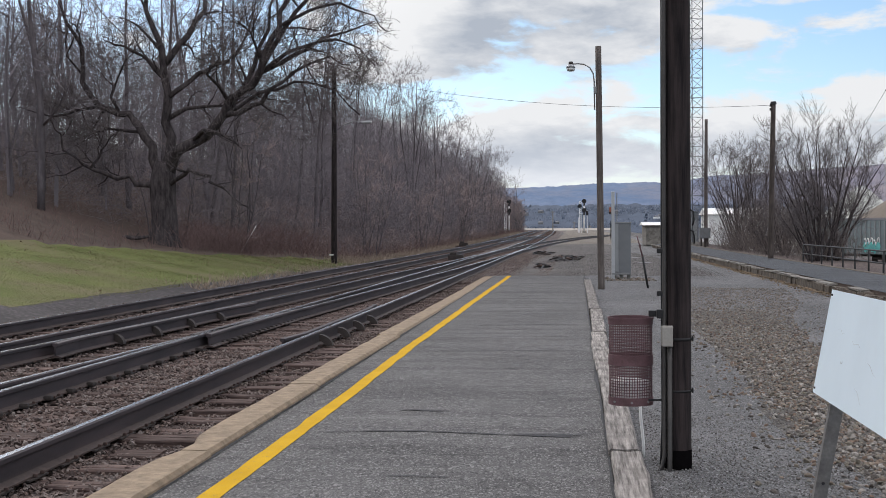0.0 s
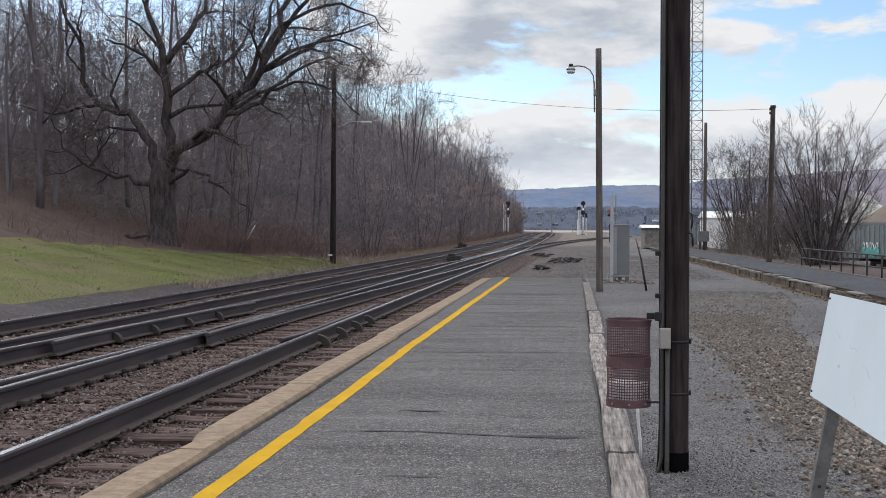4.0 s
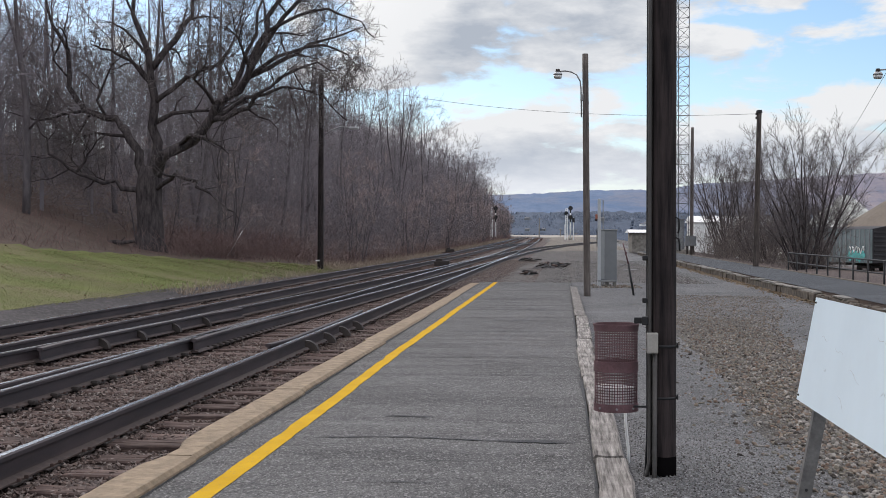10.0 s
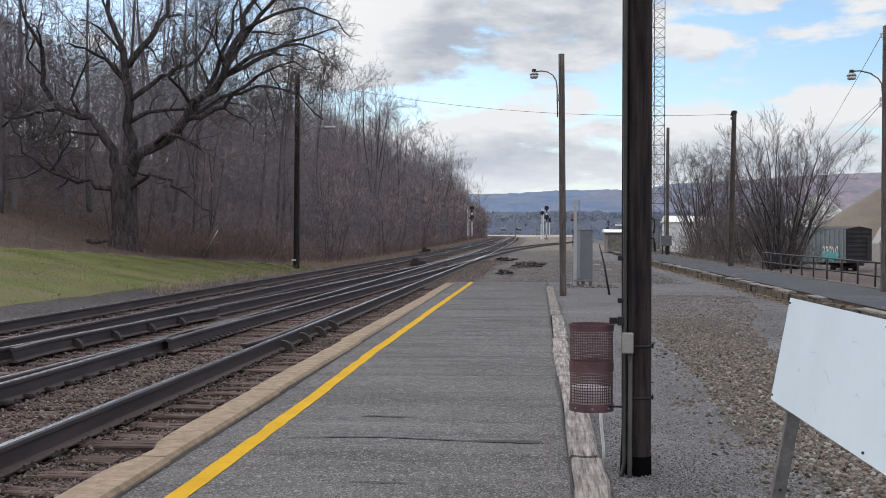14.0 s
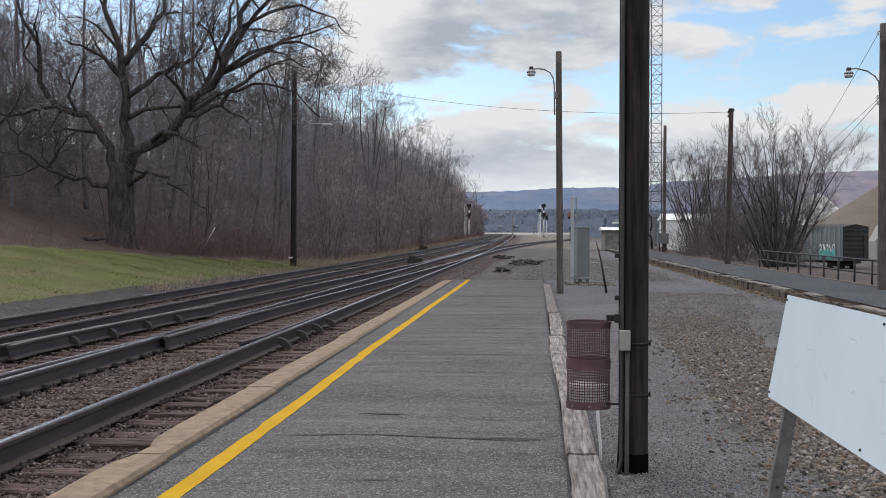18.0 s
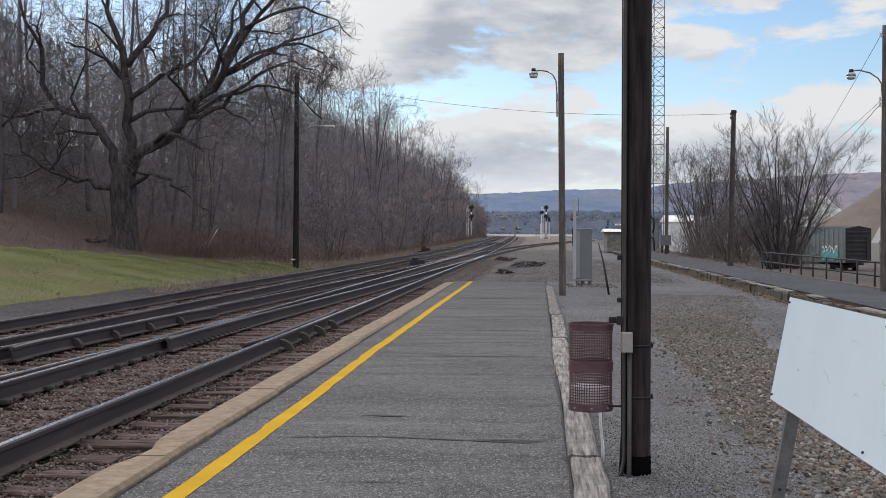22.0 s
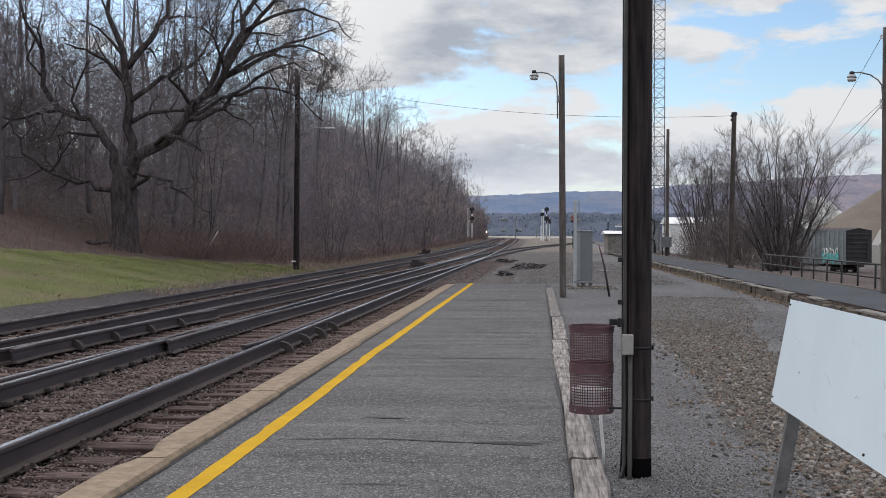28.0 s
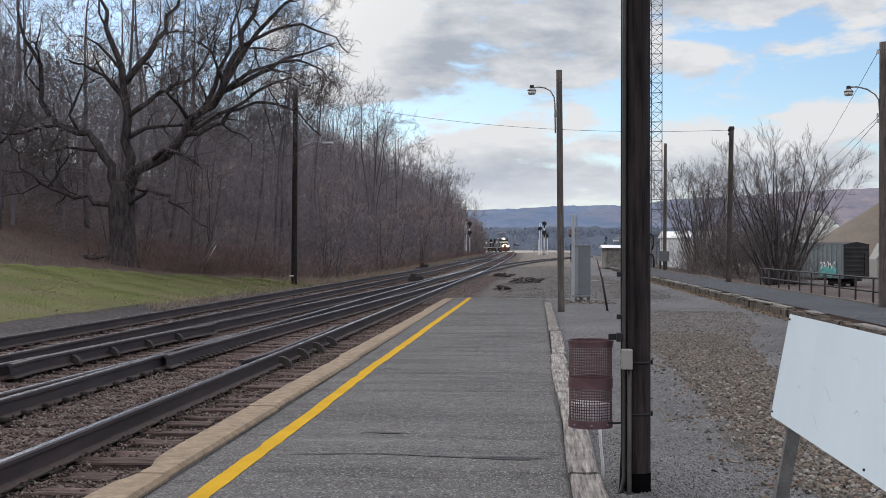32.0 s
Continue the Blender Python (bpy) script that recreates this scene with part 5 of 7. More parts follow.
def debris():
    """Flat, jumbled heaps of broken timber, old iron and earth beside the line."""
    rng = random.Random(21)
    for (cx, cy, nn, sx, sy) in ((-2.1, 76.0, 26, 0.75, 3.4), (-0.5, 58.0, 26, 0.8, 2.8), (-1.35, 48.0, 9, 0.16, 0.6)):
        z0 = ground_z(cx, cy)
        d = base("scrap_pile", cx, cy, z0, "low jumbled pile of dark broken timber and iron", "scrap pile", "scrap beside the line")
        heap = bmesh.new()
        bmesh.ops.create_grid(heap, x_segments=16, y_segments=16, size=1)
        for v in heap.verts:
            q = max(0.0, 1 - v.co.x ** 2 - v.co.y ** 2)
            v.co = Vector((v.co.x * sx * 1.1, v.co.y * sy * 1.1, -0.03 + q * (0.09 + 0.10 * noise.noise((v.co.x * 4 + cx, v.co.y * 5, cy)))))
        part("earth_heap", heap, M["shoulder"], d, "dark cinders and earth")
        for i in range(nn):
            l = rng.uniform(0.12, 0.5)
            b = bm_box(rng.uniform(0.04, 0.17), l, rng.uniform(0.025, 0.09), (0, 0, 0))
            for v in b.verts:
                v.co += Vector((rng.uniform(-0.025, 0.025), rng.uniform(-0.08, 0.08), rng.uniform(-0.015, 0.015)))
            wood = rng.random() < 0.55
            o = part("timber_offcut" if wood else "iron_fitting", b, M["tie"] if rng.random() < 0.15 else M["black"] if rng.random() < 0.5 else M["darkiron"], d)
            a, r = rng.uniform(0, 6.28), rng.random() ** 0.6
            o.matrix_basis = pose(sx * r * math.cos(a), sy * r * math.sin(a), 0.05 + 0.10 * (1 - r * r), rng.uniform(-16, 16), rng.uniform(-25, 25), rng.uniform(0, 180))


debris()


def switch_machines():
    for x, y in ((-6.2, 62.5), (-10.0, 108.0)):
        z = TIE_TOP + grade(y)
        m = base("switch_machine", x, y, z, "dark iron switch machine on long sleepers", "switch machine", "switch machines")
        for dy in (-0.32, 0.32):
            part("sleeper", bm_box(1.5, 0.22, 0.16, (0, dy, -0.06), 0.012), M["tie"], m)
        part("housing", bm_box(0.78, 0.5, 0.24, (0, 0, 0.14), 0.03), M["darkiron"], m)
        part("motor_cover", bm_box(0.34, 0.36, 0.16, (-0.14, 0, 0.33), 0.04), M["darkiron"], m)
        part("lid", bm_box(0.3, 0.44, 0.03, (0.22, 0, 0.275), 0.01), M["black"], m)
        part("throw_rod", bm_box(1.3, 0.05, 0.04, (0.9, 0.1, 0.02), 0.008), M["darkiron"], m)


switch_machines()


def utility_poles():
    a = base("utility_pole", -11.53, 57.3, ground_z(-11.53, 57.3), "tall dark wooden pole with a lamp bracket by the lawn", "utility pole", "line poles")
    pole_shaft(a, 9.3, 0.15, 0.11, M["pole"], (0.06, 0))
    tube("arm", [(0.1, 0, 6.3), (0.5, 0, 6.62), (0.95, 0, 6.78), (1.5, 0, 6.76)], 0.03, M["galv"], a, "grey lamp bracket")
    part("lamp_head", bm_box(0.5, 0.16, 0.13, (1.62, 0, 6.73), 0.05), M["alu"], a, "cobra-head street lamp", True)
    part("marker_tag", bm_box(0.2, 0.03, 0.06, (-0.1, -0.16, 0.42), 0.01), M["white"], a)
    b = base("utility_pole", 7.50, 48.5, 0.14, "slim dark wooden pole beside the asphalt path", "utility pole", "line poles")
    pole_shaft(b, 6.05, 0.115, 0.09, M["brownpole"], (0.12, 0))
    part("cap", bm_cyl(0.13, 0.10, 0.10, (0.12, 0, 6.0), 12), M["black"], b)
    for z in (5.9, 5.75):
        part("insulator", bm_cyl(0.04, 0.03, 0.1, (0.0, -0.06, z), 8), M["darkiron"], b)
    c = base("utility_pole", 9.33, 90.0, 0.0, "grey wooden pole with a meter box", "utility pole", "line poles")
    pole_shaft(c, 9.2, 0.14, 0.11, M["greypole"], (0.05, 0))
    box = part("meter_box", bm_box(0.78, 0.4, 0.75, (-0.1, -0.35, 0.95), 0.02), M["cabside"], c, "grey meter box")
    part("box_leg", bm_box(0.12, 0.12, 0.6, (-0.35, -0.35, 0.3), 0.01), M["darkiron"], c)
    part("box_leg", bm_box(0.12, 0.12, 0.6, (0.1, -0.35, 0.3), 0.01), M["darkiron"], c)
    # far T-shaped posts
    for x, y, h in ((-9.0, 470.0, 7.5), (-1.0, 520.0, 5.5), (6, 560, 5.5)):
        d = base("far_post", x, y, ground_z(x, y), "pale distant line post", "post", "far posts")
        part("post", bm_cyl(0.22, 0.18, h, (0, 0, 0), 8), M["stonecap"], d)
        part("crossarm", bm_box(1.7, 0.2, 0.2, (0, 0, h - 0.5)), M["stonecap"], d)


utility_poles()


def cable(name, a, b, sag, r, label):
    n = 24
    a, b = Vector(a), Vector(b)
    pts = [a.lerp(b, i / n) - Vector((0, 0, sag * 4 * (i / n) * (1 - i / n))) for i in range(n + 1)]
    o = base(name, a.x, a.y, a.z, label, "cable", "overhead cables")
    tube("strand", [p - a for p in pts], r, M["wire"], o, "", 5)


cable("overhead_cable", (-11.47, 57.25, 8.78), (7.60, 48.45, 6.1), 0.62, 0.008, "thin overhead cable between two poles")
cable("overhead_cable", (7.40, 27.0, 5.75), (16.6, 80.0, 5.2), 0.15, 0.006, "thin overhead cable running down to a building")
cable("overhead_cable", (7.40, 27.0, 4.3), (15.6, 75.0, 5.2), 0.1, 0.005, "thin overhead cable running down to a building")
cable("overhead_cable", (7.38, 27.0, 4.22), (17.4, 80.0, 5.0), 0.1, 0.007, "thin overhead cable running down to a building")


def signals():
    def one(x, y, twin, label):
        s = base("railway_signal", x, y, ground_z(x, y), label, "railway signal", "line signals")
        g = ground_z(x, y)
        top = 7.3 - g
        part("mast", bm_cyl(0.16, 0.14, top, (0, 0, 0), 12), M["silver"], s, "silver mast", True)
        part("base_block", bm_box(0.7, 0.7, 0.3, (0, 0, 0.1), 0.03), M["stonecap"], s)
        for dx in (-0.95, -0.60):
            part("ladder_rail", bm_box(0.13, 0.1, top - 0.6, (dx, 0, (top - 0.6) / 2)), M["silver"], s)
        for k in range(15):
            part("ladder_rung", bm_box(0.42, 0.08, 0.11, (-0.775, 0, 0.5 + k * 0.42)), M["silver"], s)
        for z in (top - 0.45, top - 2.3):
            h = part("signal_head", bm_cyl(0.45, 0.45, 0.12, (0.02, -0.14, z), 20, Matrix.Rotation(math.pi / 2, 4, "X")), M["black"], s, "round black signal target")
            part("hood", bm_box(0.3, 0.5, 0.95, (0.02, -0.35, z - 0.5), 0.06), M["black"], s, "dark lamp housing")
        part("platform", bm_box(1.3, 0.6, 0.06, (-0.45, 0, top - 3.0)), M["silver"], s)
        if twin:
            for dx, hh in ((0.62, 0.66), (-1.15, 0.45)):
                part("side_mast", bm_cyl(0.07, 0.07, top * hh, (dx, 0.1, 0), 10), M["silver"], s)
            part("side_head", bm_cyl(0.38, 0.38, 0.12, (-0.85, -0.12, top - 1.45), 16, Matrix.Rotation(math.pi / 2, 4, "X")), M["black"], s)
            part("number_box", bm_box(0.5, 0.2, 0.9, (0.62, -0.1, top * 0.58), 0.03), M["black"], s)
    one(-13.75, 250.0, False, "silver signal mast with ladder and black heads by the woods")
    one(1.55, 250.0, True, "twin silver signal masts with ladder and black heads")


signals()


def tower():
    """A guyed lattice mast that tapers not at all."""
    t = base("lattice_tower", 9.05, 95.0, 0.05, "tall slender three-sided steel lattice tower", "radio tower")
    w, h, step = 0.60, 34.0, 0.75
    cs = [(w * math.cos(a), w * math.sin(a)) for a in (math.pi / 2 + 0.25, math.pi * 7 / 6 + 0.25, math.pi * 11 / 6 + 0.25)]
    for x, y in cs:
        tube("leg", [(x, y, 0), (x, y, h)], 0.034, M["towersteel"], t, "", 6)
    for i in range(3):
        a, b = cs[i], cs[(i + 1) % 3]
        tb = Tubes()
        for k in range(int(h / step)):
            z = k * step
            p, q = (a, b) if k % 2 else (b, a)
            tb.add([(*p, z), (*q, z + step)], [0.019, 0.019], 4)
            tb.add([(*a, z), (*b, z)], [0.016, 0.016], 4)
        tb.make("bracing", M["towersteel"], t)
    part("footing", bm_box(1.2, 1.2, 0.3, (0, 0, 0.05), 0.03), M["stonecap"], t)
    c = base("equipment_hut", 8.9, 97.0, 0.05, "blue-grey steel equipment hut at the tower", "hut")
    part("wall", bm_box(1.1, 1.2, 2.5, (0, 0, 1.25), 0.02), M["cabside"], c)
    part("roof", bm_box(1.2, 1.3, 0.08, (0, 0, 2.54), 0.02), M["roof"], c)
    part("door", bm_box(0.6, 0.04, 1.9, (0.1, -0.61, 1.0), 0.01), M["cabinet"], c)


tower()


def pipe_fence():
    f = base("pipe_fence", 7.9, 35, -0.02, "low two-rail fence of dark rusty pipe", "fence")
    y0, y1 = 22.0, 43.8
    for z in (0.74, 0.42):
        tube("rail", [(0, y0 - 35, z), (0.02, (y0 + y1) / 2 - 35, z + 0.01), (0, y1 - 35, z + 0.03)], 0.022, M["black"], f, "", 8)
    y = y1
    while y >= y0:
        z = 0.74
        tube("post", [(0, y - 35, -0.35), (0.012 * math.sin(y), y - 35 - (0.10 if 28 < y < 31.5 else 0.0), z)], 0.026, M["black"], f, "", 8)
        y -= 1.6
    b = base("bollard", 7.95, 24.2, 0.1, "short dark iron bollard", "bollard")
    part("post", bm_cyl(0.07, 0.065, 0.7, (0, 0, -0.1), 12, None, None, 0.01), M["black"], b)


pipe_fence()


def buildings():
    def shed(name, x, y, w, d, h, roof_h, wall, roof, label, rz=0, wins=2, z0=None):
        z = ground_z(x, y) if z0 is None else z0
        b = base(name, x, y, z - 0.1, label, "building", "yard buildings", rz=rz)
        part("wall", bm_box(w, d, h, (0, 0, h / 2), 0.02), wall, b)
        bm = bmesh.new()
        e = 0.25
        pts = [(-w / 2 - e, -d / 2 - e, h - 0.02), (w / 2 + e, -d / 2 - e, h - 0.02), (w / 2 + e, d / 2 + e, h - 0.02), (-w / 2 - e, d / 2 + e, h - 0.02), (-w / 2 - e, 0, h + roof_h), (w / 2 + e, 0, h + roof_h)]
        v = [bm.verts.new(p) for p in pts]
        for q in ((0, 1, 5, 4), (2, 3, 4, 5), (0, 4, 3), (1, 2, 5), (3, 2, 1, 0)):
            bm.faces.new([v[i] for i in q])
        part("roof", bm, roof, b)
        for i in range(wins):
            xx = -w / 2 + (i + 0.5) * w / wins
            wn_ = part("window", bm_box(0.9, 0.06, 0.9, (xx, -d / 2 - 0.01, h * 0.55), 0.01), M["white"], b)
            part("pane", bm_box(0.74, 0.03, 0.74, (xx, -d / 2 - 0.035, h * 0.55)), M["glass"], wn_)
        return b
    shed("white_shed", 17.6, 134.0, 7.6, 8.0, 4.3, 0.7, M["white"], M["white"], "white metal shed behind the bare trees", 0, 0)
    shed("yard_shed", 6.72, 97.5, 2.8, 5.0, 1.58, 0.22, M["stonecap"], M["white"], "small grey shed with a pale roof", 0, 0, 0.1)
    shed("low_hut", 12.6, 225.0, 1.2, 3.0, 1.9, 0.3, M["tanwall"], M["roof"], "low tan hut far down the yard", 0, 0)
    # dome with tan cover
    d = base("storage_dome", 49.0, 176.0, -3.0, "large tan conical storage dome beyond the yard", "dome")
    part("cover", bm_cyl(16.0, 0.25, 9.9, (0, 0, 1.6), 28), M["tan"], d, "ribbed tan cone cover")
    part("base_wall", bm_cyl(15.7, 15.7, 1.7, (0, 0, 0), 28), M["tanwall"], d)
    part("vent_cap", bm_cyl(0.9, 0.3, 0.6, (0, 0, 11.1), 12), M["tanwall"], d)
    p = base("covered_mound", 45.0, 200.0, -2.6, "pale grey-green covered heap behind the dome", "heap")
    bm = bm_cyl(13.0, 0.8, 10.2, (0, 0, 0), 26)
    bmesh.ops.subdivide_edges(bm, edges=bm.edges, cuts=3, use_grid_fill=True)
    for v in bm.verts:
        v.co += Vector((0, 0, 1)) * 0.35 * noise.noise(v.co * 0.6)
    part("cover", bm, M["palegreen"], p)
    g = base("dome_porch", 44.0, 157.5, -2.6, "small grey gabled porch with white trim", "porch")
    bm = bmesh.new()
    pr = [(-1.1, 0), (1.1, 0), (1.1, 2.9), (0, 5.0), (-1.1, 2.9)]
    fr, bk = [bm.verts.new((x, 0, z)) for x, z in pr], [bm.verts.new((x, 4, z)) for x, z in pr]
    bm.faces.new(fr)
    bm.faces.new(bk[::-1])
    for i in range(5):
        j = (i + 1) % 5
        bm.faces.new((fr[j], fr[i], bk[i], bk[j]))
    part("wall", bm, M["boxgrey"], g)
    for sx in (-1, 1):
        tube("gable_trim", [(sx * 1.25, -0.06, 2.85), (0, -0.06, 5.15)], 0.12, M["white"], g, "white gable trim", 6)
    part("door", bm_box(1.2, 0.1, 2.4, (0, -0.03, 1.2), 0.02), M["tanwall"], g)
    s = base("equipment_trailer", 50.5, 150.0, -2.6, "small grey trailer beside the dome", "trailer")
    part("body", bm_box(5.0, 2.4, 2.2, (0, 0, 1.6), 0.05), M["boxgrey"], s)
    for x in (-1.6, 1.6):
        part("wheel", bm_cyl(0.45, 0.45, 0.25, (x, -1.1, 0.45), 16, Matrix.Rotation(math.pi / 2, 4, "X")), M["black"], s)


buildings()


def boxcar(label, wall, end_mat, graffiti):
    """Length along local y, wheels on z = 0."""
    c = base("boxcar", 0, 0, 0, label, "boxcar")
    L, W, Z0, Z1 = 15.2, 3.05, 1.05, 4.55
    part("side_wall", bm_box(0.12, L, Z1 - Z0, (-W / 2, 0, (Z0 + Z1) / 2)), wall, c)
    part("side_wall", bm_box(0.12, L, Z1 - Z0, (W / 2, 0, (Z0 + Z1) / 2)), wall, c)
    for s in (-1, 1):
        e = part("end_wall", bm_box(W, 0.12, Z1 - Z0, (0, s * L / 2, (Z0 + Z1) / 2)), end_mat, c, "corrugated dark end wall")
        for k in range(7):
            part("corrugation", bm_box(W - 0.3, 0.14, 0.2, (0, s * (L / 2 + 0.05), Z0 + 0.35 + k * 0.46), 0.05), end_mat, e)
        part("ladder", bm_box(0.4, 0.05, 2.6, (1.1, s * (L / 2 + 0.16), 2.4), 0.01), M["darkiron"], c)
        part("coupler", bm_box(0.3, 0.7, 0.3, (0, s * (L / 2 + 0.4), 0.95), 0.04), M["darkiron"], c)
    bm = bmesh.new()
    pr = [(-W / 2 - 0.08, Z1), (W / 2 + 0.08, Z1), (0, Z1 + 0.28)]
    a, b = [bm.verts.new((x, -L / 2 - 0.1, z)) for x, z in pr], [bm.verts.new((x, L / 2 + 0.1, z)) for x, z in pr]
    bm.faces.new(a)
    bm.faces.new(b[::-1])
    for i in range(3):
        j = (i + 1) % 3
        bm.faces.new((a[j], a[i], b[i], b[j]))
    part("roof", bm, M["boxdark"], c)
    for k in range(19):
        y = -L / 2 + 0.4 + k * (L - 0.8) / 18
        for s in (-1, 1):
            part("side_post", bm_box(0.1, 0.12, Z1 - Z0 - 0.1, (s * (W / 2 + 0.08), y, (Z0 + Z1) / 2), 0.02), M["cabinet"], c)
    part("underframe", bm_box(0.6, L - 0.4, 0.3, (0, 0, 0.9)), M["darkiron"], c)
    if graffiti:
        rng = random.Random(2)
        fx = -W / 2 - 0.15
        for k in range(5):
            y0, z0, a0 = -L / 2 + 1.4 + k * 0.55, 1.75 + rng.uniform(-0.1, 0.1), rng.uniform(0, 3)
            blob = bmesh.new()
            ring = [blob.verts.new((fx, y0 + 0.36 * math.cos(q * 0.52) * (1 + 0.2 * math.sin(3 * q + a0)), z0 + 0.52 * math.sin(q * 0.52) * (1 + 0.2 * math.cos(2 * q + a0)))) for q in range(12)]
            blob.faces.new(ring)
            part("spray_patch", blob, M["teal"], c, "teal spray paint")
            pts = [(fx - 0.01, y0 + 0.22 * math.cos(a0 + q * 0.6), z0 + 0.62 + 0.34 * math.sin(a0 * 2 + q * 0.9)) for q in range(7)]
            tube("spray_stroke", pts, 0.05, M["white"], c, "white spray paint", 5)
    for y in (-L / 2 + 2.4, L / 2 - 2.4):
        t = part("bogie_frame", bm_box(2.1, 1.9, 0.3, (0, y, 0.62), 0.05), M["darkiron"], c)
        for dy in (-0.85, 0.85):
            for x in (-0.75, 0.75):
                part("wheel", bm_cyl(0.42, 0.42, 0.14, (x - 0.07, y + dy, 0.42), 18, Matrix.Rotation(math.pi / 2, 4, "Y")), M["darkiron"], c)
    return c


parked = boxcar("parked pale boxcar with black end and teal graffiti", M["boxcar"], M["boxdark"], True)
parked.matrix_basis = pose(29.9, 135.0, -2.55, 0, 0, 22)


def yard_track():
    """The sunken track on which the parked boxcar stands."""
    t = base("yard_track", 29.9, 135.0, -2.55, "sunken yard track with rusty rails under a parked boxcar", "railway track", rz=22)
    for x in (-0.75, 0.75):
        part("rail", bm_box(0.075, 96, 0.16, (x, -14, -0.08), 0.01), M["rail"], t)
        part("running_face", bm_box(0.05, 96, 0.006, (x, -14, 0.003)), M["shine"], t)
    tie = part("sleeper", bm_box(2.6, 0.22, 0.16, (0, 0, 0), 0.012), M["tie"], t)
    tie.matrix_basis = pose(0, -60, -0.22)
    for k in range(1, 150):
        share("sleeper", tie, pose(0, -60 + 0.6 * k, -0.22), t)


yard_track()


def distance():
    rng = np.random.default_rng(3)

    def ridge(name, y, x0, x1, hfun, mat, label, depth=500.0, zb=-16.0):
        v, f = [], []
        xs = np.linspace(x0, x1, 1100)
        for x in xs:
            h = hfun(x)
            for k in range(7):
                t = k / 6
                v.append((x, y + depth * t + 30 * noise.noise((x * 0.004, t * 3, 1)), zb + (h - zb) * (t ** 0.8) + 3 * noise.noise((x * 0.01, t * 4, 7)) * t))
            v.append((x, y + depth * 1.6, zb))
        for i in range(len(xs) - 1):
            for k in range(7):
                o = i * 8 + k
                f.append((o, o + 8, o + 9, o + 1))
        return tagged(mesh_ob(name, v, f, mat, smooth=True), label, "hills", kind="structure")

    # both hillsides carry their haze as blue base colour
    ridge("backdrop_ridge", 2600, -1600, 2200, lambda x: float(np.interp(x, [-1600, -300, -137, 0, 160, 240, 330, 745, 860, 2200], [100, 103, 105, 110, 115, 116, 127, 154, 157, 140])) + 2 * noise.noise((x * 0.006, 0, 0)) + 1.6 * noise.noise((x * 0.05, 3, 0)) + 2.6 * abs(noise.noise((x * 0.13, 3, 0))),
          M["ridge"], "long wooded ridge on the horizon, painted hazy blue")
    ridge("backdrop_slope", 1250, -900, 1200, lambda x: 29 + 4 * noise.noise((x * 0.012, 4, 0)) + 3 * noise.noise((x * 0.09, 4, 1)), M["backwood"], "wooded valley side across the river, painted grey-blue for haze", 260.0, -16.0)
    bank = mesh_ob("backdrop_bank", [(-34, 470, 0.2), (13, 470, 0.2), (16, 560, 1.3), (-40, 560, 1.3)], [(0, 1, 2, 3)], M["fartan"])
    tagged(bank, "pale bare bank beyond the tracks", "bank", kind="structure")
    # houses and dark clumps on the valley side
    r = random.Random(8)
    for k in range(16):
        x = r.uniform(-150, 330)
        t = r.uniform(0.15, 0.75)
        y, z = 1250 + 260 * t, -16 + 45 * t ** 0.8
        b = base("far_house", x, y - 15, z, "small pale distant house on the valley side", "house", "far houses", rz=r.uniform(-40, 40))
        w, d, h = r.uniform(4.0, 7.0), r.uniform(4, 6), r.uniform(1.8, 3.0)
        part("wall", bm_box(w, d, h, (0, 0, h / 2)), M["white"] if k % 4 == 1 else M["cabside"], b)
        bm = bmesh.new()
        pts = [(-w / 2, -d / 2 - 0.4, h), (w / 2, -d / 2 - 0.4, h), (w / 2, d / 2, h), (-w / 2, d / 2, h), (-w / 2, 0, h + 1.6), (w / 2, 0, h + 1.6)]
        vv = [bm.verts.new(p) for p in pts]
        for q in ((0, 1, 5, 4), (2, 3, 4, 5), (0, 4, 3), (1, 2, 5), (3, 2, 1, 0)):
            bm.faces.new([vv[i] for i in q])
        part("roof", bm, M["roof"], b)
    n = 26000
    t = rng.uniform(0, 1, n)
    x = rng.uniform(-600, 900, n)
    clump = np.array([noise.noise((a * 0.02, b * 6, 2)) for a, b in zip(x, t)])
    x, t = x[clump > -0.12], t[clump > -0.12]
    n = len(x)
    root = np.stack([x, 1250 + 260 * t, -16 + 45 * t ** 0.8 - 0.5], 1)
    vec = np.stack([rng.normal(0, 0.8, n), rng.normal(0, 0.5, n), rng.uniform(1.2, 3.6, n)], 1)
    # woods and evergreens wear the haze in their base colours
    spikes("far_woods", root, vec, rng.uniform(0.5, 1.5, n), M["farcrown"], rng, "woods on the valley side, painted blue-grey for haze", "woods", 0.3)
    n = 60
    t = rng.uniform(0.2, 0.9, n)
    x = rng.uniform(-150, 330, n)
    pos = np.stack([x, 1240 + 260 * t, -14 + 45 * t ** 0.8 + 2], 1)
    scatter_mesh("far_evergreens", pos, rng.uniform(2, 4, n), M["evergreen"], ico(), rng, 1.5, "dark evergreens on the valley side, tinted blue for haze", "woods")


distance()

# ---- bare trees ----


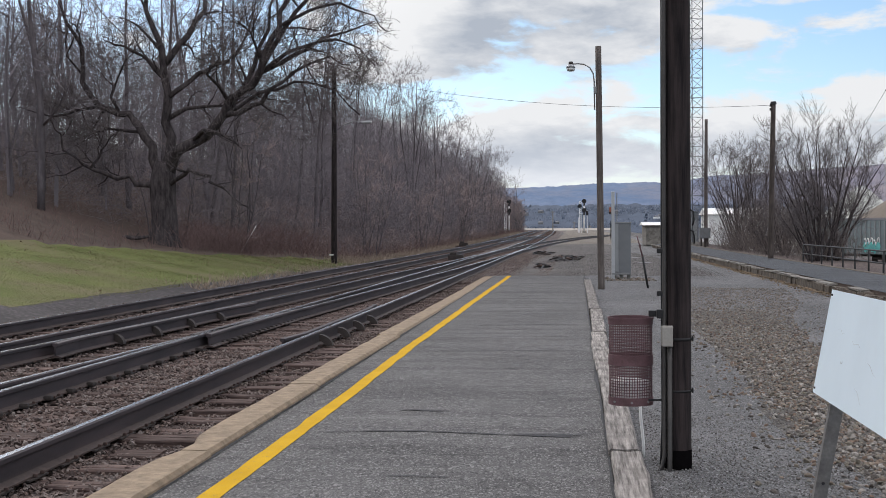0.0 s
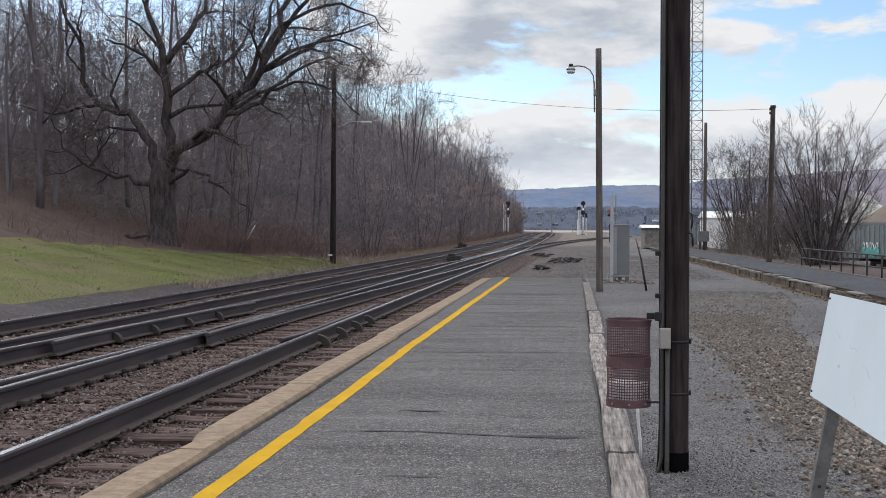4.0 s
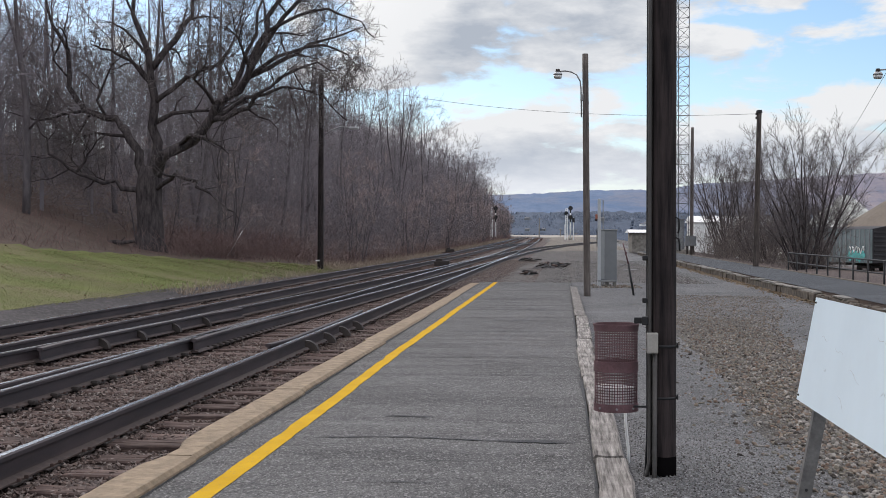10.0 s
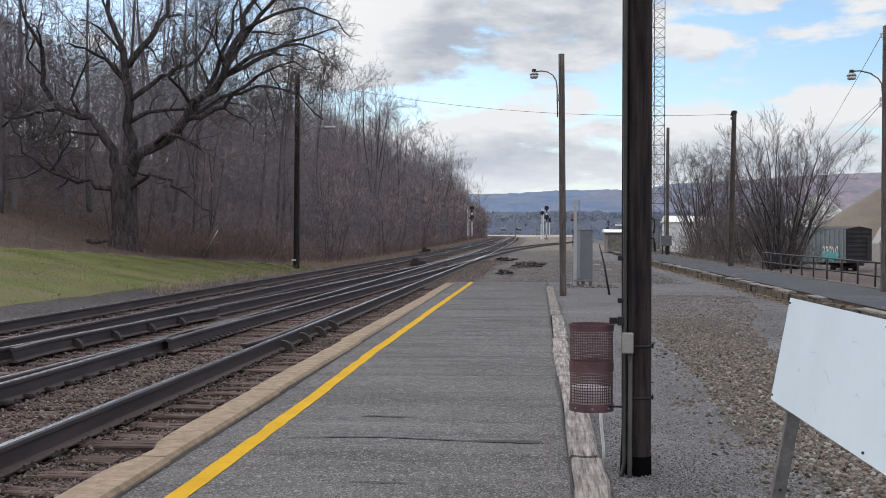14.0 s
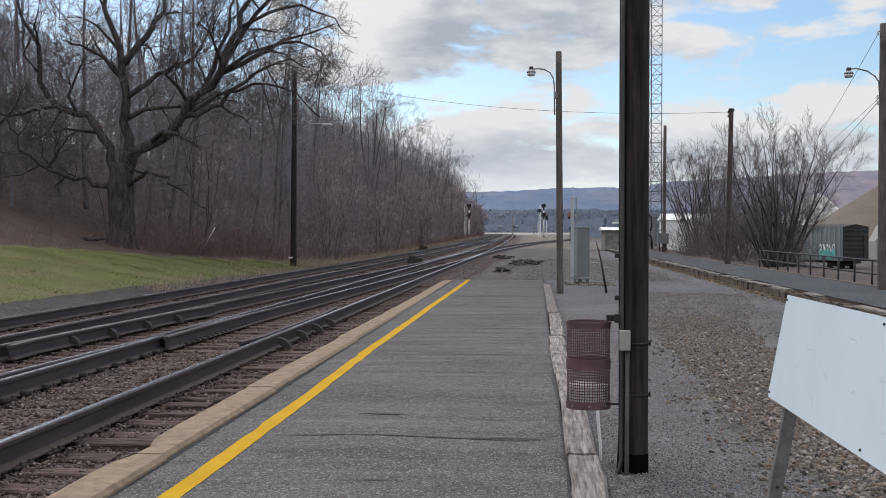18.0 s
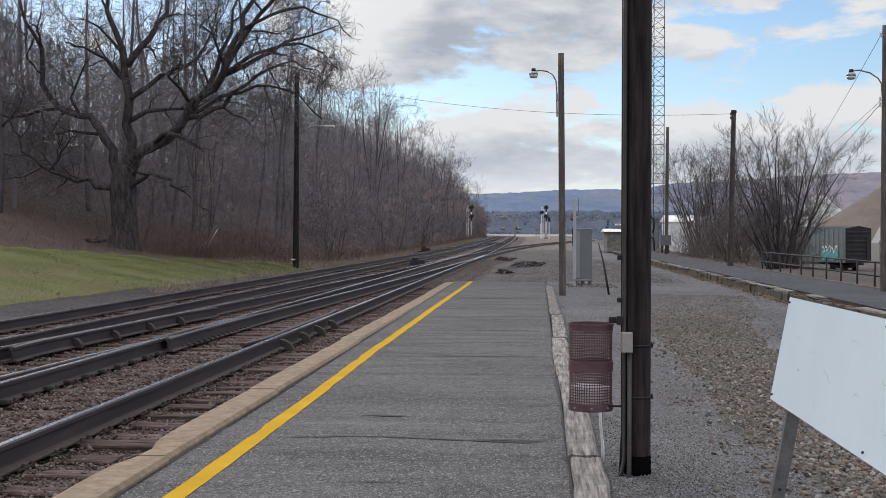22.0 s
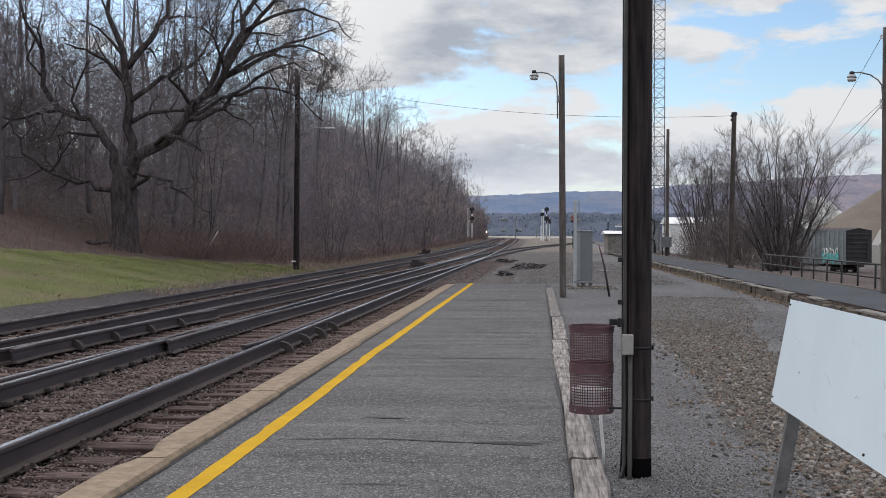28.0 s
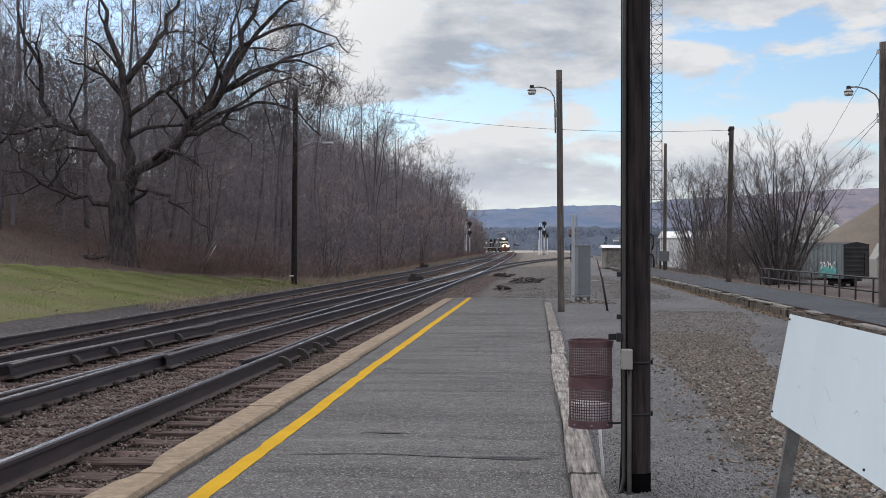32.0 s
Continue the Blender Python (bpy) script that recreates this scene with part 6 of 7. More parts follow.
def limb(tb, rng, p, d, length, r, depth, sides, twist=0.35, upward=0.12, steps=5, kids=(4, 7), twigs=None, min_r=0.008, spread=0.8):
    """A wandering limb with its boughs; thin wood goes to twigs, thick wood to tb."""
    pts, rad = [Vector(p)], [r]
    d = Vector(d).normalized()
    for i in range(steps):
        d = (d + Vector((rng.gauss(0, twist), rng.gauss(0, twist), rng.gauss(0, twist) + upward)) * 0.5).normalized()
        pts.append(pts[-1] + d * (length / steps))
        rad.append(max(min_r, r * (1 - 0.85 * (i + 1) / steps)))
    if depth == 0:
        twigs.sprig(pts, min(r, min_r))
    else:
        (tb if depth > 1 else twigs).add(pts, rad, sides if depth > 1 else 3)
    if depth > 0:
        boughs(tb, rng, pts, rad, length, depth, sides, twist, upward, kids, twigs, min_r, spread)


def boughs(tb, rng, pts, rad, length, depth, sides, twist, upward, kids, twigs, min_r, spread, start=0.25):
    n = rng.randint(*kids)
    for k in range(n):
        t = start + (1 - start) * (k + rng.random()) / n
        s = min(len(pts) - 2, int(t * (len(pts) - 1)))
        u = t * (len(pts) - 1) - s
        q = pts[s].lerp(pts[s + 1], u)
        ax = (pts[s + 1] - pts[s]).normalized()
        side = ax.cross(Vector((rng.gauss(0, 1), rng.gauss(0, 1), rng.gauss(0, 1)))).normalized()
        d = (ax * (1 - spread * 0.5) + side * spread + Vector((0, 0, 0.25))).normalized()
        rr = max(min_r, (rad[s] + (rad[s + 1] - rad[s]) * u) * rng.uniform(0.45, 0.65))
        limb(tb, rng, q, d, length * (rng.uniform(0.44, 0.68) if depth > 1 else rng.uniform(0.32, 0.56)), rr, depth - 1, max(3, sides - 2), twist, upward, 4 if depth > 1 else 3, kids, twigs, min_r, spread)


def great_tree():
    gx, gy = -17.2, 49.5
    t = base("great_tree", gx, gy, ground_z(gx, gy) - 0.1, "huge old bare tree with thick spreading dark limbs", "tree")
    rng = random.Random(12)
    tw = Tubes()
    trunk = Tubes()
    prof = [(-0.3, 0.82), (0.1, 0.66), (0.5, 0.58), (1.2, 0.54), (2.0, 0.53), (2.6, 0.56), (3.1, 0.50), (3.6, 0.38)]
    trunk.add([(0.04 * math.sin(z * 2), 0, z) for z, _ in prof], [r for _, r in prof], 18)
    for k in range(7):
        a = k * 0.9
        trunk.add([(0.36 * math.cos(a), 0.36 * math.sin(a), 0.8), (0.52 * math.cos(a), 0.52 * math.sin(a), 0.22), (0.80 * math.cos(a), 0.80 * math.sin(a), -0.2)], [0.20, 0.18, 0.1], 7)
    ob = trunk.make("trunk", M["bark"], t)
    main = [
        # central leader and its fork
        ([(0.1, 0, 3.0), (0.22, 0.2, 4.6), (0.2, 0.1, 6.5), (0.05, -0.1, 8.2), (-0.6, 0, 9.6), (-0.8, 0.3, 11.3), (-0.5, 0.2, 13.5)], 0.30),
        ([(0.1, 0, 7.7), (0.9, 0.5, 9.0), (1.5, 0.6, 10.0), (2.3, 0.8, 11.8), (2.5, 1.0, 14.0)], 0.20),
        # great limb to the east
        ([(0.25, 0, 3.2), (1.0, -0.5, 4.0), (2.2, -1.0, 4.6), (3.3, -1.2, 5.9), (4.5, -1.4, 7.1), (5.4, -1.5, 8.9), (6.2, -1.2, 10.8), (6.9, -1.0, 12.8)], 0.34),
        ([(3.0, -1.1, 5.4), (4.3, -1.8, 5.6), (5.6, -2.2, 6.6), (7.0, -2.2, 7.3), (8.4, -2.4, 7.2)], 0.16),
        ([(4.4, -1.4, 7.0), (5.8, -0.8, 7.8), (7.4, -0.6, 8.7), (9.0, -0.4, 9.2)], 0.15),
        ([(4.5, -1.4, 7.1), (6.0, -1.0, 9.4), (7.6, -0.8, 11.0), (9.0, -0.6, 12.0)], 0.15),
        ([(2.2, -1.0, 4.6), (3.5, -0.2, 6.8), (4.5, 0.2, 9.0), (5.0, 0.3, 11.5)], 0.20),
        ([(4.4, -1.4, 7.0), (6.2, -1.2, 8.2), (8.0, -1.2, 8.3), (9.2, -1.2, 7.4)], 0.12),
        ([(3.0, -1.1, 5.4), (5.2, -1.6, 6.4), (7.2, -2.0, 6.4), (8.6, -2.0, 5.4)], 0.11),
        ([(5.4, -1.5, 8.9), (7.2, -1.4, 9.8), (8.8, -1.4, 9.4), (9.6, -1.4, 8.6)], 0.10),
        # great limb to the west
        ([(-0.2, 0, 2.9), (-0.7, 0.3, 4.3), (-1.5, 0.6, 5.4), (-2.7, 0.8, 5.9), (-3.6, 0.7, 7.0), (-3.9, 0.6, 8.6), (-4.4, 0.4, 10.2), (-4.7, 0.2, 12.5)], 0.27),
        ([(-2.2, 0.7, 5.7), (-3.4, 0.3, 5.9), (-4.8, 0.0, 5.6), (-6.2, -0.2, 6.0)], 0.12),
        # low limbs
        ([(-0.3, -0.1, 2.5), (-1.4, -0.5, 2.9), (-2.8, -0.9, 3.3), (-3.7, -1.0, 4.1), (-4.4, -1.1, 5.4)], 0.16),
        ([(-2.8, -0.9, 3.3), (-2.3, -1.0, 4.0), (-1.8, -1.1, 4.6)], 0.09),
        ([(0.3, -0.2, 2.6), (1.6, -0.9, 3.2), (2.6, -1.3, 2.7), (3.5, -1.6, 1.9), (4.4, -1.7, 1.5)], 0.13),
        ([(0.25, 0, 6.3), (1.3, 0.4, 7.2), (2.4, 0.7, 7.8), (3.3, 0.9, 8.9), (3.9, 1.1, 11.2)], 0.15),
        ([(-0.1, 0.1, 7.2), (-1.3, 0.5, 8.3), (-2.4, 0.8, 8.6), (-3.0, 0.9, 9.0)], 0.12),
    ]
    for pts, r in main:
        sway = 0.26 if len(pts) > 4 else 0.18
        pts = [Vector(p) + Vector((rng.uniform(-0.12, 0.12), rng.uniform(-0.1, 0.1), rng.uniform(-0.08, 0.08))) if i else Vector(p) for i, p in enumerate(pts)]
        fine = []
        for i in range(len(pts) - 1):
            for k in range(3):
                u = k / 3
                p0, p1, p2, p3 = pts[max(0, i - 1)], pts[i], pts[i + 1], pts[min(len(pts) - 1, i + 2)]
                fine.append(0.5 * (2 * p1 + (p2 - p0) * u + (2 * p0 - 5 * p1 + 4 * p2 - p3) * u * u + (3 * p1 - p0 - 3 * p2 + p3) * u ** 3))
        fine.append(pts[-1])
        for i in range(2, len(fine)):
            fine[i] = fine[i] + Vector((noise.noise((i * 0.9, r * 40, 1)), noise.noise((i * 0.9, r * 40, 5)), noise.noise((i * 0.9, r * 40, 9)))) * sway
        r *= 0.80
        rad = [max(0.025, r * (1 - 0.85 * i / (len(fine) - 1))) for i in range(len(fine))]
        wood = Tubes()
        wood.add(fine, rad, 10)
        length = sum((a - b).length for a, b in zip(fine, fine[1:]))
        boughs(wood, rng, fine, rad, max(2.5, length * 0.55), 4 if length > 6.0 else 3, 7, 0.58, 0.05, (6, 8), tw, 0.0062, 0.95, 0.16)
        wood.make("limb", M["bark"], t)
    tw.make("crown", M["twig"], t, "fine bare twigs")


great_tree()


def fallen_log():
    x, y = -18.15, 48.4
    o = base("fallen_log", x, y, ground_z(x, y) + 0.06, "dark fallen branch lying beside the great tree", "log")
    tube("stem", [(-0.75, 0.1, 0.02), (-0.3, 0, 0.06), (0.2, 0.02, 0.04), (0.75, -0.08, 0.10)], [0.07, 0.10, 0.09, 0.05], M["bark"], o, "", 9)
    tube("stub", [(0.1, 0.0, 0.06), (0.3, -0.1, 0.26)], [0.04, 0.02], M["bark"], o, "", 6)


fallen_log()


def tree_model(seed, h, r, slim, multi=1, kids=(5, 8), fine=0.011):
    """One bare woodland tree as trunk and crown meshes about its foot."""
    rng = random.Random(seed)
    wood, tw = Tubes(), Tubes()
    for s in range(multi):
        lean = Vector((rng.gauss(0, 0.08 if multi == 1 else 0.28), rng.gauss(0, 0.08 if multi == 1 else 0.28), 1)).normalized()
        pts, rad, p, d = [], [], Vector((rng.gauss(0, 0.25), rng.gauss(0, 0.25), -0.4)) if multi > 1 else Vector((0, 0, -0.4)), lean
        n = 9
        hh = h * rng.uniform(0.75, 1.0) if multi > 1 else h
        for i in range(n + 1):
            pts.append(p.copy())
            rad.append(max(0.02, r * (1 - 0.9 * i / n)))
            d = (d + Vector((rng.gauss(0, 0.07), rng.gauss(0, 0.07), 0.12))).normalized()
            p = p + d * (hh + 0.4) / n
        wood.add(pts, rad, 7)
        boughs(wood, rng, pts, rad, hh * slim, 4 if multi == 1 else 3, 5, 0.42, 0.20, kids, tw, fine, 0.80, 0.22 if multi == 1 else 0.12)
    return wood, tw


def plant(models, name, label, spots, group, scale_rng, mats):
    """Sets trees of a few models on their spots."""
    src = []
    for wood, tw in models:
        src.append((wood, tw))
    made = {}
    for i, (x, y, s) in enumerate(spots):
        k = i % len(models)
        z = ground_z(x, y)
        if k not in made:
            o = base(name, x, y, z, label, "tree", group)
            src[k][0].make("trunk", mats[0], o)
            src[k][1].make("crown", mats[1], o)
            o.scale = (1, 1, 1)
            made[k] = o
            root = o
        else:
            root = copy_thing(made[k], pose(x, y, z))
        q = pose(x, y, z, scale_rng.uniform(-3, 3), scale_rng.uniform(-3, 3), scale_rng.uniform(0, 360)) @ Matrix.Diagonal((s, s, s * scale_rng.uniform(0.9, 1.1), 1))
        root.matrix_basis = q


def woods():
    rng = random.Random(33)
    tall = [tree_model(100 + i, 14.5, 0.16, 0.38, 1, (4, 5)) for i in range(6)]
    spots = []
    tries = 0
    while len(spots) < 150 and tries < 9000:
        tries += 1
        y = 46 + 290 * rng.random() ** 1.35
        d = 1.6 + 34 * rng.random() ** 1.5
        x = -11.6 + drift(y) - d
        if y < 66 and x > lawn_edge(y) - 3.0:
            continue
        if y > 300 and d > 16:
            continue
        if abs(x + 17.2) < 2.5 and abs(y - 49.5) < 3:
            continue
        if x / y < -0.60 or off_line(x, y, 2.4) or (120 < y < 253 and x > -0.0625 * y - 0.4):
            continue
        if any((x - a) ** 2 + (y - b) ** 2 < 2.6 for a, b, _ in spots):
            continue
        h = 0.72 + 0.28 * min(1, d / 8) + rng.uniform(-0.12, 0.14)
        spots.append((x, y, h))
    spots += [(-14.9, 112.0, 0.98), (-15.6, 114.0, 0.92), (-15.0, 126.0, 0.95), (-16.0, 140.0, 0.98), (-17.0, 152.0, 1.0), (-18.0, 98.0, 0.95), (-15.4, 200.0, 0.90), (-16.0, 215.0, 0.95), (-17.0, 230.0, 0.98), (-17.8, 245.0, 0.98), (-18.4, 262.0, 0.92), (-14.8, 184.0, 0.88)]
    plant(tall, "woodland_tree", "slender bare grey tree of the hillside wood", spots, "hillside wood", rng, (M["wood_bark"], M["wood_twig"]))
    # thicket of young stems at the wood's edge
    small = [tree_model(200 + i, 5.2, 0.05, 0.40, 4, (4, 5)) for i in range(4)]
    spots = []
    tries = 0
    while len(spots) < 96 and tries < 6000:
        tries += 1
        y = 52 + 275 * rng.random() ** 1.2
        d = 0.4 + 8 * rng.random() ** 1.4
        x = -11.4 + drift(y) - d
        if y < 68 and x > lawn_edge(y) - 1.5:
            continue
        if (120 < y < 253 and x > -0.0625 * y - 0.2) or off_line(x, y, 1.8):
            continue
        spots.append((x, y, rng.uniform(0.6, 1.15) * (1.35 if y > 95 else 1.0)))
    for _ in range(36):
        y = rng.uniform(256, 352)
        spots.append((min(-11.15 + drift(y), -0.0415 * y - 1.6) - 2.6 * rng.random() ** 1.5, y, rng.uniform(0.8, 1.5)))
    # the crowns take the twig colour lightened for sunlight
    plant(small, "thicket", "dense bare grey-brown thicket at the edge of the wood", spots, "wood edge thicket", rng, (M["wood_bark"], M["edge_twig"]))
    # two clumps of bare trees beyond the asphalt path, stems fanning from the ground
    def clump(seed, h, stems, spread):
        rr = random.Random(seed)
        wood, tw = Tubes(), Tubes()
        for k in range(stems):
            a = 2.4 * k + rr.uniform(-0.4, 0.4)
            out = spread * math.sqrt((k + 0.5) / stems)
            d = Vector((out * math.cos(a), out * math.sin(a), 1)).normalized()
            p = Vector((0.45 * math.cos(a) * out, 0.45 * math.sin(a) * out, -0.3))
            hh = h * rr.uniform(0.86, 1.0)
            n, pts, rad = 9, [], []
            r0 = rr.uniform(0.045, 0.085)
            for i in range(n + 1):
                pts.append(p.copy())
                rad.append(max(0.011, r0 * (1 - 0.88 * i / n)))
                d = (d + Vector((rr.gauss(0, 0.06), rr.gauss(0, 0.06), 0.015))).normalized()
                p = p + d * (hh + 0.3) / n
            wood.add(pts, rad, 7)
            boughs(wood, rr, pts, rad, hh * 0.38, 3, 5, 0.24, 0.10, (6, 9), tw, 0.0050, 0.72, 0.24)
        return wood, tw
    clumps = [clump(301, 5.8, 10, 0.50), clump(302, 7.6, 11, 0.32), clump(303, 4.4, 11, 0.45)]
    plant(clumps, "yard_tree", "many-stemmed bare tree beside the path", [(10.6, 54.0, 0.98), (10.5, 78.0, 0.93), (10.6, 64.0, 0.62), (11.6, 57.0, 0.90), (10.6, 83.0, 0.92), (11.1, 68.0, 0.62), (9.9, 52.5, 0.72), (10.7, 74.0, 0.80), (10.2, 66.0, 0.55)],
          "path trees", rng, (M["bark"], M["yard_twig"]))


woods()


def back_wood():
    """The depth of the hillside wood: stems, boughs and twigs, each rooted on the one before."""
    rng = np.random.default_rng(51)
    n = 740
    y = 44 + 330 * rng.random(n) ** 1.25
    d = 5 + 75 * rng.random(n) ** 1.15
    x = np.array([-11.5 + drift(b) for b in y]) - d
    keep = (x / y > -0.60) & ((y > 66) | (x < -21)) & ((np.abs(x + 17.2) > 3) | (np.abs(y - 49.5) > 4))
    x, y, d = x[keep], y[keep], d[keep]
    n = len(x)
    root = np.stack([x, y, np.array([ground_z(a, b) for a, b in zip(x, y)]) - 0.2], 1)
    h = rng.uniform(8.5, 14.5, n) * np.where(x / y < -0.27, 0.78, np.where(y < 110, 0.93, 1.0))
    stem = np.stack([rng.normal(0, 0.06, n) * h, rng.normal(0, 0.06, n) * h, h], 1)
    w = rng.uniform(0.05, 0.13, n)
    k1, k2, k3 = 11, 5, 3

    def kids(root, vec, w, k, lo, hi, l0, l1, up):
        i = np.repeat(np.arange(len(root)), k)
        t = rng.uniform(lo, hi, len(i))[:, None]
        r = root[i] + vec[i] * t
        L = np.linalg.norm(vec[i], axis=1) * rng.uniform(l0, l1, len(i)) * (1.15 - t[:, 0] * 0.6)
        dd = rng.normal(size=(len(i), 3)) * (1, 1, 0.45) + vec[i] / np.linalg.norm(vec[i], axis=1)[:, None] * 0.6 + np.array([0, 0, up])
        dd /= np.linalg.norm(dd, axis=1)[:, None]
        return r, dd * L[:, None], np.maximum(w[i] * 0.34, 0.011)
    b1 = kids(root, stem, w, k1, 0.18, 0.98, 0.2, 0.38, 0.7)
    b2 = kids(*b1, k2, 0.2, 1.0, 0.35, 0.6, 0.4)
    b3 = kids(*b2, k3, 0.2, 1.0, 0.4, 0.7, 0.3)
    R, V, W = (np.concatenate(q) for q in zip((root, stem, w), b1))
    spikes("hillside_wood", R, V, W, M["wood_leaf"], rng, "dense bare grey wood covering the hillside", "woods", 0.16)
    R, V, W = (np.concatenate(q) for q in zip(b2, b3))
    # tangled low growth between the trunks
    m = 240000
    ty = 50 + 290 * rng.random(m) ** 1.3
    td = 0.6 + 24 * rng.random(m) ** 1.3
    tx = np.array([-11.6 + drift(q) for q in ty]) - td
    ok = ~off_line(tx, ty, 0.8) & (tx / ty > -0.6) & ((ty > 68) | (tx < np.array([lawn_edge(q) for q in ty]) - 2.0)) & ~((ty > 120) & (ty < 253) & (tx > -0.0625 * ty - 0.2)) & ((np.abs(tx + 17.2) > 2.5) | (np.abs(ty - 49.5) > 3))
    tx, ty, td = tx[ok], ty[ok], td[ok]
    m = len(tx)
    tz = np.array([ground_z(p, q) for p, q in zip(tx, ty)]) + np.minimum(np.where(tx / ty < -0.24, 8.0, 11.5), 2.4 + td * 1.5) * rng.random(m) ** 1.1
    tl = rng.uniform(0.6, 2.4, m)
    tv = rng.normal(size=(m, 3)) * (1, 1, 0.8) + (0, 0, 0.25)
    tv *= (tl / np.linalg.norm(tv, axis=1))[:, None]
    b4 = (np.stack([tx, ty, tz], 1), tv, rng.uniform(0.005, 0.011, m))
    R, V, W = (np.concatenate(q) for q in zip((R, V, W), b4))
    spikes("hillside_twigs", R, V, W, M["wood_leaf"], rng, "fine bare twigs of the hillside wood", "woods", 0.16, True)


back_wood()


def undergrowth():
    rng = np.random.default_rng(9)

    def on_ground(x, y):
        return np.array([ground_z(a, b) for a, b in zip(x, y)])
    # brambles and brush on the slope
    n = 34000
    y = 40 + 270 * rng.random(n) ** 1.5
    d = 0.3 + 26 * rng.random(n) ** 1.6
    x = np.array([-11.0 + drift(b) for b in y]) - d
    edge = np.array([lawn_edge(b) for b in y])
    keep = (x < np.where(y < 66, edge - 0.2, 99)) & (x / y > -0.62)
    x, y = x[keep], y[keep]
    n = len(x)
    z = on_ground(x, y)
    L = rng.uniform(0.35, 1.35, n) * np.where((y < 62) & (x < -15), 0.5, 1.0)
    vec = np.stack([rng.normal(0, 0.55, n), rng.normal(0, 0.55, n), np.full(n, 1.0)], 1)
    vec *= (L / np.linalg.norm(vec, axis=1))[:, None]
    spikes("bramble", np.stack([x, y, z - 0.05], 1), vec, rng.uniform(0.007, 0.016, n), M["bramble"], rng, "reddish-brown brambles and brush under the trees", "brush", 0.5, True)
    # red-stemmed brush beside the great tree
    n = 11000
    which = rng.random(n) < 0.5
    bx, by = np.where(which, -15.6, -15.2), np.where(which, 53.0, 61.5)
    x, y = bx + rng.normal(0, 1.1, n), by + rng.normal(0, 2.2, n)
    keep = x < np.array([lawn_edge(b) for b in y]) - 0.25
    x, y = x[keep], y[keep]
    n = len(x)
    z = on_ground(x, y) + 0.9 * rng.random(n) ** 1.4
    vec = rng.normal(size=(n, 3)) * (0.35, 0.35, 0.25) + (0, 0, 0.4)
    spikes("red_brush", np.stack([x, y, z - 0.05], 1), vec, rng.uniform(0.004, 0.009, n), M["redbrush"], rng, "low red-stemmed brush at the edge of the lawn", "brush", 0.5, True)
    # tall reddish brush where the wood meets the line
    n = 40000
    y = 60 + 290 * rng.random(n) ** 1.1
    d = 0.4 + 7 * rng.random(n) ** 1.3
    x = np.array([-11.4 + drift(b) for b in y]) - d
    keep = ~off_line(x, y, 0.5) & ~((y > 120) & (y < 253) & (x > -0.0625 * y - 0.2)) & ((y > 68) | (x < np.array([lawn_edge(b) for b in y]) - 1.0))
    x, y, d = x[keep], y[keep], d[keep]
    n = len(x)
    z = on_ground(x, y) + np.minimum(np.interp(y, [60, 200, 300], [2.2, 2.6, 4.0]), 0.5 + 0.6 * d) * rng.random(n) ** 1.2
    vec = rng.normal(size=(n, 3)) * (0.5, 0.5, 0.35) + (0, 0, 0.5)
    spikes("edge_brush", np.stack([x, y, z - 0.05], 1), vec * 0.8, rng.uniform(0.005, 0.010, n), M["brush"], rng, "tall reddish-brown brush along the foot of the wood", "brush", 0.5, True)
    # scrub at the foot of the path trees
    n = 7000
    y = rng.uniform(53, 84, n)
    x = rng.normal(0, 1, n) * 0.8 + np.interp(y, [50, 60, 78], [11.0, 10.8, 10.4])
    keep = (x > 7.9) & (x / y < 0.235)
    x, y = x[keep], y[keep]
    n = len(x)
    z = on_ground(x, y) + np.interp(y, [53, 60, 68, 84], [1.2, 2.6, 2.6, 1.4]) * rng.random(n) ** 1.5
    vec = np.stack([rng.normal(0, 0.4, n), rng.normal(0, 0.4, n), rng.uniform(0.2, 0.9, n)], 1)
    spikes("scrub", np.stack([x, y, z - 0.03], 1), vec, rng.uniform(0.006, 0.012, n), M["scrub"], rng, "brown bare scrub at the foot of the path trees", "brush", 0.5, True)
    # dry grass strip beside the far track
    n = 24000
    y = 34 + 230 * rng.random(n) ** 1.4
    x = np.array([-10.55 + drift(b) for b in y]) - np.abs(rng.normal(0, 0.55, n)) * np.where(y > 55, 1.6, 1.0)
    keep = (y > 58) | (rng.random(n) < 0.12)
    x, y = x[keep], y[keep]
    n = len(x)
    z = on_ground(x, y)
    vec = np.stack([rng.normal(0, 0.12, n), rng.normal(0, 0.12, n), rng.uniform(0.08, 0.34, n)], 1)
    spikes("dry_grass", np.stack([x, y, z - 0.02], 1), vec, rng.uniform(0.006, 0.014, n), M["drygrass"], rng, "dry tan grass along the track", "grass", 0.5)
    # lawn blades
    n = 60000
    y = rng.uniform(24, 66, n)
    edge = np.array([lawn_edge(b) for b in y])
    near = np.array([lawn_near(b) for b in y])
    x = near + 0.25 - rng.random(n) * (near - edge).clip(0.05)
    z = on_ground(x, y)
    vec = np.stack([rng.normal(0, 0.03, n), rng.normal(0, 0.03, n), rng.uniform(0.02, 0.055, n)], 1)
    spikes("grass", np.stack([x, y, z - 0.01], 1), vec, rng.uniform(0.004, 0.008, n), M["blade"], rng, "short winter lawn, green with brown patches", "grass", 0.4, True)
    # leaves strewn over the lawn and against the kerbs
    n = 1300
    y = rng.uniform(26, 64, n)
    edge = np.array([lawn_edge(b) for b in y])
    x = -11.1 - rng.random(n) ** 0.6 * (-(edge) - 11.1).clip(0.05)
    x2, y2 = 5.42 - np.abs(rng.normal(0, 0.16, 3600)), rng.uniform(9, 60, 3600)
    x, y = np.r_[x, x2], np.r_[y, y2]
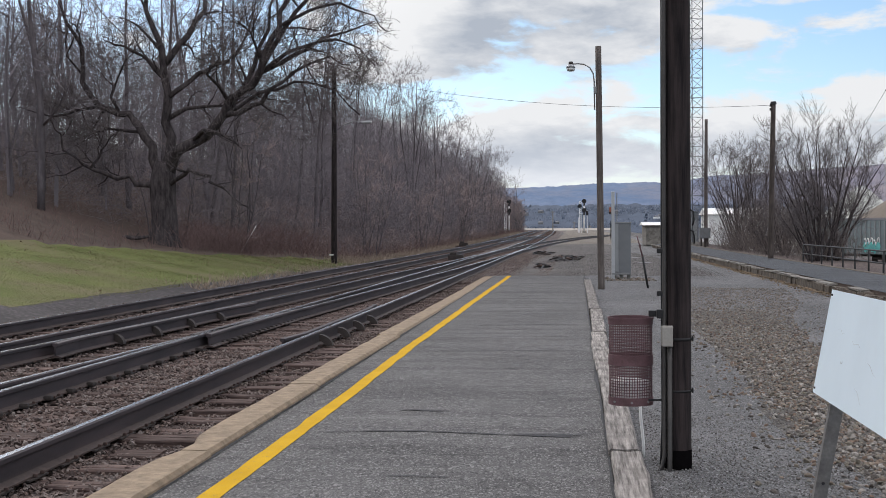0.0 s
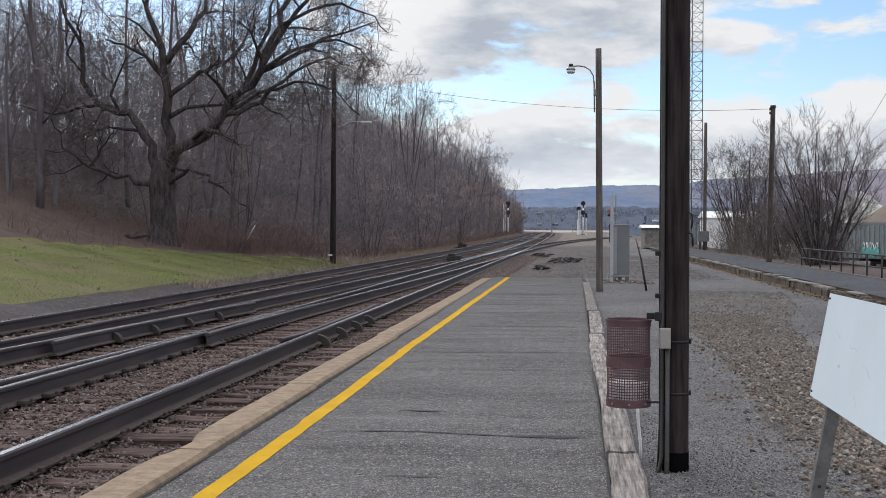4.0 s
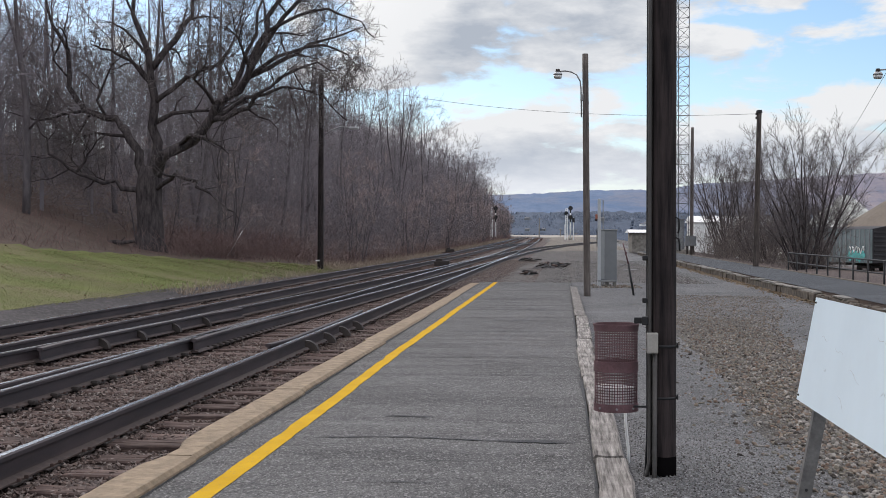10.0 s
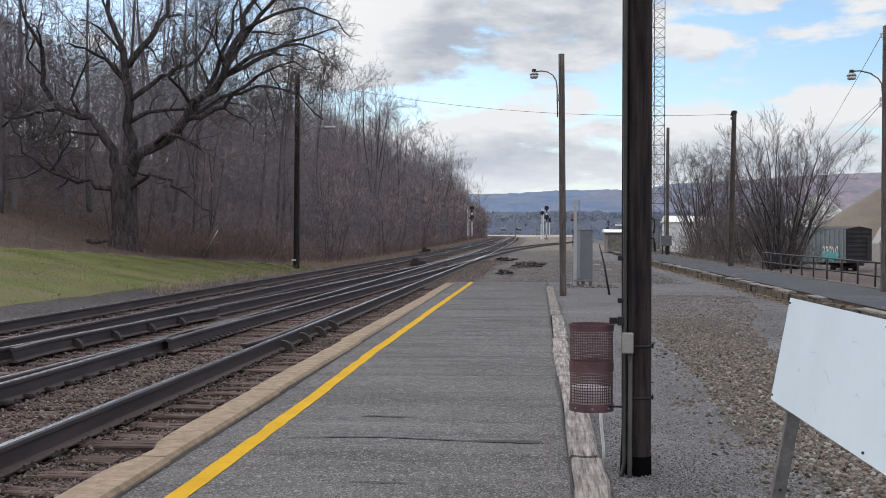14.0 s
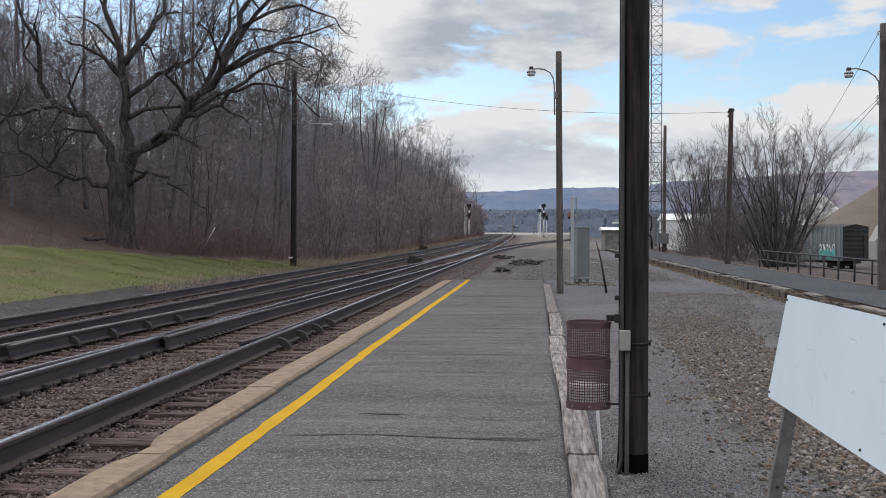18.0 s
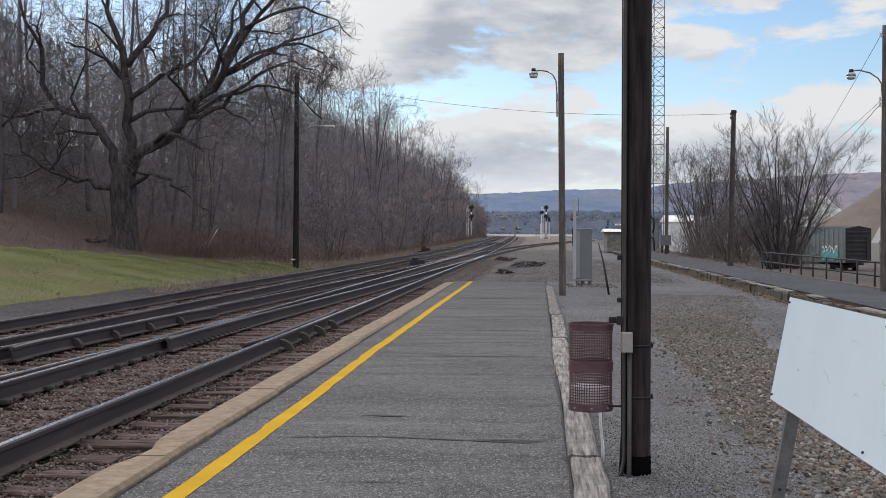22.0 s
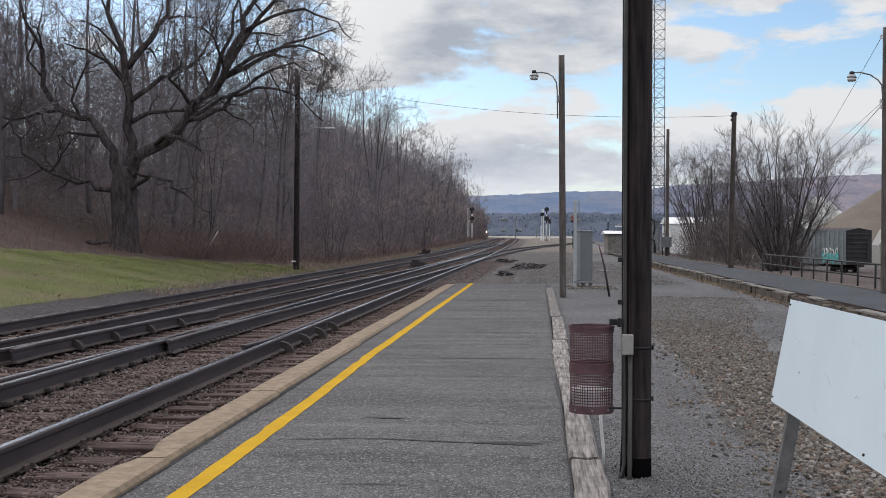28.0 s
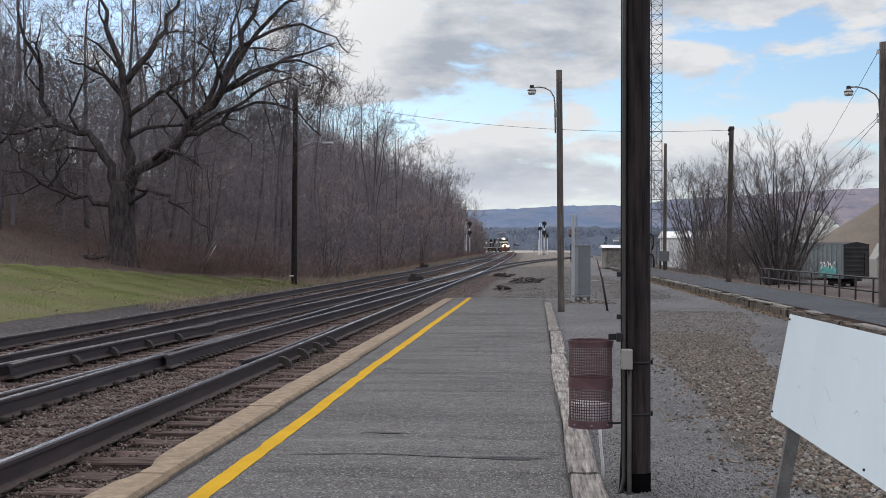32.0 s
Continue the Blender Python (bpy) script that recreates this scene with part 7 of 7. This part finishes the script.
    z = on_ground(x, y) + 0.02
    scatter_mesh("fallen_leaves", np.stack([x, y, z], 1), rng.uniform(0.03, 0.07, len(x)), M["leaf"], octa(), rng, 0.2, "scattered brown fallen leaves", "leaves")


undergrowth()


def ballast():
    rng = np.random.default_rng(17)

    def lay(name, n, x0, x1, y0, y1, s0, s1, mat, label, zfun, power=1.0, squash=0.7, shape=ico()):
        y = y0 + (y1 - y0) * rng.random(n) ** power
        x = rng.uniform(x0, x1, n)
        size = rng.uniform(s0, s1, n)
        z = zfun(x, y, size)
        scatter_mesh(name, np.stack([x, y, z], 1), size, mat, shape, rng, squash, label, "stones")

    def bed(x, y, size):
        return np.full(len(x), TIE_TOP - 0.035) + rng.uniform(-0.02, 0.028, len(x)) + 0.010 * ((x < -3.75) & (x > -5.0)) - 0.022 * ((x > -3.4) & (y < 17)) + 0.006 * ((x > -3.4) & (y >= 17))
    lay("track_ballast", 15000, -5.4, -2.45, 5.0, 16, 0.022, 0.062, M["ballast"], "brown-grey crushed stone between the sleepers", bed, 1.25, 0.75, octa())
    lay("edge_ballast", 7000, -3.5, -2.46, 5.0, 20, 0.015, 0.045, M["ballast"], "small broken stone between rail and kerb", bed, 1.3, 0.7, octa())
    lay("kerb_ballast", 6000, -3.5, -2.62, 16, 35, 0.02, 0.046, M["ballast"], "small broken stone along the far kerb", bed, 1.2, 0.7, octa())
    lay("mid_ballast", 16000, -7.0, -2.5, 12, 42, 0.025, 0.055, M["ballast"], "brown-grey crushed stone round the turnout", bed, 1.5, 0.7, octa())
    lay("far_ballast", 9000, -10.2, -6.3, 12, 50, 0.04, 0.085, M["ballast"], "brown-grey crushed stone along the far track", bed, 1.5, 0.7, octa())

    def grd(x, y, size):
        return np.array([ground_z(a, b) for a, b in zip(x, y)]) + size * 0.12
    lay("path_pebbles", 22000, 0.42, 5.4, 4.6, 30, 0.007, 0.018, M["pebble"], "loose grey gravel beside the platform", grd, 1.9, 0.7, octa())
    lay("fine_gravel", 16000, 0.42, 2.3, 4.4, 9.5, 0.006, 0.017, M["grit"], "fine loose grit round the pole", grd, 1.3, 0.7, octa())
    # a drift of coarser stones
    n = 36000
    y = 4.4 + 25 * rng.random(n) ** 1.7
    edge = np.interp(y, [4, 7.5, 9.2, 11, 13.5, 19.7, 26, 36], [1.66, 1.57, 1.46, 1.55, 1.58, 1.70, 2.25, 3.0])
    wide = np.interp(y, [4, 9, 13, 18, 24, 36], [0.85, 0.90, 1.10, 1.5, 2.2, 2.6])
    edge = edge + np.array([0.10 * noise.noise((q * 0.8, 3, 3)) + 0.05 * noise.noise((q * 3.1, 5, 3)) for q in y])
    x = edge + np.where(rng.random(n) < 0.72, rng.random(n) ** 0.85 * wide, np.where(rng.random(n) < 0.15, -0.3, 1.9) * np.abs(rng.normal(0, 1, n)) * 0.75)
    x = np.where(x < 0.8, 2.4, np.minimum(x, 5.2))
    size = (0.011 + 0.044 * rng.random(n) ** 2.0) * np.interp(y, [5, 12, 20], [1.0, 0.9, 0.7])
    scatter_mesh("loose_stones", np.stack([x, y, grd(x, y, size)], 1), size, M["rubble"], ico(), rng, 0.62, "drift of coarse brown and grey stones", "stones")
    lay("cabinet_rubble", 420, 0.7, 2.1, 32.6, 34.6, 0.03, 0.09, M["rubble"], "pale broken stones round the relay cabinet", grd, 1.0, 0.7, octa())
    lay("verge_stones", 7000, -3.45, -0.9, 36.0, 78, 0.03, 0.07, M["ballast"], "loose brown ballast spilling from the line", lambda x, y, size: np.array([max(ground_z(a, b), -0.24 + grade(b)) for a, b in zip(x, y)]) + size * 0.15, 1.3, 0.7, octa())
    lay("yard_gravel", 11000, -2.4, 4.5, 36.3, 70, 0.018, 0.046, M["grit"], "coarse grey gravel beyond the platform end", grd, 1.4, 0.7, octa())


ballast()

# ---- the train ----


def locomotive():
    """Faces -y; wheels on z = 0."""
    c = base("locomotive", 0, 0, 0, "black diesel freight locomotive with bright headlights", "locomotive")
    part("hood", bm_box(1.9, 14.5, 2.45, (0, 3.2, 2.95), 0.12), M["locoblack"], c, "long black engine hood")
    part("cab", bm_box(3.0, 2.5, 2.55, (0, -6.4, 3.05), 0.12), M["locoblack"], c, "black driver's cab")
    part("cab_roof", bm_box(2.8, 2.7, 0.2, (0, -6.4, 4.38), 0.08), M["locoblack"], c)
    part("cab_band", bm_box(2.9, 0.04, 0.34, (0, -7.68, 3.25), 0.01), M["white"], c, "white painted band across the cab front")
    for x in (-0.62, 0.62):
        part("number_board", bm_box(0.5, 0.05, 0.22, (x, -7.69, 4.28), 0.01), M["white"], c)
    part("nose", bm_box(1.9, 2.2, 1.5, (0, -8.6, 2.35), 0.18), M["locoblack"], c, "black nose")
    part("nose_stripe", bm_box(1.2, 0.04, 0.22, (0, -9.72, 2.5), 0.01), M["white"], c, "white stripe on the nose")
    for x in (-0.75, 0.75):
        part("windscreen", bm_box(1.15, 0.05, 0.72, (x, -7.67, 3.85), 0.02), M["glass"], c)
        part("side_window", bm_box(0.05, 1.2, 0.7, (x * 2.0, -6.4, 3.75), 0.02), M["glass"], c)
    part("walkway", bm_box(3.1, 21.6, 0.22, (0, 0, 1.6), 0.03), M["locoblack"], c)
    part("pilot", bm_box(3.0, 0.3, 1.35, (0, -10.7, 0.92), 0.08), M["locored"], c, "dark red pilot plate")
    part("stripe", bm_box(3.14, 21.4, 0.10, (0, 0, 1.55), 0.02), M["white"], c)
    part("fuel_tank", bm_box(2.6, 5.0, 0.9, (0, 0, 0.85), 0.2), M["locoblack"], c)
    part("radiator", bm_box(2.9, 4.0, 1.3, (0, 8.6, 3.75), 0.1), M["locoblack"], c)
    part("headlight_box", bm_box(0.7, 0.3, 0.4, (0, -7.72, 4.42), 0.05), M["locoblack"], c)
    for x, z, r in ((-0.17, 4.42, 0.17), (0.17, 4.42, 0.17), (-0.8, 1.95, 0.25), (0.8, 1.95, 0.25)):
        y = -7.9 if z > 3 else -10.9
        part("headlight", bm_cyl(r, r, 0.08, (x, y, z), 14, Matrix.Rotation(math.pi / 2, 4, "X")), M["headlight"], c, "bright headlight")
    for x in (-1.45, 1.45):
        tube("handrail", [(x, -10.5, 1.7), (x, -10.5, 2.7), (x, -8.0, 2.75)], 0.04, M["white"], c)
        part("number_patch", bm_box(0.05, 2.2, 0.7, (x * 0.68, 2.0, 3.2)), M["white"], c)
    for y in (-6.9, 6.9):
        part("bogie_frame", bm_box(2.5, 4.6, 0.5, (0, y, 0.75), 0.08), M["darkiron"], c)
        for dy in (-1.8, 0, 1.8):
            for x in (-0.75, 0.75):
                part("wheel", bm_cyl(0.52, 0.52, 0.14, (x - 0.07, y + dy, 0.52), 18, Matrix.Rotation(math.pi / 2, 4, "Y")), M["darkiron"], c)
    return c


loco = locomotive()
loco2 = copy_thing(loco, pose(0, 600, 0))
tagged(loco2, "second black diesel locomotive coupled behind", "locomotive")
for ch in list(loco2.children):
    if ch.name.startswith("headlight") and "box" not in ch.name:
        bpy.data.objects.remove(ch)
wagons = [boxcar("dark freight boxcar in the moving train", M["boxdark"] if i != 1 else M["boxcar"], M["boxdark"], False) for i in range(3)]


def line_at(s):
    """Place and heading on the near track, s metres beyond the start of its curve."""
    i = min(len(SW_Y) - 2, max(0, int(s / 2.0)))
    u = s / 2.0 - i
    x, y = SW_X[i] + (SW_X[i + 1] - SW_X[i]) * u, SW_Y[i] + (SW_Y[i + 1] - SW_Y[i]) * u
    turn = math.degrees(math.atan2(-(SW_X[i + 1] - SW_X[i]), SW_Y[i + 1] - SW_Y[i]))
    return pose(-4.35 + x, y, RAIL_Z + grade(y), 0, 0, turn)


def motions():
    front, speed = 291.0, 12.0
    times = [0, 2, 4, 6, 8, 10, 12, 14, 16, 18, 20, 22, 24, 26, 27, 28, 29, 30, 31, 32]
    gap = 11.0
    for thing, half in ((loco, 11.2), (loco2, 11.2), *((w, 8.4) for w in wagons)):
        if thing is not loco:
            gap += half
        mid = gap
        walk(thing, [(t, line_at(front + speed * (32 - t) + mid)) for t in times])
        gap = mid + half


motions()
